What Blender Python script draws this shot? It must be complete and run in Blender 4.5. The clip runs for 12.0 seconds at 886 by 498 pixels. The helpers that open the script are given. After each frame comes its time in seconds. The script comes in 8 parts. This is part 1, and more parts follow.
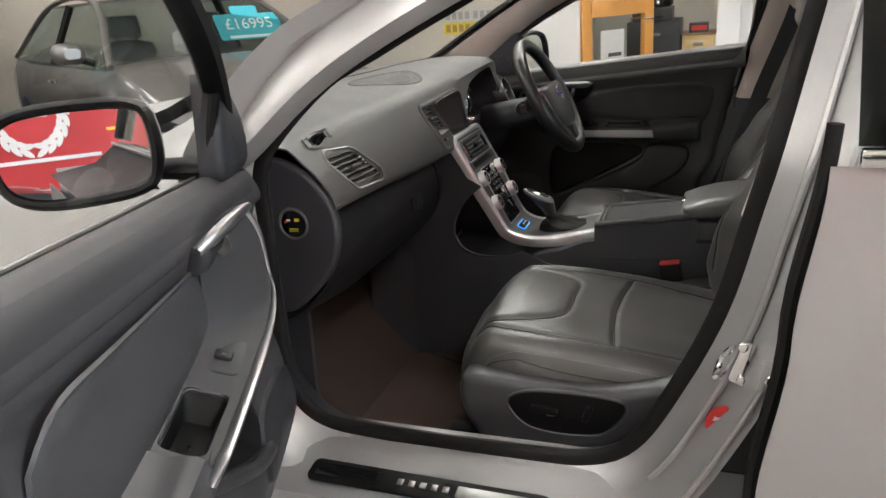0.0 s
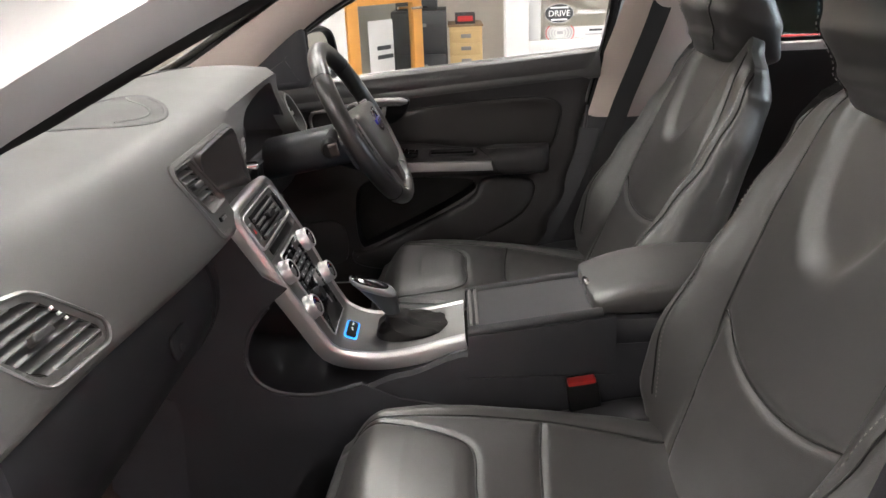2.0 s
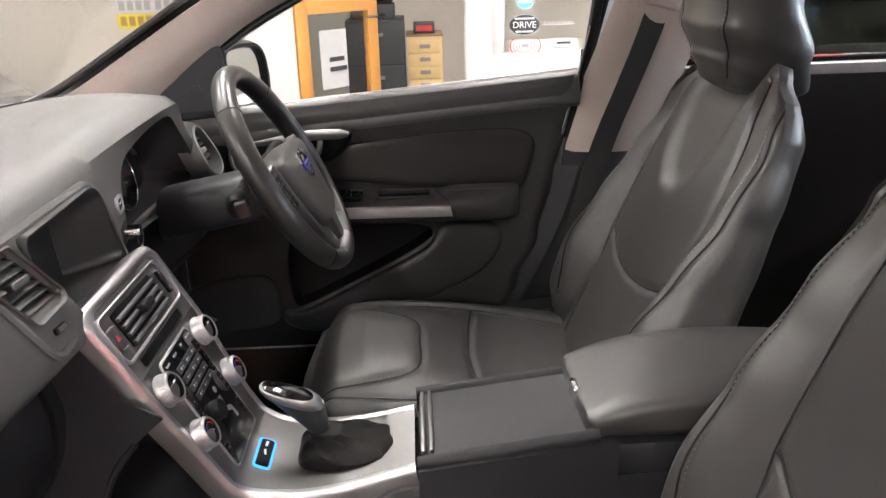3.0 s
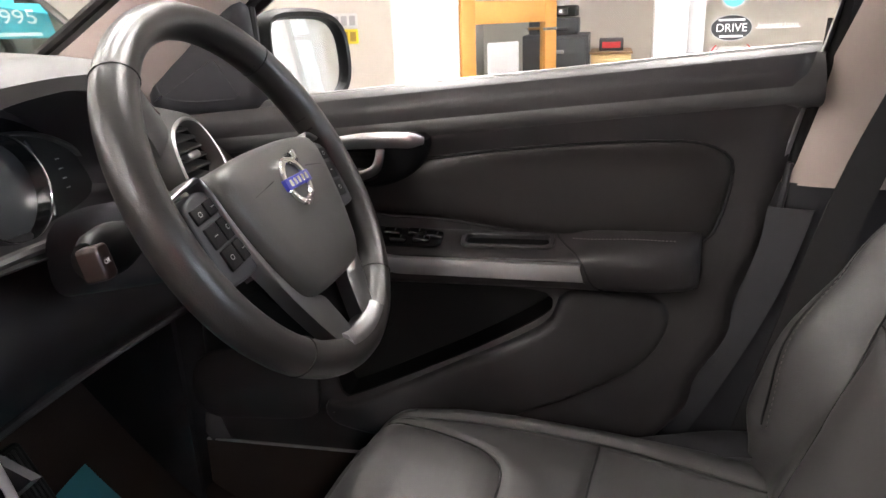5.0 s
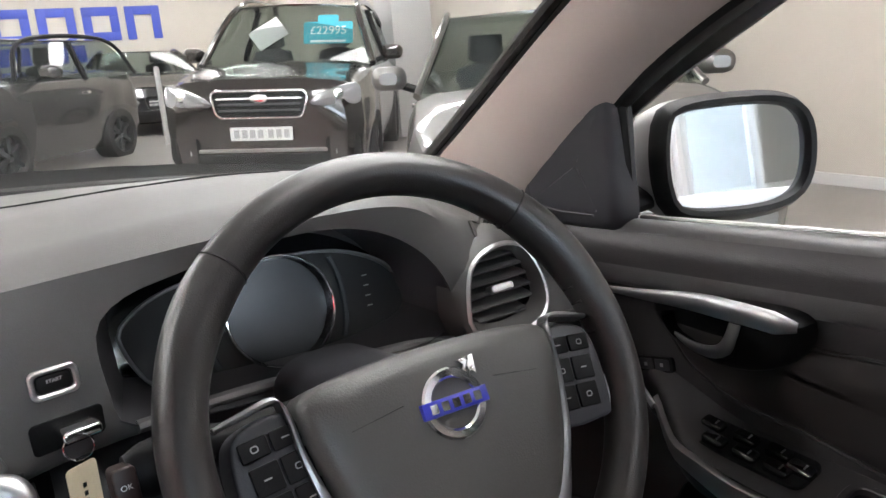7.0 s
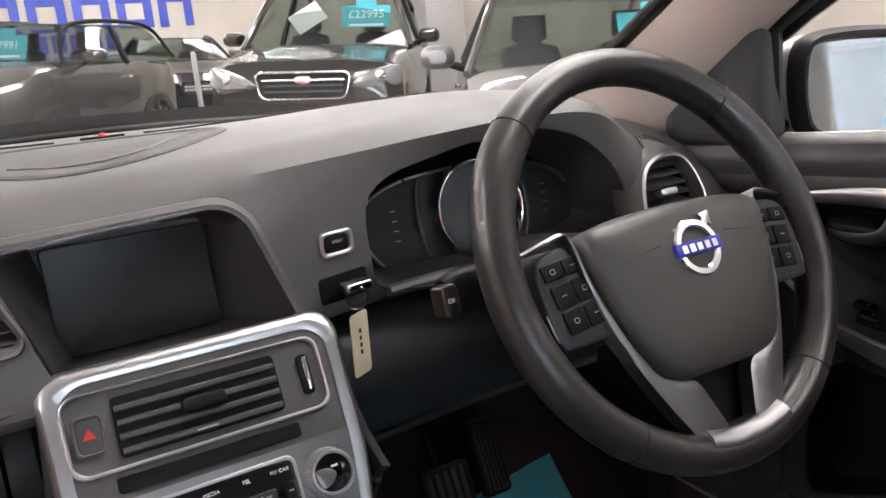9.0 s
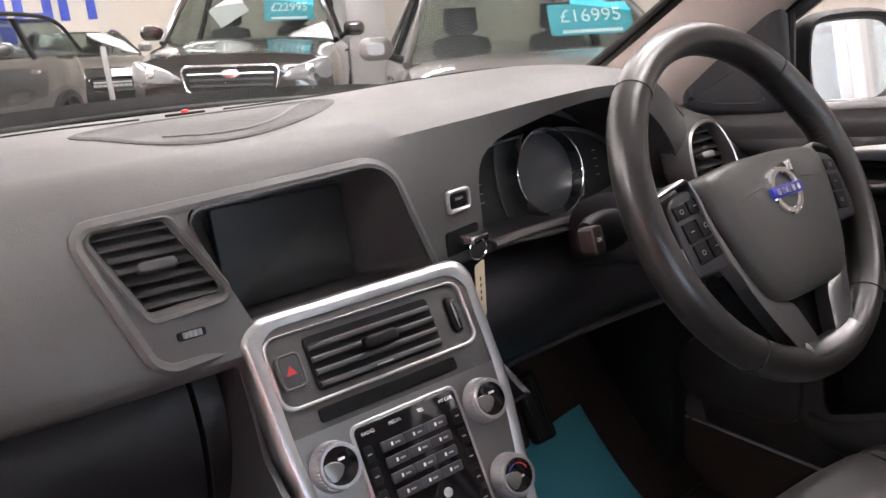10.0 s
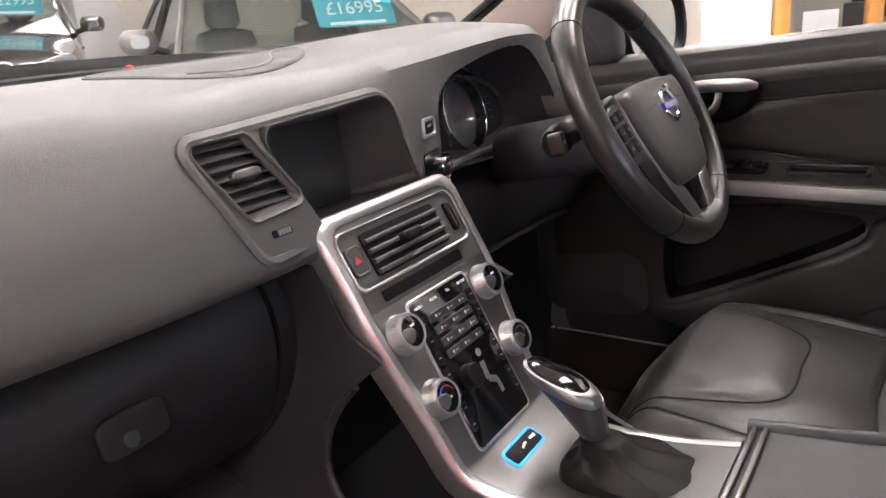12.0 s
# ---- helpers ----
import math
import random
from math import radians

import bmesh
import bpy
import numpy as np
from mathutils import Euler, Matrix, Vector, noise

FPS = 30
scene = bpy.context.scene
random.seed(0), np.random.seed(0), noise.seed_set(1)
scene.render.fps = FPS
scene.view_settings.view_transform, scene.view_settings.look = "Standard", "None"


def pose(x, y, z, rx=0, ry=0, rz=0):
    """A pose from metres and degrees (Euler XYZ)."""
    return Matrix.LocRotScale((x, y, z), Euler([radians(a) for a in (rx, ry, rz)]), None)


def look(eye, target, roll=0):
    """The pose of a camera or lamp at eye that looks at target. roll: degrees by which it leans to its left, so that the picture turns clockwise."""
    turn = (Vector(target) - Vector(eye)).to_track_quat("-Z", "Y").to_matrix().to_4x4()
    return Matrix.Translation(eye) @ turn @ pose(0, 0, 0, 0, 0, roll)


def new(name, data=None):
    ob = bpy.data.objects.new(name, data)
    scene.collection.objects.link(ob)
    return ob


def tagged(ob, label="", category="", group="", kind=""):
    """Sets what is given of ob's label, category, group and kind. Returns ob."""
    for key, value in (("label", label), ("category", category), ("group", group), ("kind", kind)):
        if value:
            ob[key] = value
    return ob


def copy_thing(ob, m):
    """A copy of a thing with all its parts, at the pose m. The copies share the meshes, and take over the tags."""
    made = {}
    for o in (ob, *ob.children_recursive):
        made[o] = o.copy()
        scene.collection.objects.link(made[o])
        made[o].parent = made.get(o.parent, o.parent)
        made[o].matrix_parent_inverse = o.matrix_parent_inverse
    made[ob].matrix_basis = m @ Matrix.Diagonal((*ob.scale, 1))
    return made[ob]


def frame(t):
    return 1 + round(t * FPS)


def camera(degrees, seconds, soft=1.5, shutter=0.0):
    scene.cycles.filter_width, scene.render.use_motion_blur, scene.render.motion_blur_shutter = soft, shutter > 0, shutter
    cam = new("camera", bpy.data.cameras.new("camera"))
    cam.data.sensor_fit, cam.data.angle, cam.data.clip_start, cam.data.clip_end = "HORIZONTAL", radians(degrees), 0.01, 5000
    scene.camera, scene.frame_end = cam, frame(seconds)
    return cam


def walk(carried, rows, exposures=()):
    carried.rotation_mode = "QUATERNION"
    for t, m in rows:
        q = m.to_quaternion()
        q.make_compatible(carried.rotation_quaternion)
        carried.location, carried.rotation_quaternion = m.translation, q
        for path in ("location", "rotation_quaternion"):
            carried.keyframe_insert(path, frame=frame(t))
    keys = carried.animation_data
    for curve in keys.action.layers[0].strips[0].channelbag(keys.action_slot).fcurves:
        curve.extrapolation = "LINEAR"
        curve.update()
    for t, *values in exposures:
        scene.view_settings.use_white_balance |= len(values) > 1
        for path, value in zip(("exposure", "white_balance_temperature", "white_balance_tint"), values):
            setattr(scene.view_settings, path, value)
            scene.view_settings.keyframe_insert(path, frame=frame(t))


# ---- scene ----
cam = camera(61.0, 12.0)

PATH = [
    (0, (-1.887, -0.436, 1.245), (-0.109, 0.227, 0.613), -4.2),
    (0.5, (-1.717, -0.335, 1.227), (0.102, 0.177, 0.571), -3.8),
    (1, (-1.517, -0.276, 1.244), (0.332, 0.069, 0.564), -3.4),
    (1.5, (-1.343, -0.189, 1.245), (0.524, -0.014, 0.55), -2.8),
    (2, (-1.187, -0.156, 1.243), (0.686, -0.121, 0.543), -2.3),
    (2.5, (-1.0, -0.164, 1.249), (0.875, -0.225, 0.555), -1.8),
    (4.3, (-0.501, -0.232, 1.152), (1.397, -0.226, 0.522), -1.3),
    (4.5, (-0.43, -0.24, 1.137), (1.471, -0.185, 0.519), -1.3),
    (5, (-0.262, -0.278, 1.093), (1.601, 0.138, 0.496), -2.0),
    (5.5, (-0.064, -0.335, 1.039), (1.646, 0.53, 0.465), -3.2),
    (6, (0.111, -0.426, 1.066), (1.479, 0.933, 0.536), -5.3),
    (6.5, (0.133, -0.368, 1.172), (1.307, 1.169, 0.661), -4.0),
    (7, (0.132, -0.4, 1.179), (1.125, 1.262, 0.678), -4.3),
    (7.2, (0.126, -0.407, 1.152), (1.083, 1.277, 0.655), -4.2),
    (8.8, (-0.067, -0.416, 1.114), (0.895, 1.26, 0.597), -4.2),
    (9, (-0.099, -0.412, 1.125), (0.85, 1.27, 0.604), -4.4),
    (9.5, (-0.202, -0.395, 1.131), (0.808, 1.246, 0.598), -4.6),
    (10, (-0.311, -0.37, 1.121), (0.826, 1.181, 0.57), -4.6),
    (10.5, (-0.412, -0.367, 1.064), (0.857, 1.071, 0.498), -4.9),
    (11, (-0.476, -0.347, 1.012), (0.922, 0.938, 0.386), -4.3),
    (11.5, (-0.537, -0.325, 1.009), (0.953, 0.87, 0.415), -4.9),
    (12, (-0.601, -0.295, 1.089), (0.975, 0.78, 0.487), -4.8),
]
EXPOSURE = [(0, 0.12, 6500, 8), (1, 0.30, 6500, 8), (2.5, 0.84, 6520, 13), (4.5, 1.06, 6550, 15), (5.5, 1.22, 6600, 15), (6.5, 0.92, 6450, 15), (7, 0.74, 6250, 12), (9, 0.78, 6480, 17), (10.5, 0.92, 6480, 19), (12, 0.96, 6600, 18)]
walk(cam, [(t, look(eye, target, roll)) for t, eye, target, roll in PATH], EXPOSURE)

import functools

# ---- small builders ----
V = Vector
GROUND = -0.05


def part(name, bm, material, parent=None, label="", sharp=38.0):
    """One mesh object, its origin at its middle, under a thing or a part."""
    bmesh.ops.recalc_face_normals(bm, faces=bm.faces)
    co = [v.co for v in bm.verts]
    mid = sum(co, V()) / max(1, len(co))
    bmesh.ops.translate(bm, verts=bm.verts, vec=-mid)
    me = bpy.data.meshes.new(name)
    bm.to_mesh(me)
    bm.free()
    me.materials.append(material)
    me.polygons.foreach_set("use_smooth", [True] * len(me.polygons))
    me.set_sharp_from_angle(angle=radians(sharp))
    ob = new(name, me)
    ob.location = mid
    if parent:
        ob.parent = parent
        ob.matrix_parent_inverse = world_of(parent).inverted()
    if label:
        tagged(ob, label)
    return ob


def world_of(ob):
    m = Matrix.LocRotScale(ob.location, ob.rotation_euler, ob.scale)
    return world_of(ob.parent) @ ob.matrix_parent_inverse @ m if ob.parent else m


def thing(name, base, label, category, group="", kind=""):
    ob = new(name)
    ob.empty_display_size = 0.1
    ob.location = base
    return tagged(ob, label, category, group, kind)


def solid(name, bm, material, label, category, kind="", group="", sharp=38.0):
    return tagged(part(name, bm, material, None, "", sharp), label, category, group, kind)


def spline(keys, n):
    """n points on a smooth curve through the keys."""
    k = np.array(keys, float)
    m = len(k)
    seg = np.r_[0, np.cumsum(np.linalg.norm(np.diff(k, axis=0), axis=1))]
    out = []
    for s in np.linspace(0, seg[-1], n):
        i = min(max(int(np.searchsorted(seg, s)) - 1, 0), m - 2)
        t = (s - seg[i]) / max(seg[i + 1] - seg[i], 1e-9)
        p0 = k[i - 1] if i > 0 else 2 * k[0] - k[1]
        p1, p2 = k[i], k[i + 1]
        p3 = k[i + 2] if i + 2 < m else 2 * k[-1] - k[-2]
        out.append(0.5 * (2 * p1 + (p2 - p0) * t + (2 * p0 - 5 * p1 + 4 * p2 - p3) * t * t + (3 * p1 - p0 - 3 * p2 + p3) * t ** 3))
    return np.array(out)


def key(x, xs, vs):
    """Smooth value at x between keyed values."""
    if x <= xs[0]:
        return vs[0]
    if x >= xs[-1]:
        return vs[-1]
    i = max(j for j in range(len(xs)) if xs[j] <= x)
    t = (x - xs[i]) / (xs[i + 1] - xs[i])
    t = t * t * (3 - 2 * t)
    return vs[i] * (1 - t) + vs[i + 1] * t


def loft(rings, ring_closed=True, caps=True, ends_closed=False):
    bm = bmesh.new()
    rows = [[bm.verts.new(p) for p in r] for r in rings]
    n = len(rows[0])
    pairs = list(zip(rows, rows[1:])) + ([(rows[-1], rows[0])] if ends_closed else [])
    for a, b in pairs:
        for i in range(n if ring_closed else n - 1):
            j = (i + 1) % n
            bm.faces.new((a[i], a[j], b[j], b[i]))
    if caps and ring_closed and not ends_closed:
        bm.faces.new(list(reversed(rows[0])))
        bm.faces.new(rows[-1])
    return bm


def thick(bm, t):
    """Gives an open sheet a thickness."""
    bmesh.ops.recalc_face_normals(bm, faces=bm.faces)
    bmesh.ops.solidify(bm, geom=list(bm.faces), thickness=t)
    return bm


def sheet(fn, nu, nv, t=0.0):
    """A sheet of fn(u, v), u and v from 0 to 1."""
    bm = loft([[fn(i / nu, j / nv) for i in range(nu + 1)] for j in range(nv + 1)], False, False)
    return thick(bm, t) if t else bm


def tube(path, r, seg=10, closed=False, flat=1.0, up=(0, 0, 1), caps=True):
    """A round bar along a path; flat squeezes it along the up direction."""
    p = [V(q) for q in path]
    rings = []
    n = len(p)
    for i in range(n):
        a, b = (p[i - 1], p[(i + 1) % n]) if closed else (p[max(i - 1, 0)], p[min(i + 1, n - 1)])
        d = (b - a).normalized()
        u = V(up)
        s = d.cross(u)
        if s.length < 1e-4:
            s = d.cross(V((1, 0, 0)))
        s.normalize()
        u = s.cross(d)
        rr = r[i] if isinstance(r, (list, tuple, np.ndarray)) else r
        rings.append([p[i] + rr * (math.cos(w) * s + flat * math.sin(w) * u) for w in (2 * math.pi * k / seg for k in range(seg))])
    return loft(rings, True, caps, closed)


def box(x0, x1, y0, y1, z0, z1, bevel=0.0, seg=2):
    bm = bmesh.new()
    bmesh.ops.create_cube(bm, size=1)
    bmesh.ops.scale(bm, vec=(x1 - x0, y1 - y0, z1 - z0), verts=bm.verts)
    bmesh.ops.translate(bm, vec=((x0 + x1) / 2, (y0 + y1) / 2, (z0 + z1) / 2), verts=bm.verts)
    if bevel:
        bmesh.ops.bevel(bm, geom=list(bm.edges), offset=bevel, segments=seg, affect="EDGES", profile=0.5)
    return bm


def rounded(w, h, r, n=6, cx=0.0, cy=0.0):
    """Outline of a rounded rectangle, anticlockwise."""
    pts = []
    r = min(r, w / 2 - 1e-5, h / 2 - 1e-5)
    for k, (sx, sy) in enumerate(((1, -1), (1, 1), (-1, 1), (-1, -1))):
        ox, oy = cx + sx * (w / 2 - r), cy + sy * (h / 2 - r)
        for i in range(n + 1):
            a = math.pi / 2 * (k - 1 + i / n)
            pts.append((ox + r * math.cos(a), oy + r * math.sin(a)))
    return pts


def blob(keys, n):
    """A smooth closed outline through a few keys."""
    k = list(keys)
    m = len(k)
    ext = spline(k[-2:] + k + k[:3], 400)
    d = np.r_[0, np.cumsum(np.linalg.norm(np.diff(ext, axis=0), axis=1))]
    full = np.array(k[-2:] + k + k[:3])
    a = np.argmin(np.linalg.norm(ext - full[2], axis=1)[:250])
    b = a + 20 + np.argmin(np.linalg.norm(ext - full[2 + m], axis=1)[a + 20:])
    s = np.linspace(d[a], d[b], n, endpoint=False)
    return [(float(np.interp(q, d, ext[:, 0])), float(np.interp(q, d, ext[:, 1]))) for q in s]


def shrink(outline, t):
    """The outline moved inwards by t."""
    o = np.array(outline, float)
    nx, pv = np.roll(o, -1, 0), np.roll(o, 1, 0)
    d = nx - pv
    d /= np.maximum(np.linalg.norm(d, axis=1, keepdims=True), 1e-9)
    area = np.sum(o[:, 0] * nx[:, 1] - nx[:, 0] * o[:, 1])
    n = np.c_[-d[:, 1], d[:, 0]] * (1 if area > 0 else -1)
    return [tuple(p) for p in o + n * t]


def plate(outline, z0, z1, edge=0.0, dome=0.0):
    """A flat piece with a softened front edge, front towards +z."""
    rings = [[(x, y, z0) for x, y in outline]]
    if edge:
        for a in (0, 30, 60, 90):
            o = shrink(outline, edge * (1 - math.cos(radians(a))))
            rings.append([(x, y, z1 - edge + edge * math.sin(radians(a))) for x, y in o])
    else:
        rings.append([(x, y, z1) for x, y in outline])
    if dome:
        o = np.array([(x, y) for x, y, _ in rings[-1]])
        c = o.mean(0)
        z = rings[-1][0][2]
        for s in (0.75, 0.5, 0.25, 0.04):
            rings.append([(c[0] + (x - c[0]) * s, c[1] + (y - c[1]) * s, z + dome * (1 - s * s)) for x, y in o])
    return loft(rings)


def hoop(outer, inner, z0, z1, edge=0.001):
    """A flat ring between two outlines with the same count."""
    e_out, e_in = shrink(outer, edge), shrink(inner, -edge)
    rings = [[(x, y, z0) for x, y in outer], [(x, y, z1 - edge) for x, y in outer], [(x, y, z1) for x, y in e_out],
             [(x, y, z1) for x, y in e_in], [(x, y, z1 - edge) for x, y in inner], [(x, y, z0) for x, y in inner]]
    return loft(rings, True, False, True)


def disc(r, z0, z1, n=32, edge=0.0, dome=0.0):
    return plate([(r * math.cos(a), r * math.sin(a)) for a in (2 * math.pi * i / n for i in range(n))], z0, z1, edge, dome)


def lathe(profile, n=32):
    """A turned piece: (radius, height) rows."""
    return loft([[(r * math.cos(a), r * math.sin(a), z) for a in (2 * math.pi * i / n for i in range(n))] for r, z in profile])


def basis(o, ex, ey):
    """The matrix that carries x, y, z to ex, ey (made square) and their normal, at o."""
    ex = V(ex).normalized()
    ez = ex.cross(V(ey)).normalized()
    ey = ez.cross(ex)
    m = Matrix((ex, ey, ez)).transposed().to_4x4()
    m.translation = V(o)
    return m


def put(bm, m):
    bmesh.ops.transform(bm, matrix=m, verts=bm.verts)
    return bm


def join(*bms):
    out = bms[0]
    for b in bms[1:]:
        me = bpy.data.meshes.new("tmp")
        b.to_mesh(me)
        b.free()
        out.from_mesh(me)
        bpy.data.meshes.remove(me)
    return out


def letters(text, size, depth=0.0004, align="CENTER"):
    cu = bpy.data.curves.new("tmp", "FONT")
    cu.body, cu.size, cu.extrude, cu.align_x, cu.align_y = text, size, depth, align, "CENTER"
    ob = new("tmp", cu)
    dg = bpy.context.evaluated_depsgraph_get()
    me = bpy.data.meshes.new_from_object(ob.evaluated_get(dg))
    bm = bmesh.new()
    bm.from_mesh(me)
    bpy.data.objects.remove(ob)
    bpy.data.meshes.remove(me)
    bpy.data.curves.remove(cu)
    return bm


def cut(ob, bm):
    """Cuts the solid bm out of the mesh object, for good."""
    bmesh.ops.recalc_face_normals(bm, faces=bm.faces)
    me = bpy.data.meshes.new("tmp")
    bm.to_mesh(me)
    bm.free()
    tool = new("tmp", me)
    tool.matrix_world = Matrix.Identity(4)
    mod = ob.modifiers.new("cut", "BOOLEAN")
    mod.operation, mod.object, mod.solver = "DIFFERENCE", tool, "EXACT"
    dg = bpy.context.evaluated_depsgraph_get()
    dg.update()
    made = bpy.data.meshes.new_from_object(ob.evaluated_get(dg))
    ob.modifiers.clear()
    ob.data = made
    bpy.data.objects.remove(tool)
    made.polygons.foreach_set("use_smooth", [True] * len(made.polygons))
    made.set_sharp_from_angle(angle=radians(38))


# ---- light ----
world = bpy.data.worlds.new("world")
scene.world = world
world.use_nodes = True
bg = world.node_tree.nodes["Background"]
bg.inputs[0].default_value = (0.75, 0.87, 1.0, 1)
bg.inputs[1].default_value = 0.6


def area_lamp(name, m, sx, sy, watts, colour):
    la = bpy.data.lights.new(name, "AREA")
    la.shape, la.size, la.size_y, la.energy, la.color = "RECTANGLE", sx, sy, watts, colour
    ob = new(name, la)
    ob.matrix_world = m
    return ob


# ---- materials ----
def material(name, colour, rough=0.5, metal=0.0, grain=0.0, grain_size=400.0, bump=0.0, bump_size=600.0, stain=0.08, coat=0.0, coat_rough=0.05, cells=False, sheen=0.0, emit=None, power=0.0, spec=0.5):
    """A surface with fine grain, slow stains, uneven gloss and a fine relief."""
    ma = bpy.data.materials.new(name)
    ma.use_nodes = True
    nt = ma.node_tree
    b = nt.nodes["Principled BSDF"]
    b.inputs["Metallic"].default_value = metal
    b.inputs["Coat Weight"].default_value = coat
    b.inputs["Coat Roughness"].default_value = coat_rough
    b.inputs["Specular IOR Level"].default_value = spec
    b.inputs["Sheen Weight"].default_value = sheen
    tc = nt.nodes.new("ShaderNodeTexCoord")
    slow = nt.nodes.new("ShaderNodeTexNoise")
    slow.inputs["Scale"].default_value, slow.inputs["Detail"].default_value = 7.0, 4
    fine = nt.nodes.new("ShaderNodeTexNoise")
    fine.inputs["Scale"].default_value, fine.inputs["Detail"].default_value = grain_size, 2
    nt.links.new(tc.outputs["Object"], slow.inputs["Vector"])
    nt.links.new(tc.outputs["Object"], fine.inputs["Vector"])
    add = nt.nodes.new("ShaderNodeMath")
    add.operation = "MULTIPLY_ADD"
    nt.links.new(slow.outputs["Fac"], add.inputs[0])
    add.inputs[1].default_value = 2 * stain
    add.inputs[2].default_value = 1.0 - stain
    add2 = nt.nodes.new("ShaderNodeMath")
    add2.operation = "MULTIPLY_ADD"
    nt.links.new(fine.outputs["Fac"], add2.inputs[0])
    add2.inputs[1].default_value = 2 * grain
    add2.inputs[2].default_value = -grain
    tot = nt.nodes.new("ShaderNodeMath")
    nt.links.new(add.outputs[0], tot.inputs[0])
    nt.links.new(add2.outputs[0], tot.inputs[1])
    mix = nt.nodes.new("ShaderNodeVectorMath")
    mix.operation = "SCALE"
    mix.inputs[0].default_value = colour[:3]
    nt.links.new(tot.outputs[0], mix.inputs["Scale"])
    nt.links.new(mix.outputs[0], b.inputs["Base Color"])
    ro = nt.nodes.new("ShaderNodeMapRange")
    nt.links.new(slow.outputs["Fac"], ro.inputs["Value"])
    ro.inputs["From Min"].default_value, ro.inputs["From Max"].default_value = 0.3, 0.7
    ro.inputs["To Min"].default_value, ro.inputs["To Max"].default_value = rough * 0.88, min(1.0, rough * 1.12)
    nt.links.new(ro.outputs[0], b.inputs["Roughness"])
    if bump:
        if cells:
            te = nt.nodes.new("ShaderNodeTexVoronoi")
            te.feature = "DISTANCE_TO_EDGE"
            te.inputs["Scale"].default_value = bump_size
            out = te.outputs["Distance"]
        else:
            te = nt.nodes.new("ShaderNodeTexNoise")
            te.inputs["Scale"].default_value, te.inputs["Detail"].default_value = bump_size, 2
            out = te.outputs["Fac"]
        nt.links.new(tc.outputs["Object"], te.inputs["Vector"])
        bu = nt.nodes.new("ShaderNodeBump")
        bu.inputs["Strength"].default_value, bu.inputs["Distance"].default_value = bump, 0.0006
        nt.links.new(out, bu.inputs["Height"])
        nt.links.new(bu.outputs[0], b.inputs["Normal"])
    if emit:
        b.inputs["Emission Color"].default_value = (*emit, 1)
        b.inputs["Emission Strength"].default_value = power
    return ma


def glass(name, tint=(1, 1, 1), rough=0.0):
    """A clear pane that mirrors more the flatter it is seen."""
    ma = bpy.data.materials.new(name)
    ma.use_nodes = True
    nt = ma.node_tree
    nt.nodes.remove(nt.nodes["Principled BSDF"])
    tr = nt.nodes.new("ShaderNodeBsdfTransparent")
    tr.inputs[0].default_value = (*tint, 1)
    gl = nt.nodes.new("ShaderNodeBsdfGlossy")
    gl.inputs["Roughness"].default_value = rough
    lw = nt.nodes.new("ShaderNodeLayerWeight")
    lw.inputs["Blend"].default_value = 0.5
    po = nt.nodes.new("ShaderNodeMath")
    po.operation = "POWER"
    po.inputs[1].default_value = 5.0
    nt.links.new(lw.outputs["Facing"], po.inputs[0])
    ad = nt.nodes.new("ShaderNodeMath")
    ad.operation = "MULTIPLY_ADD"
    ad.inputs[1].default_value, ad.inputs[2].default_value = 0.5, 0.025
    nt.links.new(po.outputs[0], ad.inputs[0])
    mx = nt.nodes.new("ShaderNodeMixShader")
    nt.links.new(ad.outputs[0], mx.inputs[0])
    nt.links.new(tr.outputs[0], mx.inputs[1])
    nt.links.new(gl.outputs[0], mx.inputs[2])
    nt.links.new(mx.outputs[0], nt.nodes["Material Output"].inputs[0])
    return ma


DASH = material("soft_dash_plastic", (0.074, 0.0718, 0.0695), 0.50, grain=0.06, bump=0.35, bump_size=900, stain=0.10)
DARK = material("dark_cabin_plastic", (0.0250, 0.0252, 0.0290), 0.44, spec=0.42, grain=0.06, bump=0.3, bump_size=900)
GREY = material("grey_door_plastic", (0.0413, 0.0406, 0.0438), 0.44, grain=0.05, bump=0.3, bump_size=900)
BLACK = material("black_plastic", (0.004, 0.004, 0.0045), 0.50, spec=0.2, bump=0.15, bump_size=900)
GLOSS = material("gloss_black", (0.006, 0.006, 0.007), 0.08, coat=0.5, stain=0.02)
LEATHER = material("grey_black_leather", (0.0481, 0.0461, 0.0449), 0.42, spec=0.6, coat=0.55, coat_rough=0.36, grain=0.05, bump=0.35, bump_size=420, cells=True, stain=0.12)
RIMHIDE = material("wheel_leather", (0.020, 0.0182, 0.0172), 0.33, spec=0.6, bump=0.25, bump_size=500, cells=True)
SEAM = material("seam_groove", (0.007, 0.007, 0.007), 0.7)
STITCH = material("stitching_thread", (0.20, 0.19, 0.18), 0.7)
# silver and aluminium darkened in colour for a shadow over the console
SILVER = material("satin_silver_trim", (0.55, 0.545, 0.55), 0.36, metal=1.0, stain=0.04)
ALU = material("brushed_aluminium", (0.26, 0.255, 0.252), 0.38, metal=1.0, grain=0.05, grain_size=900, stain=0.04)
CHROME = material("chrome", (0.80, 0.80, 0.81), 0.08, metal=1.0, stain=0.02)
PAINT = material("silver_car_paint", (0.4144, 0.4099, 0.4099), 0.44, metal=0.65, coat=0.2, grain=0.05, grain_size=2500, stain=0.03)
RUBBER = material("rubber_seal", (0.008, 0.0078, 0.0078), 0.65, spec=0.2, bump=0.2, bump_size=300)
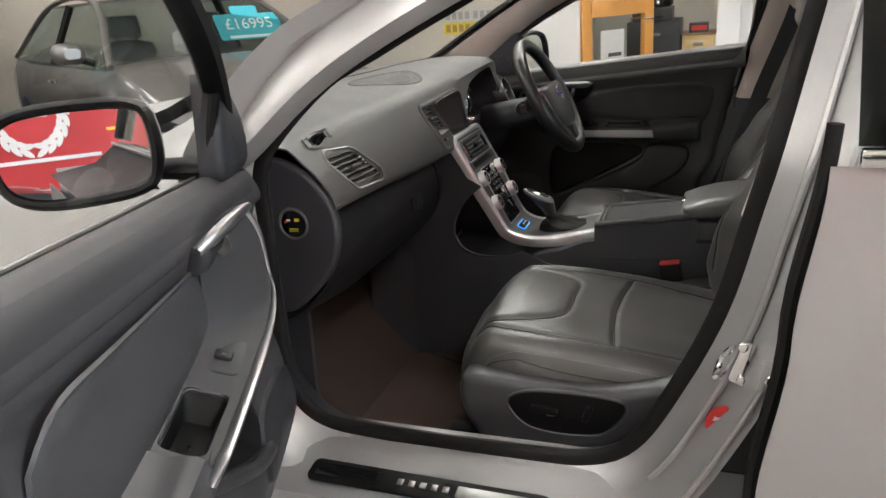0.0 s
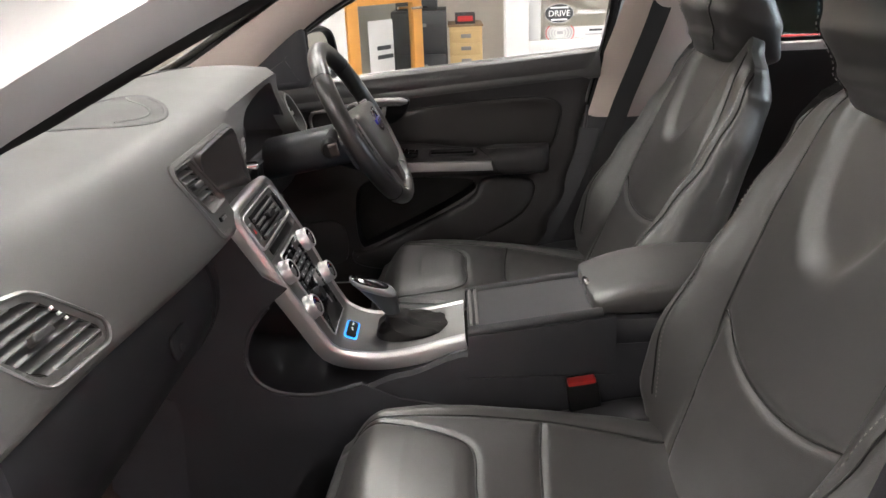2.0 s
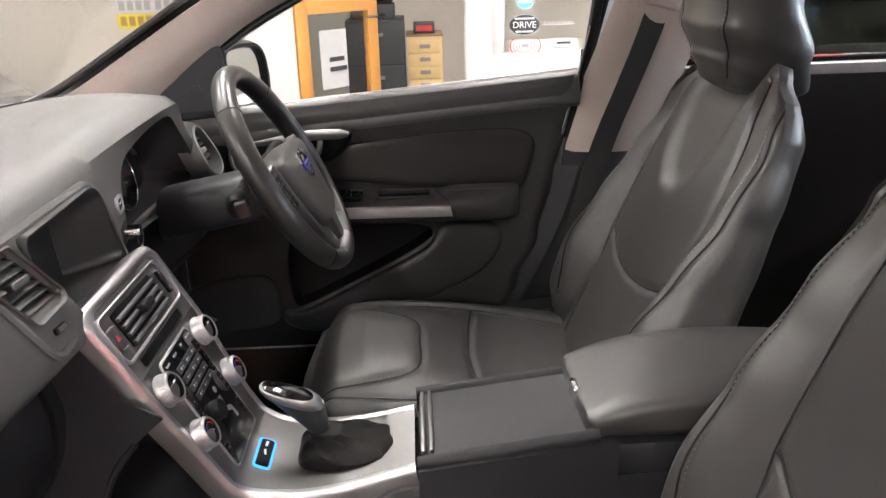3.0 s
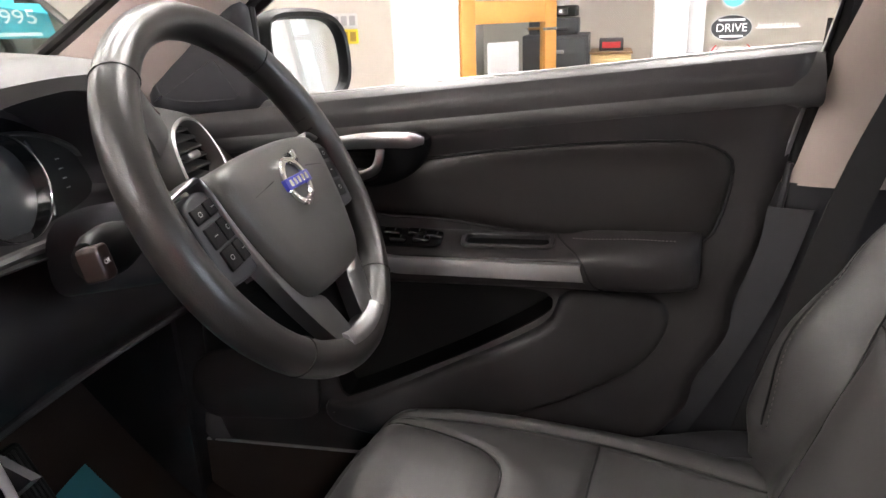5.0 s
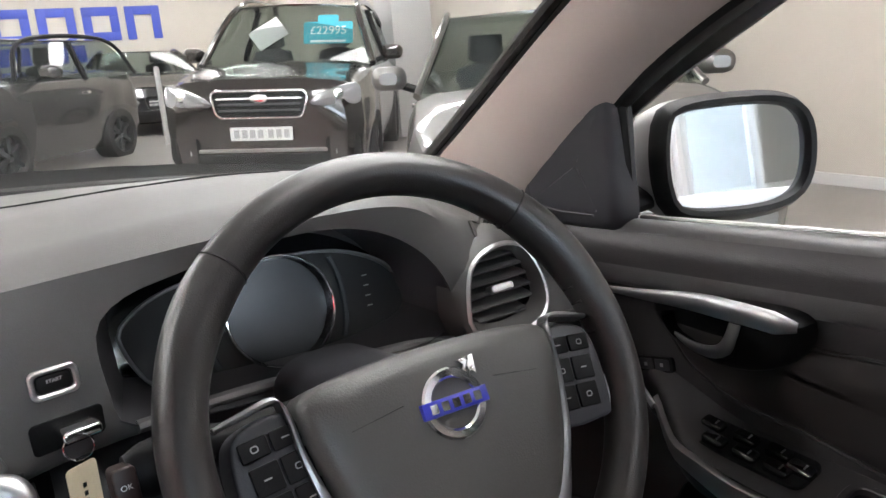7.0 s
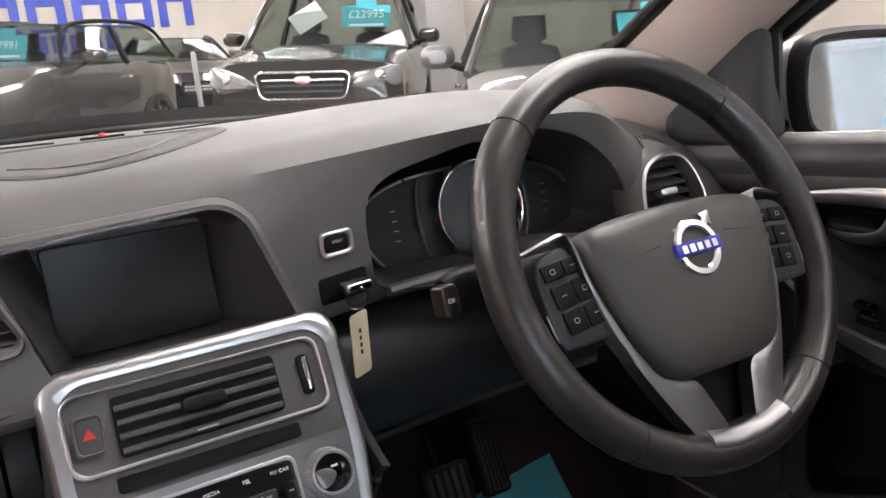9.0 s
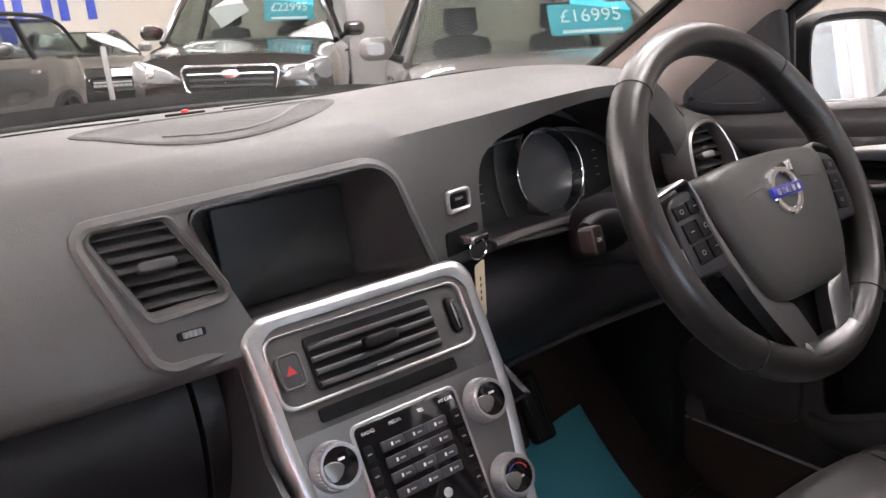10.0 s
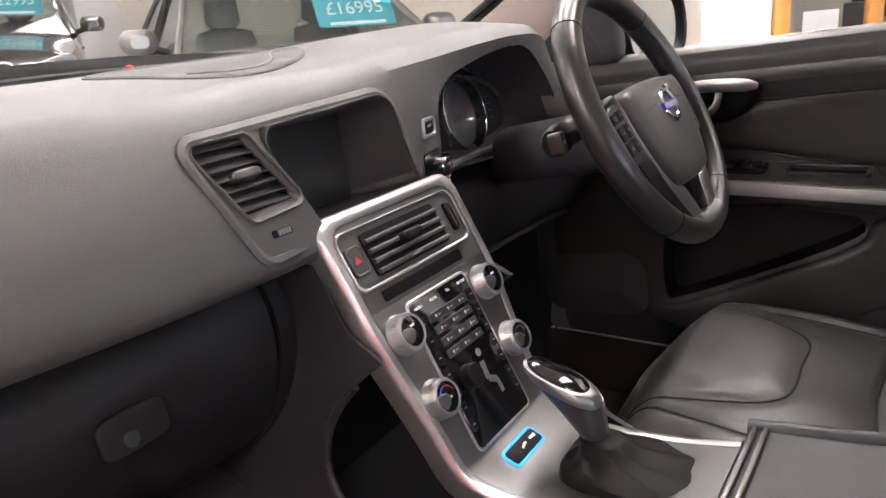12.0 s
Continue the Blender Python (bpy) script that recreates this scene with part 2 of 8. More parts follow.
BEIGE = material("beige_pillar_cloth", (0.4480, 0.3752, 0.3360), 0.85, grain=0.10, grain_size=1500, bump=0.5, bump_size=1500, sheen=0.2)
CARPET = material("black_floor_carpet", (0.040, 0.029, 0.025), 0.95, grain=0.35, grain_size=900, bump=1.0, bump_size=900, sheen=0.05, spec=0.1)
LINING = material("pale_roof_cloth", (0.42, 0.38, 0.35), 0.9, grain=0.10, grain_size=1500, bump=0.4, bump_size=1500, sheen=0.2)
BELT = material("seat_belt_webbing", (0.020, 0.019, 0.019), 0.7, grain=0.2, grain_size=1200, bump=0.5, bump_size=1200)
MIRROR = material("mirror_glass", (0.86, 0.88, 0.90), 0.01, metal=1.0, stain=0.0)
SCREEN = material("dark_display", (0.014, 0.015, 0.015), 0.42, spec=0.3, coat=0.0, stain=0.03)
WHITEINK = material("white_print", (0.75, 0.75, 0.75), 0.5)
REDINK = material("red_print", (0.55, 0.03, 0.03), 0.5)
BLUEINK = material("blue_enamel", (0.035, 0.04, 0.36), 0.3)
YELLOWINK = material("yellow_print", (0.65, 0.5, 0.02), 0.5)
BLUEGLOW = material("blue_button_light", (0.02, 0.2, 0.5), 0.4, emit=(0.02, 0.30, 1.0), power=1.0)
REDPLASTIC = material("red_plastic", (0.55, 0.03, 0.025), 0.35)
CARD = material("manila_card", (0.62, 0.52, 0.36), 0.8, grain=0.05)
TEAL = material("teal_paper", (0.05, 0.33, 0.42), 0.65, stain=0.05)
GLASS = glass("car_glass", (0.96, 0.975, 0.97))
WALL = material("cream_wall_paint", (0.50, 0.462, 0.405), 0.75, stain=0.05, bump=0.1, bump_size=60)
WHITE = material("white_paint", (0.50, 0.494, 0.484), 0.55, stain=0.04)
FLOOR = material("grey_floor_paint", (0.20, 0.185, 0.17), 0.38, stain=0.35, grain=0.08, grain_size=90, bump=0.2, bump_size=80)
CEIL = material("white_ceiling", (0.78, 0.78, 0.76), 0.8)
LAMP = material("light_panel", (0.9, 0.9, 0.9), 0.5, emit=(1.0, 0.95, 0.905), power=27.0)
ORANGE = material("orange_pine_door", (0.58, 0.27, 0.065), 0.42, grain=0.12, grain_size=60, stain=0.12)
PINE = material("pale_pine", (0.60, 0.43, 0.20), 0.5, grain=0.12, grain_size=60)
CHARCOAL = material("charcoal_metal", (0.030, 0.033, 0.036), 0.5)
REDWALL = material("red_wall_panel", (0.42, 0.012, 0.015), 0.5, stain=0.05)
BLUESIGN = material("blue_sign", (0.045, 0.075, 0.42), 0.5)
SKYBRIGHT = material("bright_daylight", (0.9, 0.95, 1.0), 0.9, emit=(0.80, 0.90, 1.0), power=5.5)
GREYINK = material("grey_print", (0.28, 0.28, 0.28), 0.5)
ORANGEINK = material("brown_print", (0.30, 0.19, 0.02), 0.5)
SUVPAINT = material("brown_black_paint", (0.013, 0.0098, 0.0088), 0.18, coat=1.0, stain=0.03)
SILVERCAR = material("warm_silver_paint", (0.1240, 0.1184, 0.1120), 0.42, metal=0.7, coat=0.9, stain=0.03)
GUNMETAL = material("gunmetal_paint", (0.085, 0.083, 0.082), 0.24, metal=0.4, coat=1.0, stain=0.03)
BLACKPAINT = material("black_paint", (0.012, 0.012, 0.014), 0.15, coat=1.0, stain=0.02)
TYRE = material("tyre_rubber", (0.016, 0.016, 0.016), 0.75, bump=0.3, bump_size=200)
HEADLIGHT = material("headlight_glass", (0.30, 0.30, 0.31), 0.12, metal=0.4, coat=1.0, stain=0.2)
TEALSIGN = material("teal_price_card", (0.035, 0.36, 0.44), 0.55, stain=0.03)
TINT = glass("tinted_car_glass", (0.55, 0.60, 0.58))
PRIVACY = glass("dark_rear_glass", (0.16, 0.17, 0.165))
# driver's door leather and plastic, darkened for the cabin's shade
DOORHIDE = material("shaded_door_leather", (0.0185, 0.0160, 0.0156), 0.40, grain=0.05, bump=0.3, bump_size=420, cells=True, stain=0.12)
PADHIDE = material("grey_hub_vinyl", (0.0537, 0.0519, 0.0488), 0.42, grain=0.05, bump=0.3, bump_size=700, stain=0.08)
DOORTRIM = material("shaded_door_plastic", (0.034, 0.0312, 0.0320), 0.40, spec=0.35, grain=0.05, bump=0.3, bump_size=900)
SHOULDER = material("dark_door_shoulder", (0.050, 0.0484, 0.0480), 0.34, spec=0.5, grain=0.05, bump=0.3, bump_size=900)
# satin silver trim darkened in colour, for spokes that stand in shade
SPOKE = material("shaded_satin_silver", (0.30, 0.30, 0.305), 0.34, metal=1.0, stain=0.04)
RIMGREY = material("dull_gauge_rim", (0.22, 0.22, 0.23), 0.3, metal=1.0)
# boot leather extra dark, the console's shadow put into its colour
BOOT = material("shaded_boot_leather", (0.007, 0.006, 0.0056), 0.55, spec=0.2, bump=0.3, bump_size=420, cells=True)
SLAT = material("dark_vent_slat", (0.0480, 0.0474, 0.0474), 0.42, spec=0.5, bump=0.15, bump_size=900)
MESHGREY = material("speaker_mesh", (0.052, 0.0505, 0.049), 0.62, grain=0.25, grain_size=1800, bump=0.5, bump_size=1800, stain=0.06)
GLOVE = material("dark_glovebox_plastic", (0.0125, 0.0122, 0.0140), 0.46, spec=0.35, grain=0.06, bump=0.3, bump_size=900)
FRIT = material("black_screen_band", (0.0035, 0.0035, 0.004), 0.9, spec=0.03)
# dial lightened to grey-blue, standing in for the gauge glass's reflection
DIAL = material("dial_reflection_grey", (0.040, 0.045, 0.050), 0.24, spec=0.6, stain=0.03)

# ---- showroom ----
def block(name, x0, x1, y0, y1, z0, z1, ma, label, category="wall", bevel=0.0):
    return solid(name, box(x0, x1, y0, y1, z0, z1, bevel), ma, label, category, "structure")


FY = 15.0          # wall ahead
TOP = 3.4


def rise(x, y):
    """How far the showroom floor climbs ahead of the car, in metres."""
    t = min(max((y - 1.6) / 1.6, 0.0), 1.0)
    return max(0.0, 0.040 * (y - 1.9) - 0.0345 * (max(x, -2.0) - 1.0)) * t * t * (3 - 2 * t)


solid("floor", sheet(lambda u, v: (-7.2 + 16.2 * u, -8.2 + (FY + 8.4) * v, GROUND + rise(-7.2 + 16.2 * u, -8.2 + (FY + 8.4) * v)), 50, 70, 0.05), FLOOR, "worn grey painted showroom floor", "floor", "structure")
block("ceiling", -7.2, 9, -8.2, FY + 0.2, TOP, TOP + 0.1, CEIL, "plain white showroom ceiling", "ceiling")
block("wall_front", -7.2, 9, FY, FY + 0.2, GROUND, TOP, WALL, "cream painted showroom wall with blue lettering")
block("wall_left", -7.4, -7.2, -8.2, FY, GROUND, TOP, WALL, "cream painted showroom wall")
block("wall_right", 5.6, 5.8, 0.86, FY, GROUND, TOP, WALL, "cream painted wall with two number plates")
block("wall_return", 3.80, 5.6, 0.66, 0.86, GROUND, TOP, WHITE, "white wall corner beside the office door")
block("trim_door", 3.78, 3.80, 0.50, 0.86, GROUND, TOP, WHITE, "white door lining")
block("baseboard", 5.575, 5.6, 0.9, FY, GROUND, GROUND + 0.14, WHITE, "white painted skirting board", "skirting", 0.004)
block("wall_office_back", 6.6, 6.8, -6, 0.86, GROUND, TOP, WALL, "cream office wall behind the cabinets")
for n, (x0, x1, z0, z1) in enumerate(((2.70, 3.4, GROUND, TOP), (5.9, 6.6, GROUND, TOP), (3.4, 5.9, GROUND, 0.75), (3.4, 5.9, 2.2, TOP))):
    block("wall_office_side_" + "abcd"[n], x0, x1, -6.0, -5.8, z0, z1, WALL, "cream office wall round its rear window")
win5 = thing("window_5", (4.65, -5.9, 0.75), "white-framed rear office window with daylight behind", "window", kind="structure")
for x in (3.43, 4.65, 5.87):
    part("mullion", box(x - 0.04, x + 0.04, -5.94, -5.86, 0.75, 2.2, 0.005), WHITE, win5)
for z in (0.78, 2.17):
    part("transom", box(3.4, 5.9, -5.935, -5.865, z - 0.03, z + 0.03, 0.005), WHITE, win5)
# partition with a window onto the office
block("wall_partition", 2.66, 2.78, -5.8, -0.435, GROUND, 0.80, WHITE, "white office partition below its window")
block("trim_partition", 2.66, 2.78, -0.55, -0.435, 0.80, TOP, WHITE, "white post at the end of the office partition")
block("wall_partition_head", 2.66, 2.78, -5.8, -0.55, 2.10, TOP, WHITE, "white partition above the office window")
win = thing("window_1", (2.72, -2.0, 0.80), "white-framed office window with stickers", "window", kind="structure")
for y0, y1, z0, z1 in ((-1.70, -0.55, 0.80, 0.885), (-1.70, -0.55, 2.04, 2.10), (-0.61, -0.55, 0.885, 2.04), (-1.70, -1.62, 0.885, 2.04)):
    part("window_frame", box(2.68, 2.76, y0, y1, z0, z1, 0.006), WHITE, win)
pane = part("pane", box(2.715, 2.721, -1.62, -0.61, 0.885, 2.04), GLASS, win)
pane.visible_shadow = False
win2 = thing("window_2", (2.72, -3.0, 0.80), "white-framed office window with a blue sticker", "window", kind="structure")
for y0, y1, z0, z1 in ((-3.6, -1.70, 0.80, 0.88), (-3.6, -1.70, 2.04, 2.10), (-1.78, -1.70, 0.88, 2.04), (-3.6, -3.52, 0.88, 2.04)):
    part("window_frame", box(2.68, 2.76, y0, y1, z0, z1, 0.006), WHITE, win2)
pane = part("pane", box(2.715, 2.721, -3.52, -1.78, 0.88, 2.04), GLASS, win2)
pane.visible_shadow = False
block("wall_partition_rear", 2.66, 2.78, -5.8, -3.6, 0.80, 2.10, WHITE, "white office partition")

# daylight windows at the back, and the red panel on the left
for k, (a, b) in enumerate(((-7.2, -4.4), (-1.2, -0.6), (2.4, 9.0))):
    block("wall_back_" + "abc"[k], a, b, -8.2, -8.0, GROUND, TOP, WALL, "cream wall between the daylight windows")
for k, (a, b) in enumerate(((-4.4, -1.2), (-0.6, 2.4))):
    w = thing("window_%d" % (3 + k), ((a + b) / 2, -8.1, 0), "tall showroom window with bright daylight behind", "window", kind="structure")
    n = 3
    for q in range(n + 1):
        x = a + (b - a) * q / n
        part("mullion", box(x - 0.04, x + 0.04, -8.16, -8.04, GROUND, TOP, 0.005), WHITE, w)
    for z in (0.55, 2.2, TOP - 0.06):
        part("transom", box(a, b, -8.15, -8.05, z - 0.04, z + 0.04, 0.005), WHITE, w)
    part("apron", box(a, b, -8.14, -8.06, GROUND, 0.52), material("dark_red_panel", (0.07, 0.018, 0.015), 0.5), w)
    for q in range(n):
        x0, x1 = a + (b - a) * q / n + 0.04, a + (b - a) * (q + 1) / n - 0.04
        p = part("pane", box(x0, x1, -8.103, -8.097, 0.59, 2.16), GLASS, w)
        p.visible_shadow = False
    area_lamp("daylight_%d" % k, pose((a + b) / 2, -7.95, 1.8, 90, 0, 180), b - a, 2.6, 500, (0.80, 0.90, 1.0))
solid("backdrop", box(-9, 9, -12.1, -12.0, -0.5, 6), SKYBRIGHT, "bright overcast daylight outside the windows", "daylight", "structure")

# lamps: long ceiling panels, unseen, laid out to light the cabin
panel = thing("ceiling_light", (0, 0, TOP), "unseen long white ceiling panel added for light", "ceiling light", "ceiling lights")
part("light_frame", put(hoop(rounded(1.9, 0.40, 0.01, 2), rounded(1.80, 0.30, 0.01, 2), 0, 0.06, 0.004), pose(0, 0, TOP, 180)), WHITE, panel)
part("diffuser", box(-0.90, 0.90, -0.15, 0.15, TOP - 0.050, TOP - 0.044), LAMP, panel)
spots = [(x, y) for x in (-5.8, -4.4, -3.0, -1.6, 4.2) for y in (-5.0, -2.0, 1.0, 4.0, 7.0, 10.5, 13.4)]
spots.remove((-1.6, 1.0))
spots.remove((4.2, 4.0))
# extra column added to put sheen on the driver's cushion
spots += [(1.70, y) for y in (-5.0, -2.0, -0.5, 0.7, 1.9, 4.0, 7.0, 10.5, 13.4)]
panel.location = (spots[0][0], spots[0][1], TOP)
for x, y in spots[1:]:
    copy_thing(panel, pose(x, y, TOP))

# ---- car body ----
body = thing("saloon_car", (0, 0, GROUND), "silver saloon car with its front passenger door open", "car")


def pillar(s):
    """A-pillar from the scuttle to the roof: front edge, door-side edge."""
    fr = spline([(s * 0.69, 0.62, 0.985), (s * 0.665, 0.494, 1.035), (s * 0.655, 0.34, 1.125), (s * 0.64, 0.178, 1.218), (s * 0.60, -0.08, 1.335), (s * 0.57, -0.30, 1.385)], 24)
    dr = spline([(s * 0.735, 0.50, 0.93), (s * 0.725, 0.36, 0.990), (s * 0.72, 0.203, 1.113), (s * 0.715, 0.05, 1.200), (s * 0.675, -0.18, 1.305), (s * 0.64, -0.36, 1.355)], 24)
    return fr, dr


for s in (-1, 1):
    fr, dr = pillar(s)
    rows = []
    for a, b in zip(fr, dr):
        a, b = V(a), V(b)
        inw = V((-s, -0.55, -0.35)).normalized()
        m = (a + b) / 2
        rows.append([a, a.lerp(m, 0.5) + inw * 0.012, m + inw * 0.018, b.lerp(m, 0.5) + inw * 0.013, b])
    part("a_pillar_trim", thick(loft(rows, False, False), 0.004), BEIGE, body, "beige cloth-covered windscreen pillar")
    # outer skin of the pillar
    out = V((s * 1.0, 0.35, 0.55)).normalized()
    rows = [[V(a) + V((s * 0.004, 0.02, 0.018)), V(a) + out * 0.045, V(b).lerp(V(a), 0.4) + out * 0.062, V(b) + V((s * 0.055, 0.01, 0.008)), V(b) + V((s * 0.030, -0.006, -0.012))] for a, b in zip(fr, dr)]
    part("a_pillar_skin", thick(loft([spline(r, 14) for r in rows], False, False), 0.002), PAINT, body, "silver painted windscreen pillar")
    part("windscreen_edge", tube([V(a) + V((0, 0.012, 0.012)) for a in fr], 0.008, 8), RUBBER, body)

# ring of the door openings: (y, z) round the opening
OPEN = [(0.325, 0.985), (0.215, 1.108), (0.108, 1.165), (-0.007, 1.222), (-0.15, 1.285), (-0.35, 1.335), (-0.52, 1.345), (-0.585, 1.30), (-0.563, 1.207), (-0.498, 0.933), (-0.455, 0.76), (-0.390, 0.609), (-0.325, 0.50), (-0.249, 0.459), (-0.12, 0.452), (0.009, 0.452), (0.16, 0.455), (0.27, 0.468), (0.325, 0.515), (0.343, 0.60), (0.341, 0.724), (0.338, 0.86)]
ring = blob(OPEN, 150)


def lean(z, side=-1):
    """How far the door opening leans in above the waist."""
    return max(0.0, z - 1.0) * (0.33 if side < 0 else 0.05)


for s in (-1, 1):
    part("door_seal", tube([(s * (0.732 - lean(z, s)), y, z) for y, z in shrink(ring, -0.008 if s < 0 else -0.016)], 0.017 if s < 0 else 0.009, 12, True, flat=0.6 if s < 0 else 1.0, up=(1, 0, 0)), RUBBER, body, "black rubber door seal")
    big = shrink(ring, -0.055)
    bigger = shrink(ring, -0.105)
    sets = []
    for o, x in ((ring, 0.722), (shrink(ring, -0.012), 0.738), (shrink(ring, -0.030), 0.748), (big, 0.775), (shrink(ring, -0.075), 0.815), (bigger, 0.835)):
        sets.append([(s * (x - lean(z, s)), y, z) for y, z in o])
    part("door_frame_skin", thick(loft(sets, True, False), 0.002), PAINT, body, "silver painted door frame and sill")
    low = [q for q in ring[60:] + ring[:60] if q[1] < (0.97 if s < 0 else 0.86)]
    k = max(range(len(low)), key=lambda i: math.dist(low[i], low[i - 1]))
    low = low[k:] + low[:k]
    out2 = [(y + (0.05 if y > 0.0 else -0.05) * (1 if z > 0.50 else 0.3), z - (0.05 if z < 0.50 else 0)) for y, z in low]
    part("inner_frame", thick(loft([[(s * 0.722, y, z) for y, z in low], [(s * (0.690 if s < 0 else 0.712), *((np.array(p) * 0.75 + np.array(q) * 0.25))) for p, q in zip(low, out2)], [(s * (0.640 if s < 0 else 0.700), y, z) for y, z in out2]], False, False), 0.002), DARK, body)
    # sill
    rows = [[(s * x, y, z) for x, z in ((0.70, 0.452), (0.735, 0.440), (0.765, 0.425), (0.80, 0.405), (0.845, 0.398), (0.868, 0.385), (0.878, 0.33), (0.86, 0.25), (0.80, 0.20))] for y in np.linspace(0.62, -1.3, 30)]
    part("sill", thick(loft(rows, False, False), 0.003), PAINT, body, "silver painted sill")
    if s < 0:
        for off, x, r in ((-0.050, 0.781, 0.0065), (-0.088, 0.838, 0.0055)):
            ridge = [(y, z) for y, z in shrink(ring, off) if y < -0.20 and 0.46 < z < 1.28]
            part("pillar_ridge", tube([(s * (x - lean(z)), y, z) for y, z in ridge], r, 8), PAINT, body)
        for z0, y0 in ((0.895, -0.566), (0.700, -0.532)):
            br = part("hinge_bracket", put(box(-0.006, 0.006, -0.020, 0.020, -0.024, 0.024, 0.004), pose(-0.842, y0, z0, 10)), PAINT, body, "painted hinge bracket with its bolt")
            part("bolt", put(disc(0.008, 0, 0.006, 12, 0.002), basis((-0.847, y0 + 0.004, z0), (0, -1, 0), (0, 0, 1))), CHROME, br)
        part("latch_recess", put(hoop(rounded(0.045, 0.080, 0.012), rounded(0.035, 0.070, 0.009), 0, 0.006, 0.002), basis((-0.840, -0.560, 0.800), (0, -1, -0.15), (0, -0.15, 1))), PAINT, body)
    # rear door and quarter
    rows = []
    for z in np.linspace(0.27, 1.02, 22):
        x = 0.885 + 0.030 * math.sin(math.pi * (z - 0.2) / 0.95)
        rows.append([(s * (x - 0.03 * max(0, (-y - 1.3)) ** 2), y, z) for y in np.linspace(key(z, [0.27, 0.54, 0.79, 1.02], [-0.505, -0.514, -0.544, -0.572]), -1.70, 16)])
    rd = part("rear_door", thick(loft(rows, False, False), 0.003), PAINT, body, "silver rear door skin")
    part("rear_door_edge", tube([(s * 0.884, key(z, [0.27, 0.54, 0.79, 1.08], [-0.500, -0.509, -0.539, -0.575]), z) for z in np.linspace(0.27, 1.07, 20)], 0.010, 8), RUBBER, rd)
    part("waist_strip", box(s * 0.91 - 0.008, s * 0.91 + 0.008, -1.65, -0.60, 1.022, 1.045, 0.004), CHROME, rd)
    part("rear_glass", sheet(lambda u, v: (s * (0.895 - 0.12 * v), -0.60 - 1.0 * u, 1.045 + 0.30 * v), 6, 4, 0.003), PRIVACY, rd).visible_shadow = False
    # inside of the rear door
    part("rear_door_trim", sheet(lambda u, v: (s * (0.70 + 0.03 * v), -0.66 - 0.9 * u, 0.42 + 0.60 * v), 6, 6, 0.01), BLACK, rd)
    part("rear_window_inner_frame", tube(spline([(s * 0.72, -0.67, 1.02), (s * 0.68, -0.70, 1.15), (s * 0.62, -0.74, 1.33)], 10), 0.018, 8), BLACK, rd)
    # B-pillar trim inside
    bp = spline([(-0.486, 0.880), (-0.522, 1.0), (-0.568, 1.15), (-0.62, 1.34)], 14)
    part("b_pillar_trim", thick(loft([[(s * (0.735 - lean(z) * 0.9 - 0.032 * math.sin(math.pi * u) ** 0.6), y - 0.006 - 0.20 * u, z - 0.004) for u in np.linspace(0, 1, 15)] for y, z in bp], False, False), 0.004), BEIGE, body, "beige cloth-covered middle pillar")
    if s < 0:
        be = spline([(-0.494, 0.90), (-0.535, 1.05), (-0.568, 1.20), (-0.585, 1.33)], 12)
        part("b_pillar_edge", thick(loft([[(s * (x - lean(z)), y + 0.012 * math.sin(math.pi * (0.73 - x) / 0.06), z) for x in np.linspace(0.725, 0.680, 7)] for y, z in be], False, False), 0.004), BEIGE, body)
    bl = spline([(-0.37, 0.45), (-0.42, 0.60), (-0.465, 0.80), (-0.486, 0.879)], 10)
    part("b_pillar_foot", thick(loft([[(s * (0.724 - 0.012 * math.sin(math.pi * u)), y - 0.004 - 0.20 * u, z) for u in np.linspace(0, 1, 7)] for y, z in bl], False, False), 0.004), DARK, body)
    bel = spline([(s * 0.655, -0.664, 1.175), (s * 0.662, -0.642, 1.10), (s * 0.670, -0.611, 1.01), (s * 0.682, -0.570, 0.89), (s * 0.690, -0.520, 0.70), (s * 0.695, -0.46, 0.48)], 24)
    part("seat_belt", thick(loft([[V(p) + V((0, 0.024 * u, 0)) for u in (-1, 0, 1)] for p in bel], False, False), 0.0015), BELT, body, "dark woven seat belt strap")
    part("belt_guide", put(box(-0.012, 0.012, -0.036, 0.036, -0.014, 0.026, 0.010, 3), pose(s * 0.652, -0.668, 1.180, 14)), BEIGE, body, "beige seat belt guide")
    part("pillar_panel_edge", tube([(s * (0.712 - lean(z)), y, z) for y, z in spline([(-0.655, 0.95), (-0.680, 1.03), (-0.690, 1.075), (-0.712, 1.09), (-0.735, 1.16)], 16)], 0.004, 8), BEIGE, body)

# roof lining and roof
part("roof_lining", sheet(lambda u, v: ((-1 + 2 * u) * (0.56 + 0.03 * math.sin(math.pi * v)), -0.26 - 1.3 * v, 1.385 + 0.035 * math.sin(math.pi * u) * (1 - 0.3 * v)), 12, 12, 0.004), LINING, body, "pale roof lining")
part("roof_skin", sheet(lambda u, v: ((-1 + 2 * u) * 0.62, -0.22 - 1.4 * v, 1.415 + 0.045 * math.sin(math.pi * u)), 12, 12, 0.003), PAINT, body)
# windscreen
frL, _ = pillar(-1)
frR, _ = pillar(1)


def screen_at(u, v):
    i = v * (len(frL) - 1)
    a = V(frL[int(i)]).lerp(V(frL[min(int(i) + 1, len(frL) - 1)]), i - int(i))
    b = V(frR[int(i)]).lerp(V(frR[min(int(i) + 1, len(frR) - 1)]), i - int(i))
    p = a.lerp(b, u)
    bow = math.sin(math.pi * u)
    return p + V((0, 0.17 * bow * (1 - 0.6 * v), 0.035 * bow + 0.012))


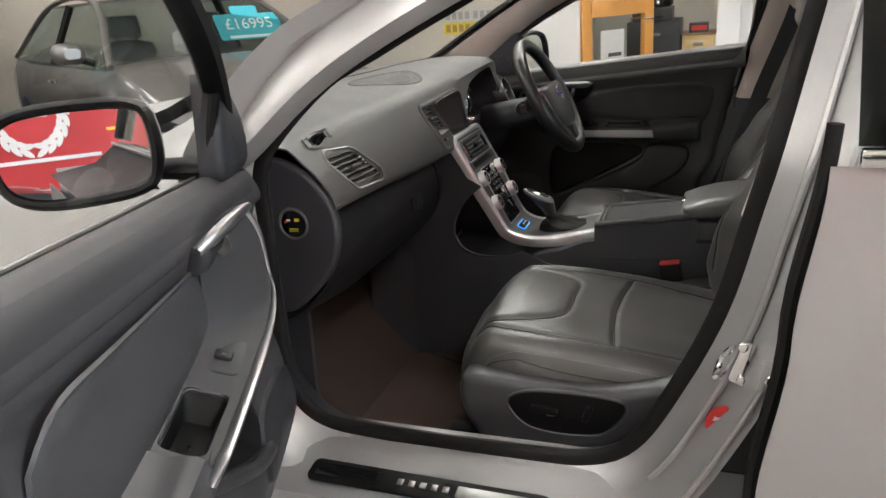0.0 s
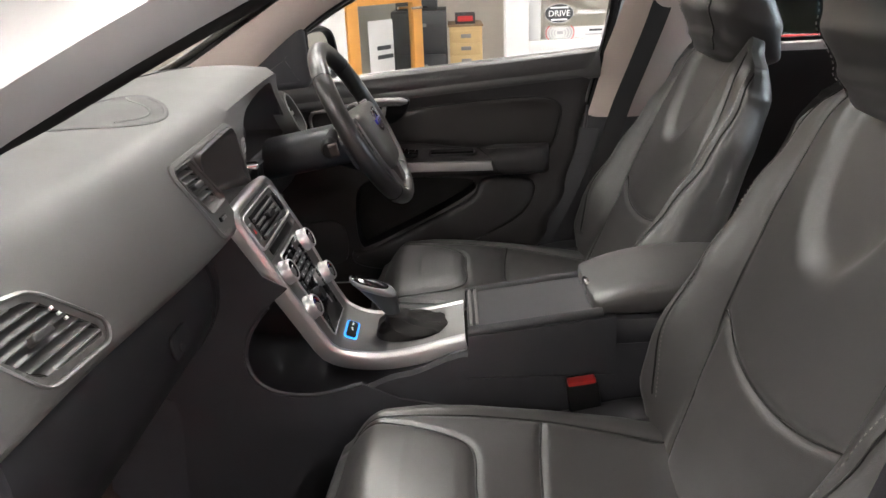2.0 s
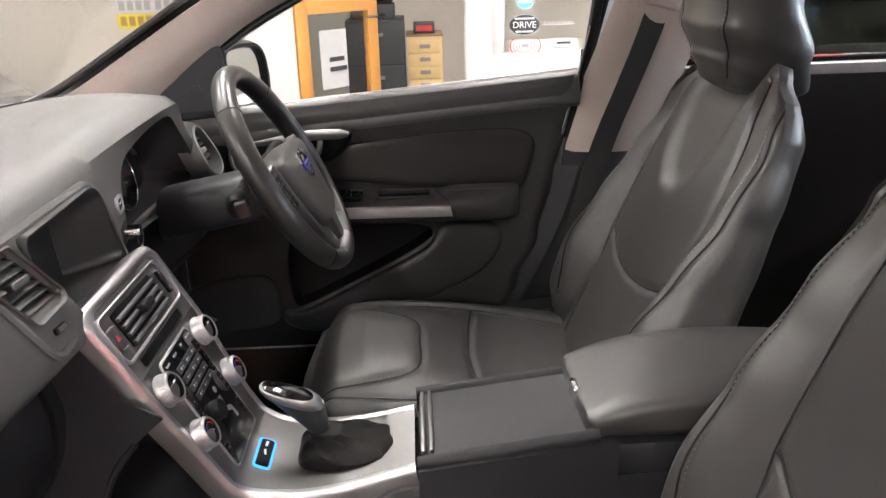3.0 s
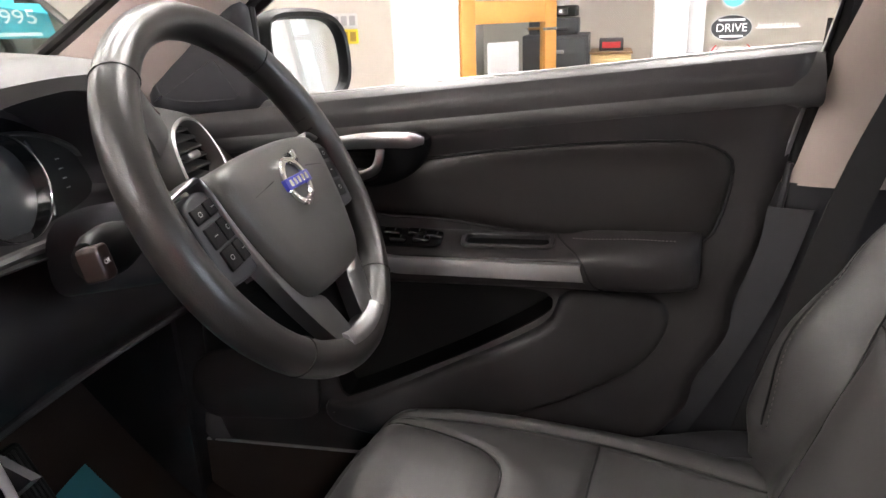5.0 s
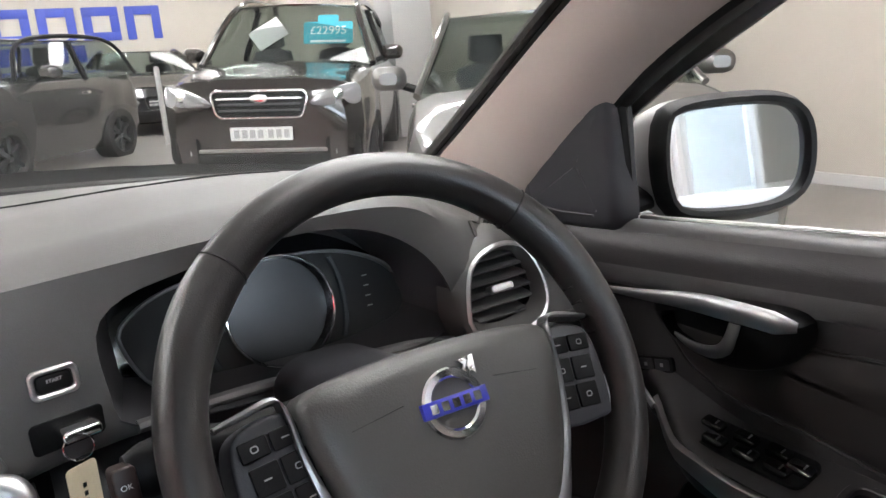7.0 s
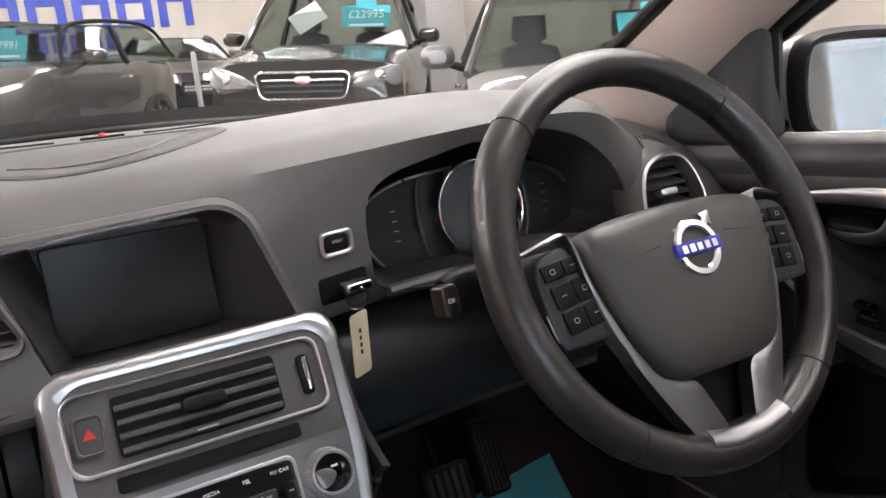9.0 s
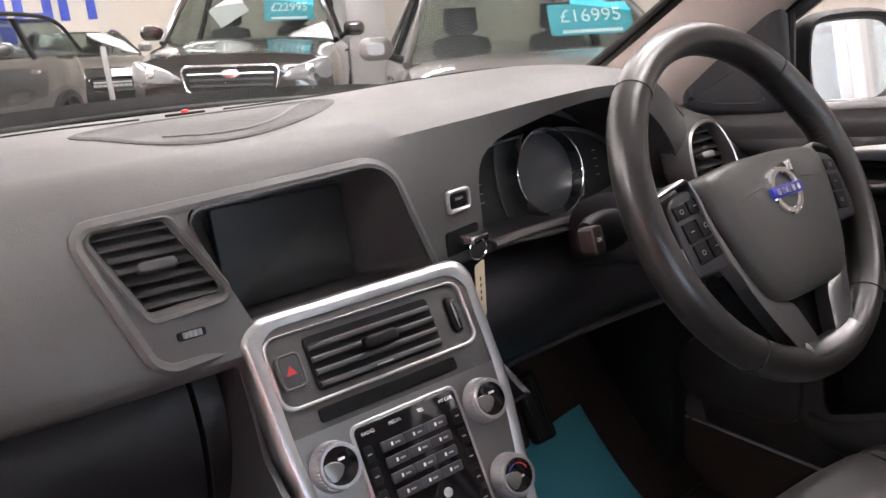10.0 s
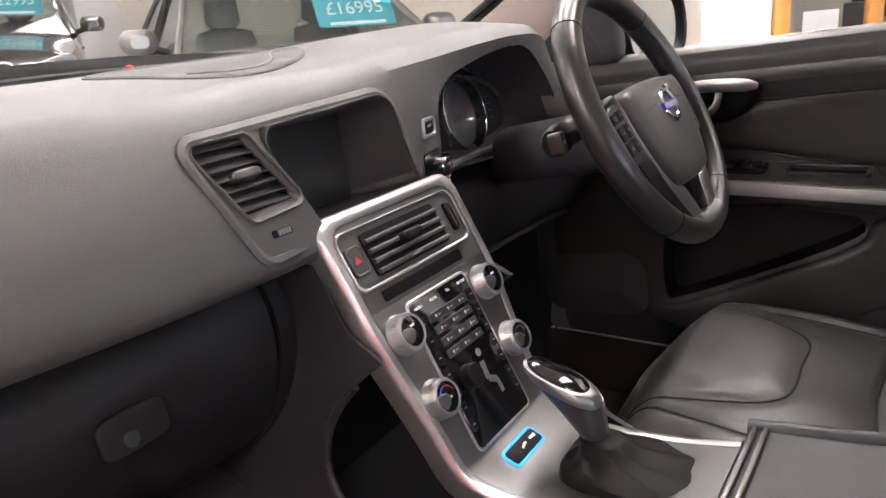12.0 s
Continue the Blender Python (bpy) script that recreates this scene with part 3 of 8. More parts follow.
ws = part("windscreen", sheet(screen_at, 24, 16, 0.004), GLASS, body, "clear windscreen")
ws.visible_shadow = False
part("scuttle_strip", tube([screen_at(u, 0.0) + V((0, 0.0, 0.004)) for u in np.linspace(0.02, 0.98, 30)], 0.014, 8, flat=0.8), RUBBER, body)
part("bonnet", sheet(lambda u, v: ((-1 + 2 * u) * (0.80 - 0.08 * v ** 2), 0.72 + 0.17 * math.sin(math.pi * u) + 0.95 * v, 0.995 + 0.030 * math.sin(math.pi * u) - 0.16 * v ** 1.6 - 0.05 * (abs(-1 + 2 * u)) ** 3), 18, 12, 0.003), PAINT, body, "silver bonnet")
for s in (-1, 1):
    part("front_wing", sheet(lambda u, v: (s * (0.80 + 0.10 * math.sin(math.pi * 0.5 * v) - 0.08 * max(0, u - 0.5) ** 2), 0.50 + 1.15 * u, 0.95 - 0.11 * u ** 2 - 0.55 * v), 12, 8, 0.003), PAINT, body)
# floor pan, footwells and firewall
part("floor_carpet", box(-0.70, 0.70, -1.6, 0.42, 0.30, 0.335, 0.01), CARPET, body, "black cabin carpet")
part("toe_board", sheet(lambda u, v: (-0.70 + 1.40 * u, 0.30 + 0.34 * v, 0.335 + 0.42 * v ** 1.3), 10, 10, 0.01), CARPET, body)
part("firewall", box(-0.70, 0.70, 0.62, 0.66, 0.30, 0.98), BLACK, body)
for s in (-1, 1):
    part("kick_panel", sheet(lambda u, v: (s * (0.665 - 0.02 * v), 0.66 - 0.33 * u, 0.33 + 0.45 * v), 6, 6, 0.012), DARK, body)
for s in (-1, 1):
    part("sill_carpet", box(min(s * 0.698, s * 0.714), max(s * 0.698, s * 0.714), -1.62, 0.64, 0.30, 0.449), CARPET, body)
part("kick_closing", box(0.662, 0.742, 0.338, 0.43, 0.30, 0.97, 0.006), DARK, body)
# closed tail and nose of the body
for s in (-1, 1):
    part("rear_quarter", sheet(lambda u, v: (s * ((0.900 - 0.045 * v ** 2) * (1 - 0.22 * u ** 3)), -1.70 - 0.85 * u, 0.27 + (0.75 - 0.04 * u) * v), 12, 10, 0.003), PAINT, body)
part("boot_lid", sheet(lambda u, v: ((-1 + 2 * u) * (0.80 - 0.12 * v), -2.08 - 0.47 * v, 1.025 - 0.02 * v - 0.03 * abs(-1 + 2 * u) ** 3), 14, 8, 0.003), PAINT, body)
part("tail_panel", sheet(lambda u, v: ((-1 + 2 * u) * 0.70, -2.55 - 0.05 * math.sin(math.pi * v), 0.27 + 0.73 * v), 14, 8, 0.003), PAINT, body)
part("nose_panel", sheet(lambda u, v: ((-1 + 2 * u) * 0.74, 1.66 + 0.16 * math.sin(math.pi * u) + 0.06 * math.sin(math.pi * v), 0.24 + 0.58 * v), 14, 8, 0.003), PAINT, body)
# rear bench, coloured near-black for the shade behind the front seats
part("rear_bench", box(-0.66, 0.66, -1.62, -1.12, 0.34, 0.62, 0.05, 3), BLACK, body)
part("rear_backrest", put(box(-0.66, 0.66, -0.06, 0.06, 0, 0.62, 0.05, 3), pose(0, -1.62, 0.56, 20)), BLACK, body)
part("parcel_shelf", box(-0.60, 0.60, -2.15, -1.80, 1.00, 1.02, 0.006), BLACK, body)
rg = part("rear_window", sheet(lambda u, v: ((-1 + 2 * u) * 0.56, -2.10 + 0.45 * v, 1.03 + 0.36 * v), 8, 6, 0.004), GLASS, body)
rg.visible_shadow = False
def road_wheel(parent, cx, cy, r, w, s, spokes=5):
    """A tyre with its alloy rim, standing on the floor; s is the outer side."""
    m = basis((cx, cy, GROUND + r), (0, 1, 0), (0, 0, 1)) if s > 0 else basis((cx, cy, GROUND + r), (0, -1, 0), (0, 0, 1))
    ty = part("tyre", put(loft([[(q * math.cos(a), q * math.sin(a), z) for a in (2 * math.pi * i / 40 for i in range(40))] for q, z in ((r * 0.66, -w / 2), (r * 0.93, -w / 2), (r, -w * 0.38), (r, w * 0.38), (r * 0.93, w / 2), (r * 0.70, w / 2), (r * 0.66, w * 0.40))], True, False, True), m), TYRE, parent)
    part("rim_barrel", put(loft([[(q * math.cos(a), q * math.sin(a), z) for a in (2 * math.pi * i / 32 for i in range(32))] for q, z in ((r * 0.69, w * 0.44), (r * 0.66, w * 0.40), (r * 0.62, -w * 0.2), (r * 0.05, -w * 0.2))], True, False), m), CHARCOAL, ty)
    for k in range(spokes):
        for e in (-1, 1):
            part("rim_spoke", put(tube([(0.04, e * 0.012, w * 0.30), (r * 0.40, e * 0.020, w * 0.36), (r * 0.675, e * 0.035, w * 0.36)], 0.013, 6, flat=0.8), m @ pose(0, 0, 0, 0, 0, 360 * k / spokes)), ALU, ty)
    part("hub_cap", put(disc(0.06, w * 0.2, w * 0.36, 20, 0.01), m), ALU, ty)
    return ty


for s in (-1, 1):
    for y in (1.10, -1.68):
        road_wheel(body, s * 0.79, y, 0.325, 0.22, s)
# sill plate, striker and warning mark of the open side
plo = rounded(0.46, 0.052, 0.014, 5)
mp = basis((-0.823, 0.032, 0.4045), (0, -1, -0.02), (0.999, 0, 0.20))
sp = part("sill_plate", put(plate(plo, 0.0, 0.005, 0.002), mp), BLACK, body, "black and steel sill tread plate")
part("steel_insert", put(plate(rounded(0.145, 0.026, 0.004), 0.005, 0.0062, 0.0004), mp @ pose(0.135, 0.0, 0)), ALU, sp)
part("dark_insert", put(plate(rounded(0.13, 0.030, 0.004), 0.005, 0.0062, 0.0004), mp @ pose(-0.15, 0.0, 0)), GLOSS, sp)
for k in range(5):
    part("embossed_bar", put(box(-0.006, 0.006, -0.007, 0.007, 0.005, 0.0062, 0.0004), mp @ pose(-0.045 + 0.022 * k, 0, 0)), ALU, sp)
stk = part("door_striker", put(plate(rounded(0.022, 0.070, 0.008), 0, 0.004, 0.001), basis((-0.800, -0.492, 0.700), (0, -0.96, -0.28), (0, -0.28, 0.96))), CHROME, body, "bright metal door striker")
part("striker_loop", tube(spline([(-0.795, -0.478, 0.722), (-0.835, -0.462, 0.720), (-0.838, -0.455, 0.690), (-0.797, -0.468, 0.684)], 16), 0.005, 8), CHROME, stk)
for k in (-1, 1):
    part("bolt", put(disc(0.008, 0, 0.006, 12, 0.002), basis((-0.803, -0.492, 0.700 + 0.028 * k), (0, -0.96, -0.28), (0, -0.28, 0.96))), CHROME, stk)
ms = basis((-0.800, -0.462, 0.602), (0, -0.92, -0.40), (-0.25, -0.36, 0.90))
wm = part("warning_mark", put(disc(0.019, 0.001, 0.0022, 28), ms @ Matrix.Diagonal((0.8, 1.6, 1, 1))), REDINK, body, "oval red warning sticker")
part("mark_print", put(join(box(-0.006, 0.006, -0.002, 0.002, 0.0022, 0.0026), put(box(-0.008, 0.008, -0.0015, 0.0015, 0.0022, 0.0027), pose(0, 0, 0, 0, 0, 55))), ms), WHITEINK, wm)

# ---- front doors ----
def inward(z):
    """How far the door trim stands in from x = 0.76 at height z."""
    return key(z, [0.40, 0.46, 0.55, 0.62, 0.72, 0.84, 0.90, 0.945, 0.975, 1.005, 1.03], [0.02, 0.055, 0.075, 0.070, 0.055, 0.050, 0.050, 0.062, 0.062, 0.045, 0.015])


def belt_z(y):
    return 0.985 + 0.05 * (0.10 - y) / 0.60


def rear_edge(z):
    return key(z, [0.40, 0.475, 0.58, 0.68, 0.80, 0.887, 1.06], [-0.30, -0.345, -0.40, -0.452, -0.485, -0.50, -0.535])


def thread(points, n):
    """A row of short stitches along a line."""
    pts = spline(points, 2 * n + 1)
    return join(*[tube([pts[2 * k], pts[2 * k + 1]], 0.0007, 4) for k in range(n)])


def passenger_trim(d, add, face, flip, hide, trim_ma):
    """Inset, armrest, grab strip, handle and pocket of the open door."""
    # leather inset with its groove
    io = blob([(0.02, 0.905), (-0.10, 0.918), (-0.30, 0.935), (-0.405, 0.94), (-0.440, 0.915), (-0.440, 0.87), (-0.415, 0.815), (-0.34, 0.795), (-0.20, 0.80), (-0.05, 0.815), (0.03, 0.84)], 60)
    rings = [[face(y, z, o) for y, z in shrink(io, i)] for i, o in ((-0.006, 0.001), (-0.003, 0.0045), (0.0, 0.0035), (0.003, 0.0015), (0.010, 0.006), (0.022, 0.009))]
    c = np.mean(io, 0)
    rings += [[face(*(c + (np.array(p) - c) * q), 0.010) for p in shrink(io, 0.022)] for q in (0.75, 0.5, 0.25, 0.02)]
    add("leather_inset", loft(rings, True, False), hide, d, "dark leather door inset")
    # armrest shelf
    rows = []
    for t in np.linspace(0, 1, 40):
        y = 0.14 - 0.545 * t
        z = 0.800 - 0.022 * t + 0.02 * max(0, 0.2 - t)
        w = 0.058 * min(1, 0.35 + t * 4) * min(1, (1 - t) * 9 + 0.15)
        pad = 0.014 * (1 if t > 0.72 else 0)
        rows.append([(0.712, y, z + 0.020 + pad), (0.712 - w * 0.5, y, z + 0.008 + pad), (0.708 - w, y, z + 0.002 + pad), (0.704 - w, y, z - 0.010), (0.706 - w, y, z - 0.035), (0.712 - w * 0.7, y, z - 0.050), (0.715, y, z - 0.056)])
    shelf = add("armrest_shelf", loft([spline(r, 20) for r in rows]), trim_ma, d)
    # silver strip: up to the handle and back along the shelf
    st = spline([(0.662, 0.090, 0.955), (0.652, 0.108, 0.92), (0.648, 0.116, 0.865), (0.644, 0.103, 0.828), (0.640, 0.05, 0.808), (0.638, -0.05, 0.797), (0.638, -0.16, 0.787), (0.640, -0.245, 0.779), (0.648, -0.262, 0.766)], 50)
    wid = [0.0055 + 0.0065 * min(1, max(0, (i - 10) / 18)) for i in range(50)]
    add("silver_strip", tube(st, wid, 12, flat=0.5, up=(0.55, 0, 0.85)), SILVER, d, "satin silver grab strip")
    back = spline([(0.700, -0.020, 0.935), (0.703, -0.024, 0.900), (0.706, -0.022, 0.862), (0.709, -0.030, 0.836), (0.712, -0.065, 0.824), (0.712, -0.11, 0.818), (0.712, -0.18, 0.812), (0.712, -0.250, 0.807), (0.712, -0.262, 0.805)], 50)
    face_strip = add("armrest_face", thick(loft([[V(p).lerp(V(q), t) - V((0.004 * math.sin(math.pi * t), 0, 0.006 * math.sin(math.pi * t))) for t in np.linspace(0.06, 1, 8)] for p, q in zip(st, back)], False, False), 0.004), trim_ma)
    # inner handle over a flat near-black plate, painted as its shaded well
    hd = add("door_handle", tube(spline([(0.664, 0.100, 0.950), (0.655, 0.080, 0.962), (0.656, 0.045, 0.966), (0.664, 0.005, 0.962), (0.676, -0.030, 0.954), (0.690, -0.052, 0.944)], 30), [0.0055 + 0.0085 * min(1, i / 16) - 0.004 * max(0, (i - 24) / 5) for i in range(30)], 14, flat=0.62, up=(0.75, 0, 0.6)), SILVER, d, "satin silver door handle")
    add("handle_well", put(plate(blob([(-0.060, -0.024), (0.030, -0.030), (0.052, 0.0), (0.050, 0.022), (0.0, 0.026), (-0.058, 0.018)], 30), -0.010, 0.004, 0.002), basis((0.706, 0.040, 0.928), (0, -1, 0), (0.1, 0, 1))), BLACK, hd)
    add("handle_block", loft([[(x + (0.950 - z) * 0.25, y, z) for x, y in rounded(w, l, 0.40 * w, 6, 0.690, -0.030)] for z, w, l in ((0.950, 0.030, 0.038), (0.942, 0.036, 0.044), (0.928, 0.036, 0.044), (0.918, 0.030, 0.038), (0.913, 0.018, 0.024))]), DARK, hd)
    add("handle_lever", tube(spline([(0.698, 0.052, 0.946), (0.684, 0.036, 0.936), (0.672, 0.016, 0.928), (0.670, -0.004, 0.928), (0.674, -0.014, 0.938)], 20), [0.004 + 0.004 * math.sin(math.pi * min(1, k / 14) * 0.7) for k in range(20)], 12, flat=0.55, up=(0.8, 0, 0.6)), ALU, hd)

    def on_shelf(i, t, lift=0.0):
        """A place and turn on the sloping face between the silver strip and the door: x runs back, z out of it."""
        p = V(st[i]).lerp(V(back[i]), t)
        ex, ey = V(st[min(i + 1, 49)]) - V(st[i - 1]), V(back[i]) - V(st[i])
        m = basis(p, ex, ey)
        return m @ pose(0, 0, lift - 0.0055 * math.sin(math.pi * t))

    mlk = on_shelf(13, 0.42, 0.0045)
    lk = add("lock_switch", put(plate(rounded(0.014, 0.034, 0.004), -0.001, 0.002, 0.0008), mlk), BLACK)
    for k in (-1, 1):
        q = add("lock_key", put(plate(rounded(0.010, 0.014, 0.002), 0.002, 0.0032, 0.0006), mlk @ pose(0, 0.0078 * k, 0)), DARK, lk)
        add("lock_mark", put(box(-0.0016, 0.0016, -0.0018, 0.0018, 0.0032, 0.0034), mlk @ pose(0, 0.0078 * k, 0)), GREYINK, q)
    add("face_joint", tube([on_shelf(16, t, 0.0042).translation for t in np.linspace(0.1, 0.98, 10)], 0.0008, 5), SEAM)
    # window switches
    msw = on_shelf(25, 0.50, 0.0050)
    wl, ww = 0.076, 0.046
    wp = add("window_switch_panel", put(plate(rounded(wl, ww, 0.010), -0.004, 0.0012, 0.0008), msw), trim_ma)
    add("panel_joint", put(hoop(rounded(wl + 0.005, ww + 0.005, 0.012), rounded(wl - 0.0005, ww - 0.0005, 0.010), -0.004, 0.0008, 0.0002), msw), SEAM, wp)
    spots = [(0.004, 0.002)]
    for a, b in spots:
        q = add("window_switch", put(plate(rounded(0.018, 0.022, 0.004), 0.0, 0.0065, 0.002), msw @ pose(a, b, 0)), DARK, wp)
        add("switch_mark", put(box(-0.0012, 0.0012, -0.003, 0.003, 0.0065, 0.0069), msw @ pose(a + 0.003, b, 0)), ALU, q)
    # deep pull cup let into the shelf, shade coloured into its lining
    mc = on_shelf(40, 0.54, 0.002)
    for ob in (shelf, face_strip):
        cut(ob, flip(put(plate(rounded(0.112, 0.052, 0.010), -0.050, 0.02), mc)))
    cup = add("pull_cup", put(hoop(rounded(0.124, 0.062, 0.013), rounded(0.110, 0.050, 0.010), -0.003, 0.0025, 0.0010), mc), trim_ma)
    c0, c1 = rounded(0.112, 0.052, 0.010), rounded(0.086, 0.036, 0.008)
    well = loft([[(x, y, -0.001) for x, y in c0], [(x + 0.006, y, -0.030) for x, y in c1], [(x * 0.1 + 0.006, y * 0.1, -0.030) for x, y in c1]], True, False)
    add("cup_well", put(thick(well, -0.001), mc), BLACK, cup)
    # pocket as a flat sheet in shade-black with its lip, and the speaker cover
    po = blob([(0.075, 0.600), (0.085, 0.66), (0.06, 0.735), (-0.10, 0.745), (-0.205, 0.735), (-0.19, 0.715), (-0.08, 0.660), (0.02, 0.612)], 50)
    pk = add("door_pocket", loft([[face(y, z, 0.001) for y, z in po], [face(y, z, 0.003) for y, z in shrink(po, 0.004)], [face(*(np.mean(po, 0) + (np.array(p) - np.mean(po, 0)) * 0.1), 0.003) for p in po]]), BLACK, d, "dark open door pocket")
    add("pocket_lip", tube([face(y, z, 0.010) for y, z in spline([(0.085, 0.585), (0.02, 0.598), (-0.08, 0.648), (-0.19, 0.705), (-0.235, 0.735)], 24)], 0.011, 10), trim_ma, pk)
    so = blob([(0.20, 0.64), (0.09, 0.63), (0.07, 0.55), (0.10, 0.515), (0.22, 0.50), (0.30, 0.54), (0.29, 0.62)], 40)
    add("speaker_cover", loft([[face(y, z, -0.002) for y, z in so], [face(y, z, 0.008) for y, z in shrink(so, 0.002)], [face(y, z, 0.010) for y, z in shrink(so, 0.008)], [face(*(np.mean(so, 0) + (np.array(p) - np.mean(so, 0)) * 0.1), 0.010) for p in so]]), DARK)


def driver_trim(d, add, face, flip, trim, hide, trim_ma):
    """Inset, armrest, grab strip, handle and pocket of the closed door."""
    io = blob([(0.125, 0.900), (0.06, 0.902), (-0.031, 0.907), (-0.135, 0.919), (-0.223, 0.927), (-0.31, 0.932), (-0.385, 0.931), (-0.424, 0.914), (-0.431, 0.885), (-0.417, 0.825), (-0.395, 0.803), (-0.31, 0.806), (-0.2, 0.808), (-0.06, 0.826), (0.03, 0.832), (0.085, 0.852), (0.112, 0.878)], 90)
    c = np.mean(io, 0)
    rings = [[face(y, z, o) for y, z in shrink(io, i)] for i, o in ((0.0, -0.001), (0.0015, 0.0022), (0.006, 0.0048), (0.014, 0.0062))]
    rings += [[face(*(c + (np.array(p) - c) * q), 0.0066) for p in shrink(io, 0.014)] for q in (0.8, 0.55, 0.3, 0.03)]
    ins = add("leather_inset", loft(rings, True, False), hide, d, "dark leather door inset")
    add("inset_seam", tube([face(y, z, 0.0006) for y, z in shrink(io, -0.0015)], 0.0020, 6, True), SEAM, ins)
    # armrest shelf, swelling into a pad at its rear
    rows = []
    for t in np.linspace(0, 1, 60):
        y = 0.165 - 0.565 * t
        near = key(y, [-0.40, -0.385, -0.34, 0.02, 0.165], [0.30, 0.80, 1.0, 1.0, 0.05])
        pad = key(y, [-0.27, -0.225], [1.0, 0.0])
        up = key(y, [0.0, 0.165], [0.0, 0.036])
        a = [(0.713, 0.812), (0.700, 0.808), (0.668, 0.800), (0.652, 0.795), (0.6455, 0.788), (0.6455, 0.765), (0.651, 0.755), (0.675, 0.744), (0.713, 0.738)]
        b = [(0.713, 0.815), (0.695, 0.817), (0.668, 0.813), (0.651, 0.803), (0.6430, 0.788), (0.6430, 0.768), (0.650, 0.753), (0.675, 0.744), (0.713, 0.738)]
        rows.append([(0.713 - (0.713 - (p[0] * (1 - pad) + q[0] * pad)) * near, y, p[1] * (1 - pad) + q[1] * pad + up) for p, q in zip(a, b)])
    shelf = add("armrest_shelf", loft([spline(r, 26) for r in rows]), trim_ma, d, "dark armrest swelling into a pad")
    add("pad_joint", tube(spline([(0.690, -0.218, 0.816), (0.668, -0.226, 0.811), (0.650, -0.244, 0.799), (0.6425, -0.256, 0.782), (0.6440, -0.264, 0.763), (0.652, -0.280, 0.750), (0.660, -0.300, 0.745)], 24), 0.0012, 6), SEAM, shelf)
    add("pad_stitching", thread([(0.668 - 0.002 * math.sin(k), -0.240 - 0.016 * k, 0.8150) for k in range(9)], 28), STITCH, shelf)
    # flat silver band along the shelf, curling up at its front to the handle
    rows = []
    for t in np.linspace(0, 1, 30):
        y = 0.115 - 0.367 * t
        zc = key(y, [-0.252, -0.02, 0.05, 0.115], [0.7765, 0.7785, 0.790, 0.810])
        hh = key(y, [-0.02, 0.115], [0.0120, 0.0045])
        x = 0.713 - (0.713 - 0.6425) * key(y, [-0.3, 0.03, 0.165], [1.0, 0.98, 0.10])
        rows.append([(x, y + 0.004 * (1 if t > 0.9 else 0), zc + hh), (x - 0.003, y + 0.003 * (1 if t > 0.9 else 0), zc + hh * 0.86), (x - 0.0045, y, zc + 0.1 * hh), (x - 0.0035, y - 0.003 * (1 if t > 0.9 else 0), zc - hh * 0.86), (x, y - 0.004 * (1 if t > 0.9 else 0), zc - hh), (x + 0.004, y, zc - hh), (x + 0.004, y, zc + hh)])
    strip = add("silver_strip", loft(rows), SILVER, d, "satin silver grab strip")
    add("strip_curl", tube(spline([(0.677, 0.108, 0.808), (0.690, 0.150, 0.826), (0.696, 0.178, 0.846), (0.697, 0.196, 0.872), (0.693, 0.199, 0.900), (0.688, 0.190, 0.9165)], 24), 0.0042, 10, flat=0.6, up=(1, 0, 0)), SILVER, strip)
    # handle: a silver blade over a dark pod with its lever
    hd = add("door_handle", tube(spline([(0.690, 0.195, 0.9150), (0.684, 0.130, 0.9240), (0.676, 0.060, 0.9350), (0.672, 0.010, 0.9390), (0.674, -0.030, 0.9385), (0.680, -0.047, 0.9370)], 40), [0.0030 + 0.0080 * min(1, k / 26) - 0.006 * max(0, (k - 36) / 3) for k in range(40)], 16, flat=0.62, up=(1, 0, 0.25)), SILVER, d, "satin silver door handle")
    po = blob([(0.120, 0.918), (0.108, 0.888), (0.060, 0.871), (0.010, 0.874), (-0.030, 0.893), (-0.051, 0.925), (-0.046, 0.945), (0.0, 0.945), (0.060, 0.936)], 44)
    pod = add("handle_pod", loft([[face(y, z, o) for y, z in shrink(po, i)] for i, o in ((0.0, 0.0), (0.001, 0.014), (0.004, 0.019), (0.010, 0.022))]), BLACK, hd)
    we = blob([(0.104, 0.912), (0.097, 0.890), (0.060, 0.880), (0.022, 0.886), (0.020, 0.918), (0.060, 0.921)], 30)
    cut(pod, flip(loft([[(0.60, y, z) for y, z in we], [(0.705, y, z) for y, z in we]])))
    add("handle_lever", tube(spline([(0.694, 0.094, 0.888), (0.682, 0.064, 0.888), (0.674, 0.036, 0.892), (0.671, 0.018, 0.901), (0.672, 0.012, 0.914), (0.676, 0.011, 0.926)], 26), [0.0030 + 0.0042 * math.sin(math.pi * min(1, k / 22) * 0.75) for k in range(26)], 12, flat=0.6, up=(1, 0, 0.5)), ALU, hd)
    ml = basis(face(0.134, 0.838, 0.002), (0, -1, 0.25), (0.05, 0, 1))
    lk = add("lock_switch", put(plate(rounded(0.052, 0.017, 0.004), -0.002, 0.002, 0.0008), ml), BLACK)
    for k in (-1, 1):
        q = add("lock_key", put(plate(rounded(0.020, 0.012, 0.002), 0.002, 0.0032, 0.0006), ml @ pose(0.0115 * k, 0, 0)), DARK, lk)
        add("lock_mark", put(box(-0.0022, 0.0022, -0.002, 0.002, 0.0032, 0.0034), ml @ pose(0.0115 * k, 0, 0)), GREYINK, q)
    # window switches in their dark tray
    ms = basis((0.681, -0.004, 0.8050), (0, -1, 0), (0.97, 0, 0.24))
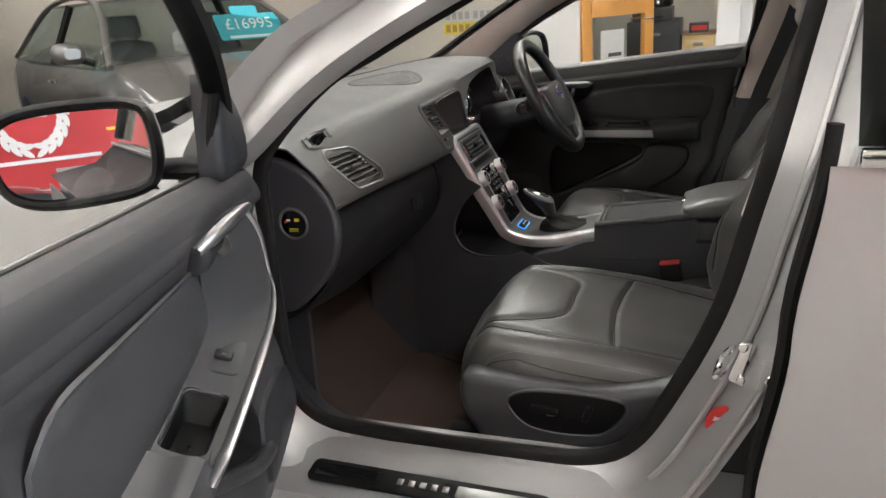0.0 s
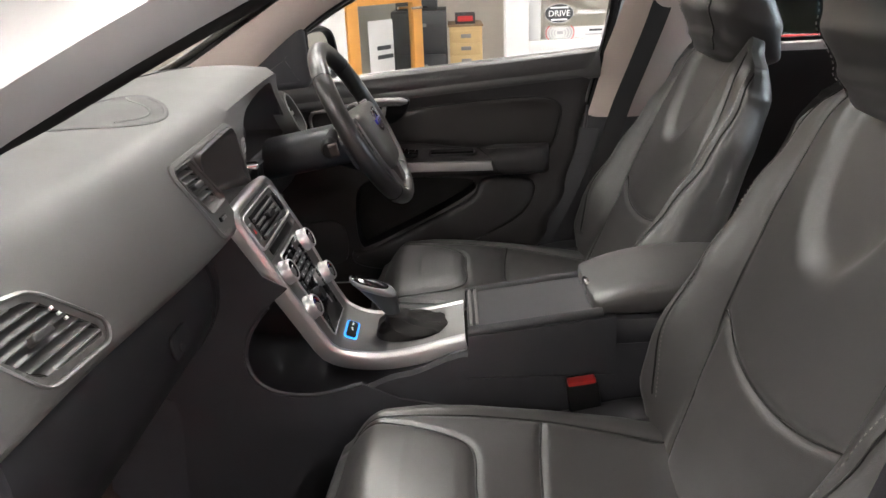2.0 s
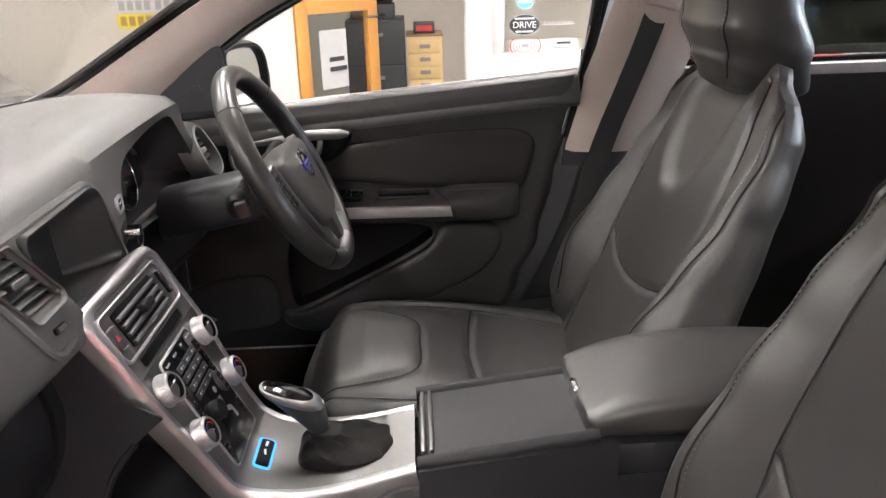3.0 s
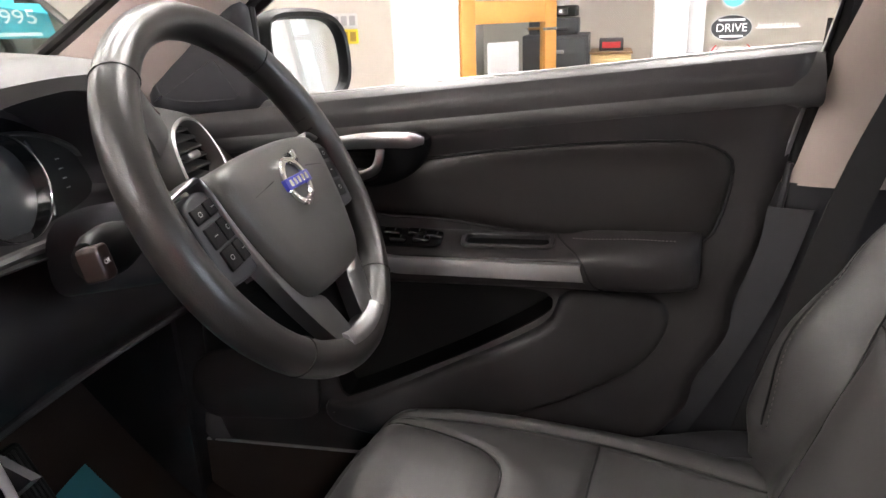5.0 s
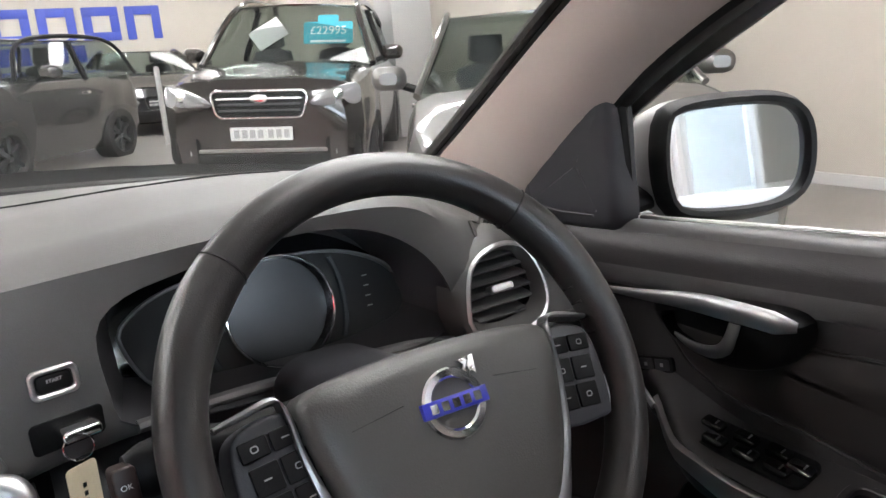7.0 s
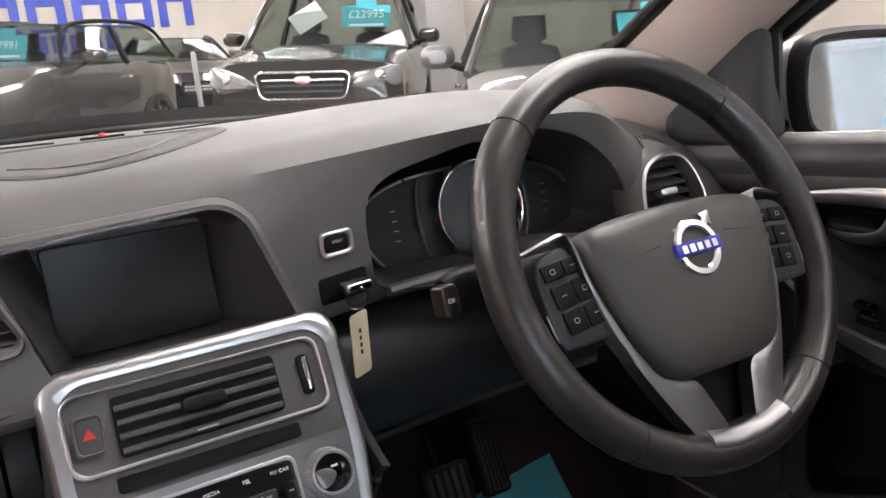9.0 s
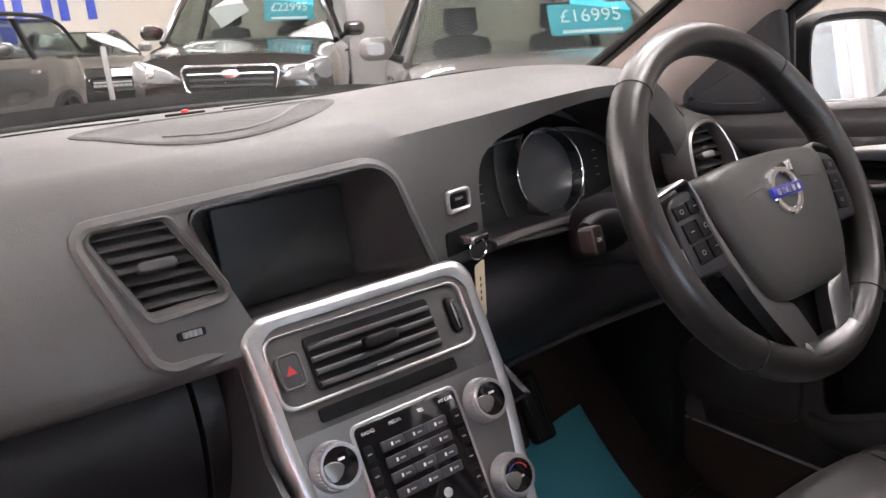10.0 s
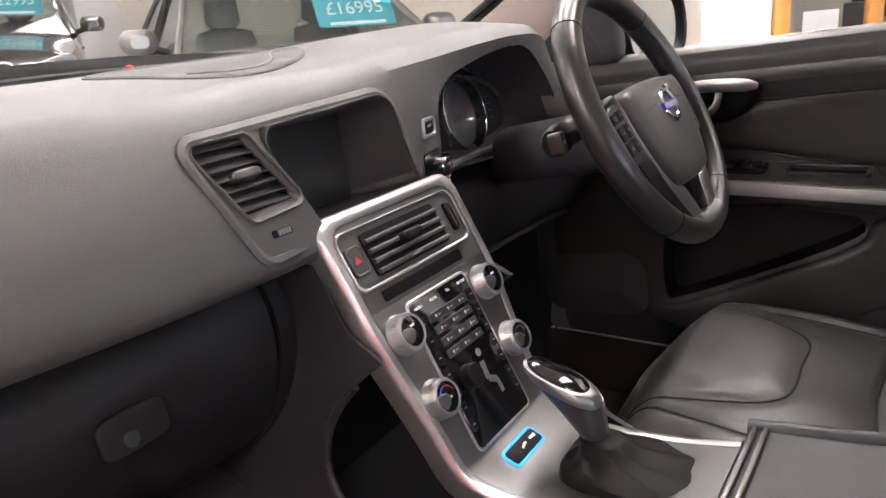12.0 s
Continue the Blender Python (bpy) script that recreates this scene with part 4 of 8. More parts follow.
    wp = add("window_switch_panel", put(plate(rounded(0.126, 0.040, 0.010), -0.008, 0.0022, 0.001), ms), BLACK, d, "black tray of window switches")
    for a, b in ((-0.045, 0.008), (-0.030, -0.010), (-0.008, 0.008), (0.004, -0.010), (0.026, 0.008), (0.036, -0.010), (0.052, 0.001)):
        q = add("window_switch", put(plate(rounded(0.024, 0.014, 0.004), 0.001, 0.0085, 0.003), ms @ pose(a, b, 0, 0, 6, 0)), GLOSS, wp)
        add("switch_mark", put(box(-0.0008, 0.0008, -0.0030, 0.0030, 0.0085, 0.0089), ms @ pose(a + 0.004, b, 0, 0, 6, 0)), ALU, q)
    mc = basis((0.681, -0.155, 0.8050), (0, -1, 0), (0.97, 0, 0.24))
    cut(shelf, flip(put(plate(rounded(0.112, 0.026, 0.009), -0.035, 0.02), mc)))
    cup = add("pull_cup", put(hoop(rounded(0.124, 0.036, 0.013), rounded(0.110, 0.024, 0.008), -0.004, 0.0032, 0.0012), mc), trim_ma)
    c0, c1 = rounded(0.113, 0.027, 0.009), rounded(0.100, 0.018, 0.006)
    add("cup_well", put(thick(loft([[(x, y, 0.0) for x, y in c0], [(x, y, -0.030) for x, y in c1], [(x * 0.1, y * 0.1, -0.030) for x, y in c1]], True, False), -0.001), mc), BLACK, cup)
    # open pocket coloured shade-black, the raised panel round it, and the speaker cover
    pk = blob([(-0.214, 0.716), (-0.196, 0.690), (-0.078, 0.628), (0.070, 0.560), (0.095, 0.562), (0.104, 0.62), (0.098, 0.70), (0.060, 0.733), (-0.05, 0.735), (-0.18, 0.730)], 60)
    cut(trim, flip(loft([[(0.60, y, z) for y, z in pk], [(0.745, y, z) for y, z in pk]])))
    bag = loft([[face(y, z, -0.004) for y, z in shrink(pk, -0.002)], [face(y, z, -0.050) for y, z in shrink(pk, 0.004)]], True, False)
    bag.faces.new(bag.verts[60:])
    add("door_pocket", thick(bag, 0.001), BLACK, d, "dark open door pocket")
    lo = [(-0.222, 0.722), (-0.199, 0.683), (-0.078, 0.621), (0.070, 0.551), (0.118, 0.548), (0.110, 0.505), (0.02, 0.485), (-0.08, 0.507), (-0.160, 0.544), (-0.25, 0.585), (-0.312, 0.618), (-0.349, 0.654), (-0.367, 0.693), (-0.355, 0.722), (-0.30, 0.733), (-0.25, 0.733)]
    lo = blob(lo, 80)
    add("pocket_panel", loft([[face(y, z, o) for y, z in shrink(lo, i)] for i, o in ((0.0, -0.002), (0.002, 0.006), (0.005, 0.010), (0.010, 0.012), (0.018, 0.0125))]), trim_ma, d, "raised panel below the pocket")
    so = blob([(0.325, 0.600), (0.20, 0.632), (0.140, 0.620), (0.128, 0.55), (0.150, 0.512), (0.24, 0.500), (0.325, 0.505)], 40)
    cen = np.mean(so, 0)
    add("speaker_cover", loft([[face(y, z, -0.002) for y, z in so], [face(y, z, 0.006) for y, z in shrink(so, 0.002)], [face(y, z, 0.008) for y, z in shrink(so, 0.008)], [face(*(cen + (np.array(p) - cen) * 0.1), 0.008) for p in so]]), trim_ma)
    add("door_edge_seal", tube([(0.716, y, z) for y, z in spline([(-0.499, 0.905), (-0.488, 0.82), (-0.462, 0.705), (-0.411, 0.561), (-0.340, 0.474)], 24)], 0.0042, 8), GREY, d, "grey sealing edge of the door")


def make_door(s, label, driver):
    # driver's inset and trim take darker copies, cabin shade put into colour
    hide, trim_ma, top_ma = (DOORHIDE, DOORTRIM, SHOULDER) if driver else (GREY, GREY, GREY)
    d = thing("door_2" if driver else "door_3", (s * 0.80, 0.405, 0.40), label, "car door", "front doors", "structure")

    def flip(bm):
        if s < 0:
            bmesh.ops.scale(bm, vec=(-1, 1, 1), verts=bm.verts)
        return bm

    def add(name, bm, ma, parent=d, lab="", sharp=38.0):
        return part(name, flip(bm), ma, parent, lab, sharp)

    def face(y, z, off=0.0):
        return V((0.76 - inward(z) - off, y, z))

    def panel(u, v):
        z = 0.40 + (belt_z(0) + 0.0 - 0.40) * v
        y0, y1 = 0.345 - 0.03 * (1 - v), rear_edge(z)
        y = y0 + (y1 - y0) * u
        z2 = 0.40 + (belt_z(y) - 0.40) * v
        e = min(u, 1 - u)
        soft = 0.02 * max(0, 1 - e / 0.03) ** 2
        p = face(y, z, 0)
        return V((p.x + soft, y, z2))

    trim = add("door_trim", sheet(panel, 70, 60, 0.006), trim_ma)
    # upper shoulder pad
    rows = []
    for t in np.linspace(0, 1, 30):
        y = 0.345 + (rear_edge(1.0) - 0.345) * t
        zb = belt_z(y)
        rows.append([(0.752, y, zb + 0.004), (0.742, y, zb + 0.008), (0.728, y, zb + 0.004), (0.712, y, zb - 0.010), (0.700, y, zb - 0.030), (0.696, y, zb - 0.046), (0.699, y, zb - 0.057), (0.712, y, zb - 0.064)])
    add("shoulder", thick(loft([spline(r, 18) for r in rows], False, False), 0.003), top_ma, d, "soft grey shoulder of the door")
    if driver:
        driver_trim(d, add, face, flip, trim, hide, trim_ma)
    else:
        passenger_trim(d, add, face, flip, hide, trim_ma)
    # sail panel, frame and glass
    sl = blob([(0.352, 0.972), (0.360, 1.015), (0.335, 1.060), (0.285, 1.100), (0.225, 1.130), (0.200, 1.128), (0.195, 1.05), (0.198, 0.976), (0.27, 0.968)], 40)

    def sail_ring(d, x):
        return [(x - 0.05 * max(0, z - 1.0), y, z) for y, z in shrink(sl, d)]

    mid = [(0.250 + (y - 0.250) * 0.05, 1.045 + (z - 1.045) * 0.05) for y, z in sl]
    sail = add("sail_panel", loft([sail_ring(0, 0.745), sail_ring(0.0, 0.722), sail_ring(0.004, 0.712), sail_ring(0.012, 0.708), sail_ring(0.030, 0.706), [(0.704, y, z) for y, z in mid]]), DARK, d, "black triangular mirror cover", 70.0)
    add("cover_crease", tube([(0.7075, y, z) for y, z in spline([(0.345, 1.02), (0.335, 0.995), (0.29, 0.987), (0.225, 0.990)], 14)], 0.0016, 6), DARK, sail)
    up = spline([(0.36, 0.985), (0.24, 1.09), (0.12, 1.168), (0.0, 1.226), (-0.15, 1.285), (-0.35, 1.33), (-0.50, 1.335), (-0.565, 1.30), (-0.56, 1.20), (-0.545, 1.05)], 60)
    add("window_frame", tube([(0.745 - lean(z) * (0.45 if driver else 1.0), y, z) for y, z in up], 0.012 if driver else 0.016, 8, flat=1.3, up=(1, 0, 0)), BLACK)
    add("mirror_post", tube([(0.742, 0.203, 0.98), (0.742 - lean(1.125) * (0.45 if driver else 1.0), 0.201, 1.125)], 0.009, 8), BLACK)
    g = add("window_glass", loft([[(0.748, y, belt_z(y) - 0.01), (0.748 - lean(zt) * (0.45 if driver else 1.0), y, zt)] for y, zt in [(q[0], q[1]) for q in up if -0.54 < q[0] < 0.21 and q[1] > 1.1]], False, False), GLASS)
    g.visible_shadow = False
    add("belt_strip", tube([(0.757, y, belt_z(y) + 0.006) for y in np.linspace(0.20, -0.53, 12)], 0.0035, 8), ALU)
    # outer skin and edges
    rows = []
    for z in np.linspace(0.27, 0.925, 20):
        x = 0.885 + 0.030 * math.sin(math.pi * (z - 0.2) / 0.95)
        rows.append([(x, y, z + (belt_z(y) - 0.99) * (z - 0.27) / 0.73) for y in np.linspace(0.45, rear_edge(z) - 0.03, 14)])
    add("outer_skin", thick(loft(rows, False, False), 0.003), PAINT, d, "silver outer door skin")
    add("shut_face", loft([[(0.755, rear_edge(z) - 0.002, z), (0.83, rear_edge(z) - 0.012, z), (0.885, rear_edge(z) - 0.028, z)] for z in np.linspace(0.32, 1.0, 16)], False, False), PAINT)
    add("top_closing", loft([[(0.752, y, belt_z(y) + 0.002), (0.80, y, belt_z(y) - 0.035), (0.90, y, belt_z(y) - 0.05)] for y in np.linspace(0.42, -0.54, 12)], False, False), BLACK)
    # mirror
    mm = basis((0.925, 0.200, 1.030), (1, -0.20, -0.05), (0.05, 0.10, 1))
    go = blob([(-0.083, 0.030), (-0.066, 0.056), (0.03, 0.062), (0.072, 0.045), (0.080, -0.005), (0.066, -0.045), (0.02, -0.060), (-0.062, -0.056), (-0.081, -0.030)], 48)
    go = [(x * 1.27, y) for x, y in go]
    big2 = shrink(go, -0.016)
    mh = add("mirror_housing", put(loft([[(x, y, 0.008) for x, y in shrink(go, -0.004)], [(x, y, 0.012) for x, y in shrink(go, -0.010)], [(x, y, 0.004) for x, y in big2], [(x, y, -0.030) for x, y in big2], [(x * 0.93, y * 0.92, -0.065) for x, y in big2], [(x * 0.75, y * 0.7, -0.092) for x, y in big2], [(x * 0.4, y * 0.35, -0.104) for x, y in big2], [(x * 0.02, y * 0.02, -0.106) for x, y in big2]], True, False), mm), PAINT, d, "silver wing mirror housing")
    add("mirror_rim", put(loft([[(x, y, -0.002) for x, y in shrink(go, 0.001)], [(x, y, 0.012) for x, y in shrink(go, -0.003)], [(x, y, 0.014) for x, y in shrink(go, -0.010)], [(x, y, 0.002) for x, y in shrink(go, -0.0175)], [(x, y, -0.012) for x, y in shrink(go, -0.0165)]], True, False), mm), BLACK, mh)
    add("mirror_glass", put(plate(go, -0.002, 0.001), mm @ (pose(0, 0, 0.001) if driver else pose(0, 0, 0.003, 2.3, -4.5, 0))), MIRROR, mh, "", 4.0)
    add("mirror_foot", loft([[V((0.752 + 0.11 * t, 0.262 + 0.01 * t + 0.035 * math.cos(a), 0.985 + 0.004 * t + 0.018 * math.sin(a) * (1 - 0.2 * t))) for a in (2 * math.pi * k / 16 for k in range(16))] for t in np.linspace(0, 1, 6)]), BLACK, mh)
    return d


driver_door = make_door(1, "closed driver's door with shade-darkened trim and silver grab strip", True)
passenger_door = make_door(-1, "open grey-trimmed passenger door with silver grab strip", False)
passenger_door.rotation_euler = (0, 0, radians(-69))
passenger_door.location.z += 0.033

# ---- dashboard ----
DX = [-0.70, -0.55, -0.22, 0.0, 0.16, 0.27, 0.37, 0.47, 0.56, 0.70]
DROWS = []


def dash_row(ys, zs):
    """One line of the dashboard from door to door: y and z at each x of DX, from the windscreen to the underside."""
    DROWS.extend((ys, zs))


dash_row([0.6, 0.7, 0.78, 0.79, 0.79, 0.78, 0.76, 0.73, 0.69, 0.6],
         [1.003, 1.023, 1.038, 1.040, 1.037, 1.031, 1.024, 1.013, 1.003, 0.985])
dash_row([0.52, 0.57, 0.6, 0.6, 0.6, 0.6, 0.58, 0.57, 0.56, 0.52],
         [1.012, 1.032, 1.046, 1.047, 1.049, 1.051, 1.050, 1.040, 1.021, 0.998])
dash_row([0.42, 0.43, 0.42, 0.42, 0.4, 0.38, 0.37, 0.38, 0.41, 0.42],
         [1.02, 1.042, 1.052, 1.056, 1.062, 1.07, 1.072, 1.06, 1.03, 1.0])
dash_row([0.345, 0.34, 0.315, 0.305, 0.300, 0.294, 0.290, 0.300, 0.325, 0.355],
         [1.011, 1.030, 1.043, 1.049, 1.058, 1.067, 1.070, 1.059, 1.013, 0.983])
dash_row([0.297, 0.287, 0.252, 0.242, 0.239, 0.232, 0.229, 0.239, 0.267, 0.307],
         [1.003, 1.018, 1.033, 1.040, 1.050, 1.059, 1.063, 1.053, 1.003, 0.967])
dash_row([0.28, 0.27, 0.235, 0.225, 0.222, 0.215, 0.212, 0.222, 0.25, 0.29],
         [0.989, 1.003, 1.018, 1.026, 1.036, 1.045, 1.049, 1.039, 0.988, 0.952])
dash_row([0.235, 0.225, 0.205, 0.2, 0.225, 0.235, 0.232, 0.235, 0.215, 0.24],
         [0.945, 0.95, 0.96, 0.965, 0.975, 0.985, 0.99, 0.98, 0.945, 0.915])
dash_row([0.215, 0.205, 0.185, 0.185, 0.225, 0.245, 0.245, 0.245, 0.205, 0.22],
         [0.91, 0.912, 0.915, 0.92, 0.925, 0.925, 0.925, 0.92, 0.905, 0.875])
dash_row([0.212, 0.206, 0.18, 0.18, 0.23, 0.25, 0.25, 0.25, 0.215, 0.22],
         [0.888, 0.886, 0.88, 0.885, 0.89, 0.885, 0.885, 0.88, 0.87, 0.845])
dash_row([0.25, 0.245, 0.225, 0.225, 0.26, 0.28, 0.28, 0.28, 0.25, 0.26],
         [0.878, 0.876, 0.872, 0.875, 0.88, 0.875, 0.875, 0.87, 0.862, 0.838])
dash_row([0.36, 0.36, 0.36, 0.36, 0.36, 0.36, 0.36, 0.36, 0.36, 0.36],
         [0.872, 0.872, 0.87, 0.87, 0.875, 0.87, 0.87, 0.866, 0.858, 0.834])


def glide(x, xs, vs):
    """Value at x on a smooth curve through keyed values."""
    x = min(max(x, xs[0]), xs[-1])
    i = min(max(j for j in range(len(xs)) if xs[j] <= x), len(xs) - 2)

    def slope(j):
        a, b = max(j - 1, 0), min(j + 1, len(xs) - 1)
        return (vs[b] - vs[a]) / (xs[b] - xs[a])

    h = xs[i + 1] - xs[i]
    t = (x - xs[i]) / h
    return (2 * t ** 3 - 3 * t * t + 1) * vs[i] + (t ** 3 - 2 * t * t + t) * h * slope(i) + (3 * t * t - 2 * t ** 3) * vs[i + 1] + (t ** 3 - t * t) * h * slope(i + 1)


@functools.lru_cache(None)
def dash_profile(x, n=44):
    keys = [(glide(x, DX, DROWS[2 * i]), glide(x, DX, DROWS[2 * i + 1])) for i in range(len(DROWS) // 2)]
    k = n * 2 // 5
    # the top, then a flat bevel, then the face
    return np.concatenate((spline(keys[:5], k), spline(keys[5:], n - k)))


@functools.lru_cache(None)
def dash_y(x, z):
    """How far back the dashboard's face lies at x and height z."""
    p = dash_profile(x, 160)
    best = None
    for a, b in zip(p, p[1:]):
        if max(a[0], b[0]) < 0.5 and min(a[1], b[1]) > 0.872 and (a[1] - z) * (b[1] - z) <= 0 and a[1] != b[1]:
            y = a[0] + (b[0] - a[0]) * (z - a[1]) / (b[1] - a[1])
            best = y if best is None else min(best, y)
    if best is None:
        best = min((q for q in p if q[0] < 0.5), key=lambda q: abs(q[1] - z) + (0.2 if q[1] < 0.874 else 0))[0]
    return float(best)


def dash_frame(x, z):
    """Place and turn on the dashboard's face: x across, y up the face, z out of it."""
    y = dash_y(x, z)
    ex = V((0.04, dash_y(x + 0.02, z) - dash_y(x - 0.02, z), 0))
    ey = V((0, dash_y(x, z + 0.012) - dash_y(x, z - 0.012), 0.024))
    return basis((x, y, z), ex, ey)


dash = thing("dashboard", (0, 0.35, 0.87), "dark grey soft-touch dashboard with round-cornered vents", "dashboard")
rows = []
for i in range(97):
    x = -0.70 + 1.40 * i / 96
    rows.append([(x, y, z) for y, z in dash_profile(x)])
top = part("dash_top", thick(loft(rows, False, False), 0.004), DASH, dash)


def prism(outline, y0, y1):
    """A solid of an (x, z) outline between two y."""
    return loft([[(x, y0, z) for x, z in outline], [(x, y1, z) for x, z in outline]])


def bucket(outline, y0, y1, back=0.88):
    """An open box lining a hole: its rim at y0, its floor at y1."""
    o = np.array(outline)
    c = o.mean(0)
    inner = [tuple(c + (p - c) * back) for p in o]
    bm = loft([[(x, y0, z) for x, z in outline], [(x, y1, z) for x, z in inner]], True, False)
    bm.faces.new([v for v in bm.verts if abs(v.co.y - y1) < 1e-6])
    return thick(bm, -0.0015)


def corners(quad, radii, n=6):
    """A polygon, anticlockwise, with each corner rounded by its own radius."""
    pts = []
    m = len(quad)
    for i in range(m):
        a, b, c = (V((*quad[j % m], 0)) for j in (i - 1, i, i + 1))
        u, w = (a - b).normalized(), (c - b).normalized()
        half_angle = u.angle(w) / 2
        mid = b + (u + w).normalized() * (radii[i] / math.sin(half_angle))
        p, q = b + u * (radii[i] / math.tan(half_angle)), b + w * (radii[i] / math.tan(half_angle))
        for k in range(n + 1):
            d = (p - mid).lerp(q - mid, k / n).normalized() * radii[i]
            pts.append((mid.x + d.x, mid.y + d.y))
    return pts


CLUSTER = blob([(0.184, 0.930), (0.182, 0.985), (0.205, 1.009), (0.250, 1.021), (0.310, 1.032), (0.380, 1.035), (0.440, 1.019), (0.487, 0.987), (0.511, 0.945), (0.512, 0.905), (0.44, 0.888), (0.35, 0.886), (0.24, 0.891), (0.192, 0.902)], 64)
SCREENHOLE = corners([(-0.098, 0.898), (0.099, 0.901), (0.056, 1.0115), (-0.132, 1.002)], (0.010, 0.012, 0.036, 0.010))
VENTC = corners([(-0.176, 0.931), (-0.111, 0.935), (-0.143, 1.000), (-0.207, 0.999)], (0.008, 0.008, 0.008, 0.008))
ROUNDVENT = blob([(-0.655, 0.955), (-0.640, 0.985), (-0.60, 0.992), (-0.555, 0.978), (-0.532, 0.940), (-0.535, 0.922), (-0.575, 0.912), (-0.625, 0.916), (-0.65, 0.93)], 40)
VENTR = [((-x - 0.5935) * 0.82 + 0.568, z - 0.014) for x, z in reversed(ROUNDVENT)]
VENTL = corners([(-0.612, 0.908), (-0.482, 0.902), (-0.546, 0.975), (-0.658, 0.987)], (0.030, 0.014, 0.034, 0.020), 9)
for o, y1 in ((CLUSTER, 0.40), (SCREENHOLE, 0.33), (VENTC, 0.26), (VENTL, 0.29), (VENTR, 0.29)):
    cut(top, prism(o, 0.10, y1))
part("instrument_cowl", bucket(CLUSTER, 0.232, 0.345, 0.86), GREY, dash, "black instrument cowl")
floor_o = corners([(-0.080, 0.893), (0.046, 0.893), (0.040, 0.992), (-0.100, 0.996)], (0.006, 0.006, 0.006, 0.006))
bm = loft([[(x, 0.207, z) for x, z in SCREENHOLE], [(x, 0.278, z) for x, z in floor_o]], True, False)
bm.faces.new([v for v in bm.verts if v.co.y > 0.27])
part("screen_recess", thick(bm, -0.0015), SHOULDER, dash, "dark recess round the display")


def on_face(outline, lift):
    return [(x, dash_y(x, z) - lift, z) for x, z in outline]


def face_hoop(outer, inner, lift, sink=0.004):
    """A trim ring that follows the dashboard's face."""
    mid = [((a[0] + b[0]) / 2, (a[1] + b[1]) / 2) for a, b in zip(outer, inner)]
    return loft([on_face(outer, -sink), on_face(outer, lift * 0.6), on_face(mid, lift), on_face(inner, lift * 0.6), on_face(inner, -sink)], True, False, True)


def air_vent(parent, outline, n, material_ring, name="air_vent", ring=0.008, tab=True, band=0.007, proud=None):
    """A vent: its ring, a sloping inner band, a well near-black for shade, straight slats and a thumb tab."""
    outer = shrink(outline, -ring)
    inner = shrink(outline, band)
    o = np.array(inner)
    c = o.mean(0)
    xs = np.linspace(o[:, 0].min(), o[:, 0].max(), 7)
    slope = np.polyfit(xs, [dash_y(x, c[1]) for x in xs], 1)
    up = (dash_y(c[0], c[1] + 0.02) - dash_y(c[0], c[1] - 0.02)) / 0.04

    def flat(x, z, d):
        """A place on the plane that lies d behind the vent's mouth."""
        return (x, slope[0] * x + slope[1] + up * (z - c[1]) + d, z)

    if proud is None:
        body = part(name, face_hoop(outer, outline, 0.004), material_ring, parent)
        mouth = on_face(outline, -0.001)
    else:
        mid = shrink(outline, -ring / 2)
        mouth = [flat(x, z, -proud + 0.001) for x, z in outline]
        body = part(name, loft([[flat(x, z, -proud + 0.003) for x, z in outer], [flat(x, z, -proud) for x, z in mid], mouth], True, False), material_ring, parent)
        part("vent_shroud", loft([[flat(x, z, 0.03) for x, z in shrink(outline, -ring - 0.012)], [flat(x, z, -proud * 0.3) for x, z in shrink(outline, -ring - 0.005)], [flat(x, z, -proud + 0.0025) for x, z in outer]], True, False), DASH, body)
    part("vent_band", loft([mouth, [flat(x, z, 0.006) for x, z in inner], [flat(x, z, 0.012) for x, z in inner]], True, False), DASH, body)
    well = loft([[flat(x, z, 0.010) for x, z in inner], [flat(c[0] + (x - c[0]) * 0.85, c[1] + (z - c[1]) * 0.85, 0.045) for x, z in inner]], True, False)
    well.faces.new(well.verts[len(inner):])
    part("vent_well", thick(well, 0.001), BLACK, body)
    z0, z1 = o[:, 1].min(), o[:, 1].max()
    th = 0.17 * (z1 - z0) / n
    for k in range(n):
        z = z0 + (z1 - z0) * (k + 0.5) / n
        hits = [a[0] + (b[0] - a[0]) * (z - a[1]) / (b[1] - a[1]) for a, b in zip(inner, inner[1:] + inner[:1]) if (a[1] - z) * (b[1] - z) < 0]
        x0, x1 = min(hits) + 0.0005, max(hits) - 0.0005
        sec = [(0.007, -th), (0.0055, 0.0), (0.007, th), (0.012, th + 0.0008), (0.026, th + 0.003), (0.026, 0.002), (0.012, -th + 0.0004)]
        part("slat", loft([[flat(x, z + h, d) for d, h in sec] for x in (x0, (x0 + x1) / 2, x1)]), SLAT, body)
    if tab:
        m = basis(flat(c[0], c[1], 0.006), (1, slope[0], 0), (0, up, 1))
        part("vent_tab", put(plate(rounded(0.030, 0.009, 0.004), -0.004, 0.008, 0.002), m), SILVER if proud else SLAT, body)
    return body


air_vent(dash, VENTL, 7, ALU, ring=0.0035)
air_vent(dash, VENTR, 6, SILVER, ring=0.0045, proud=0.010)
air_vent(dash, VENTC, 7, DASH, ring=0.003, band=0.003)

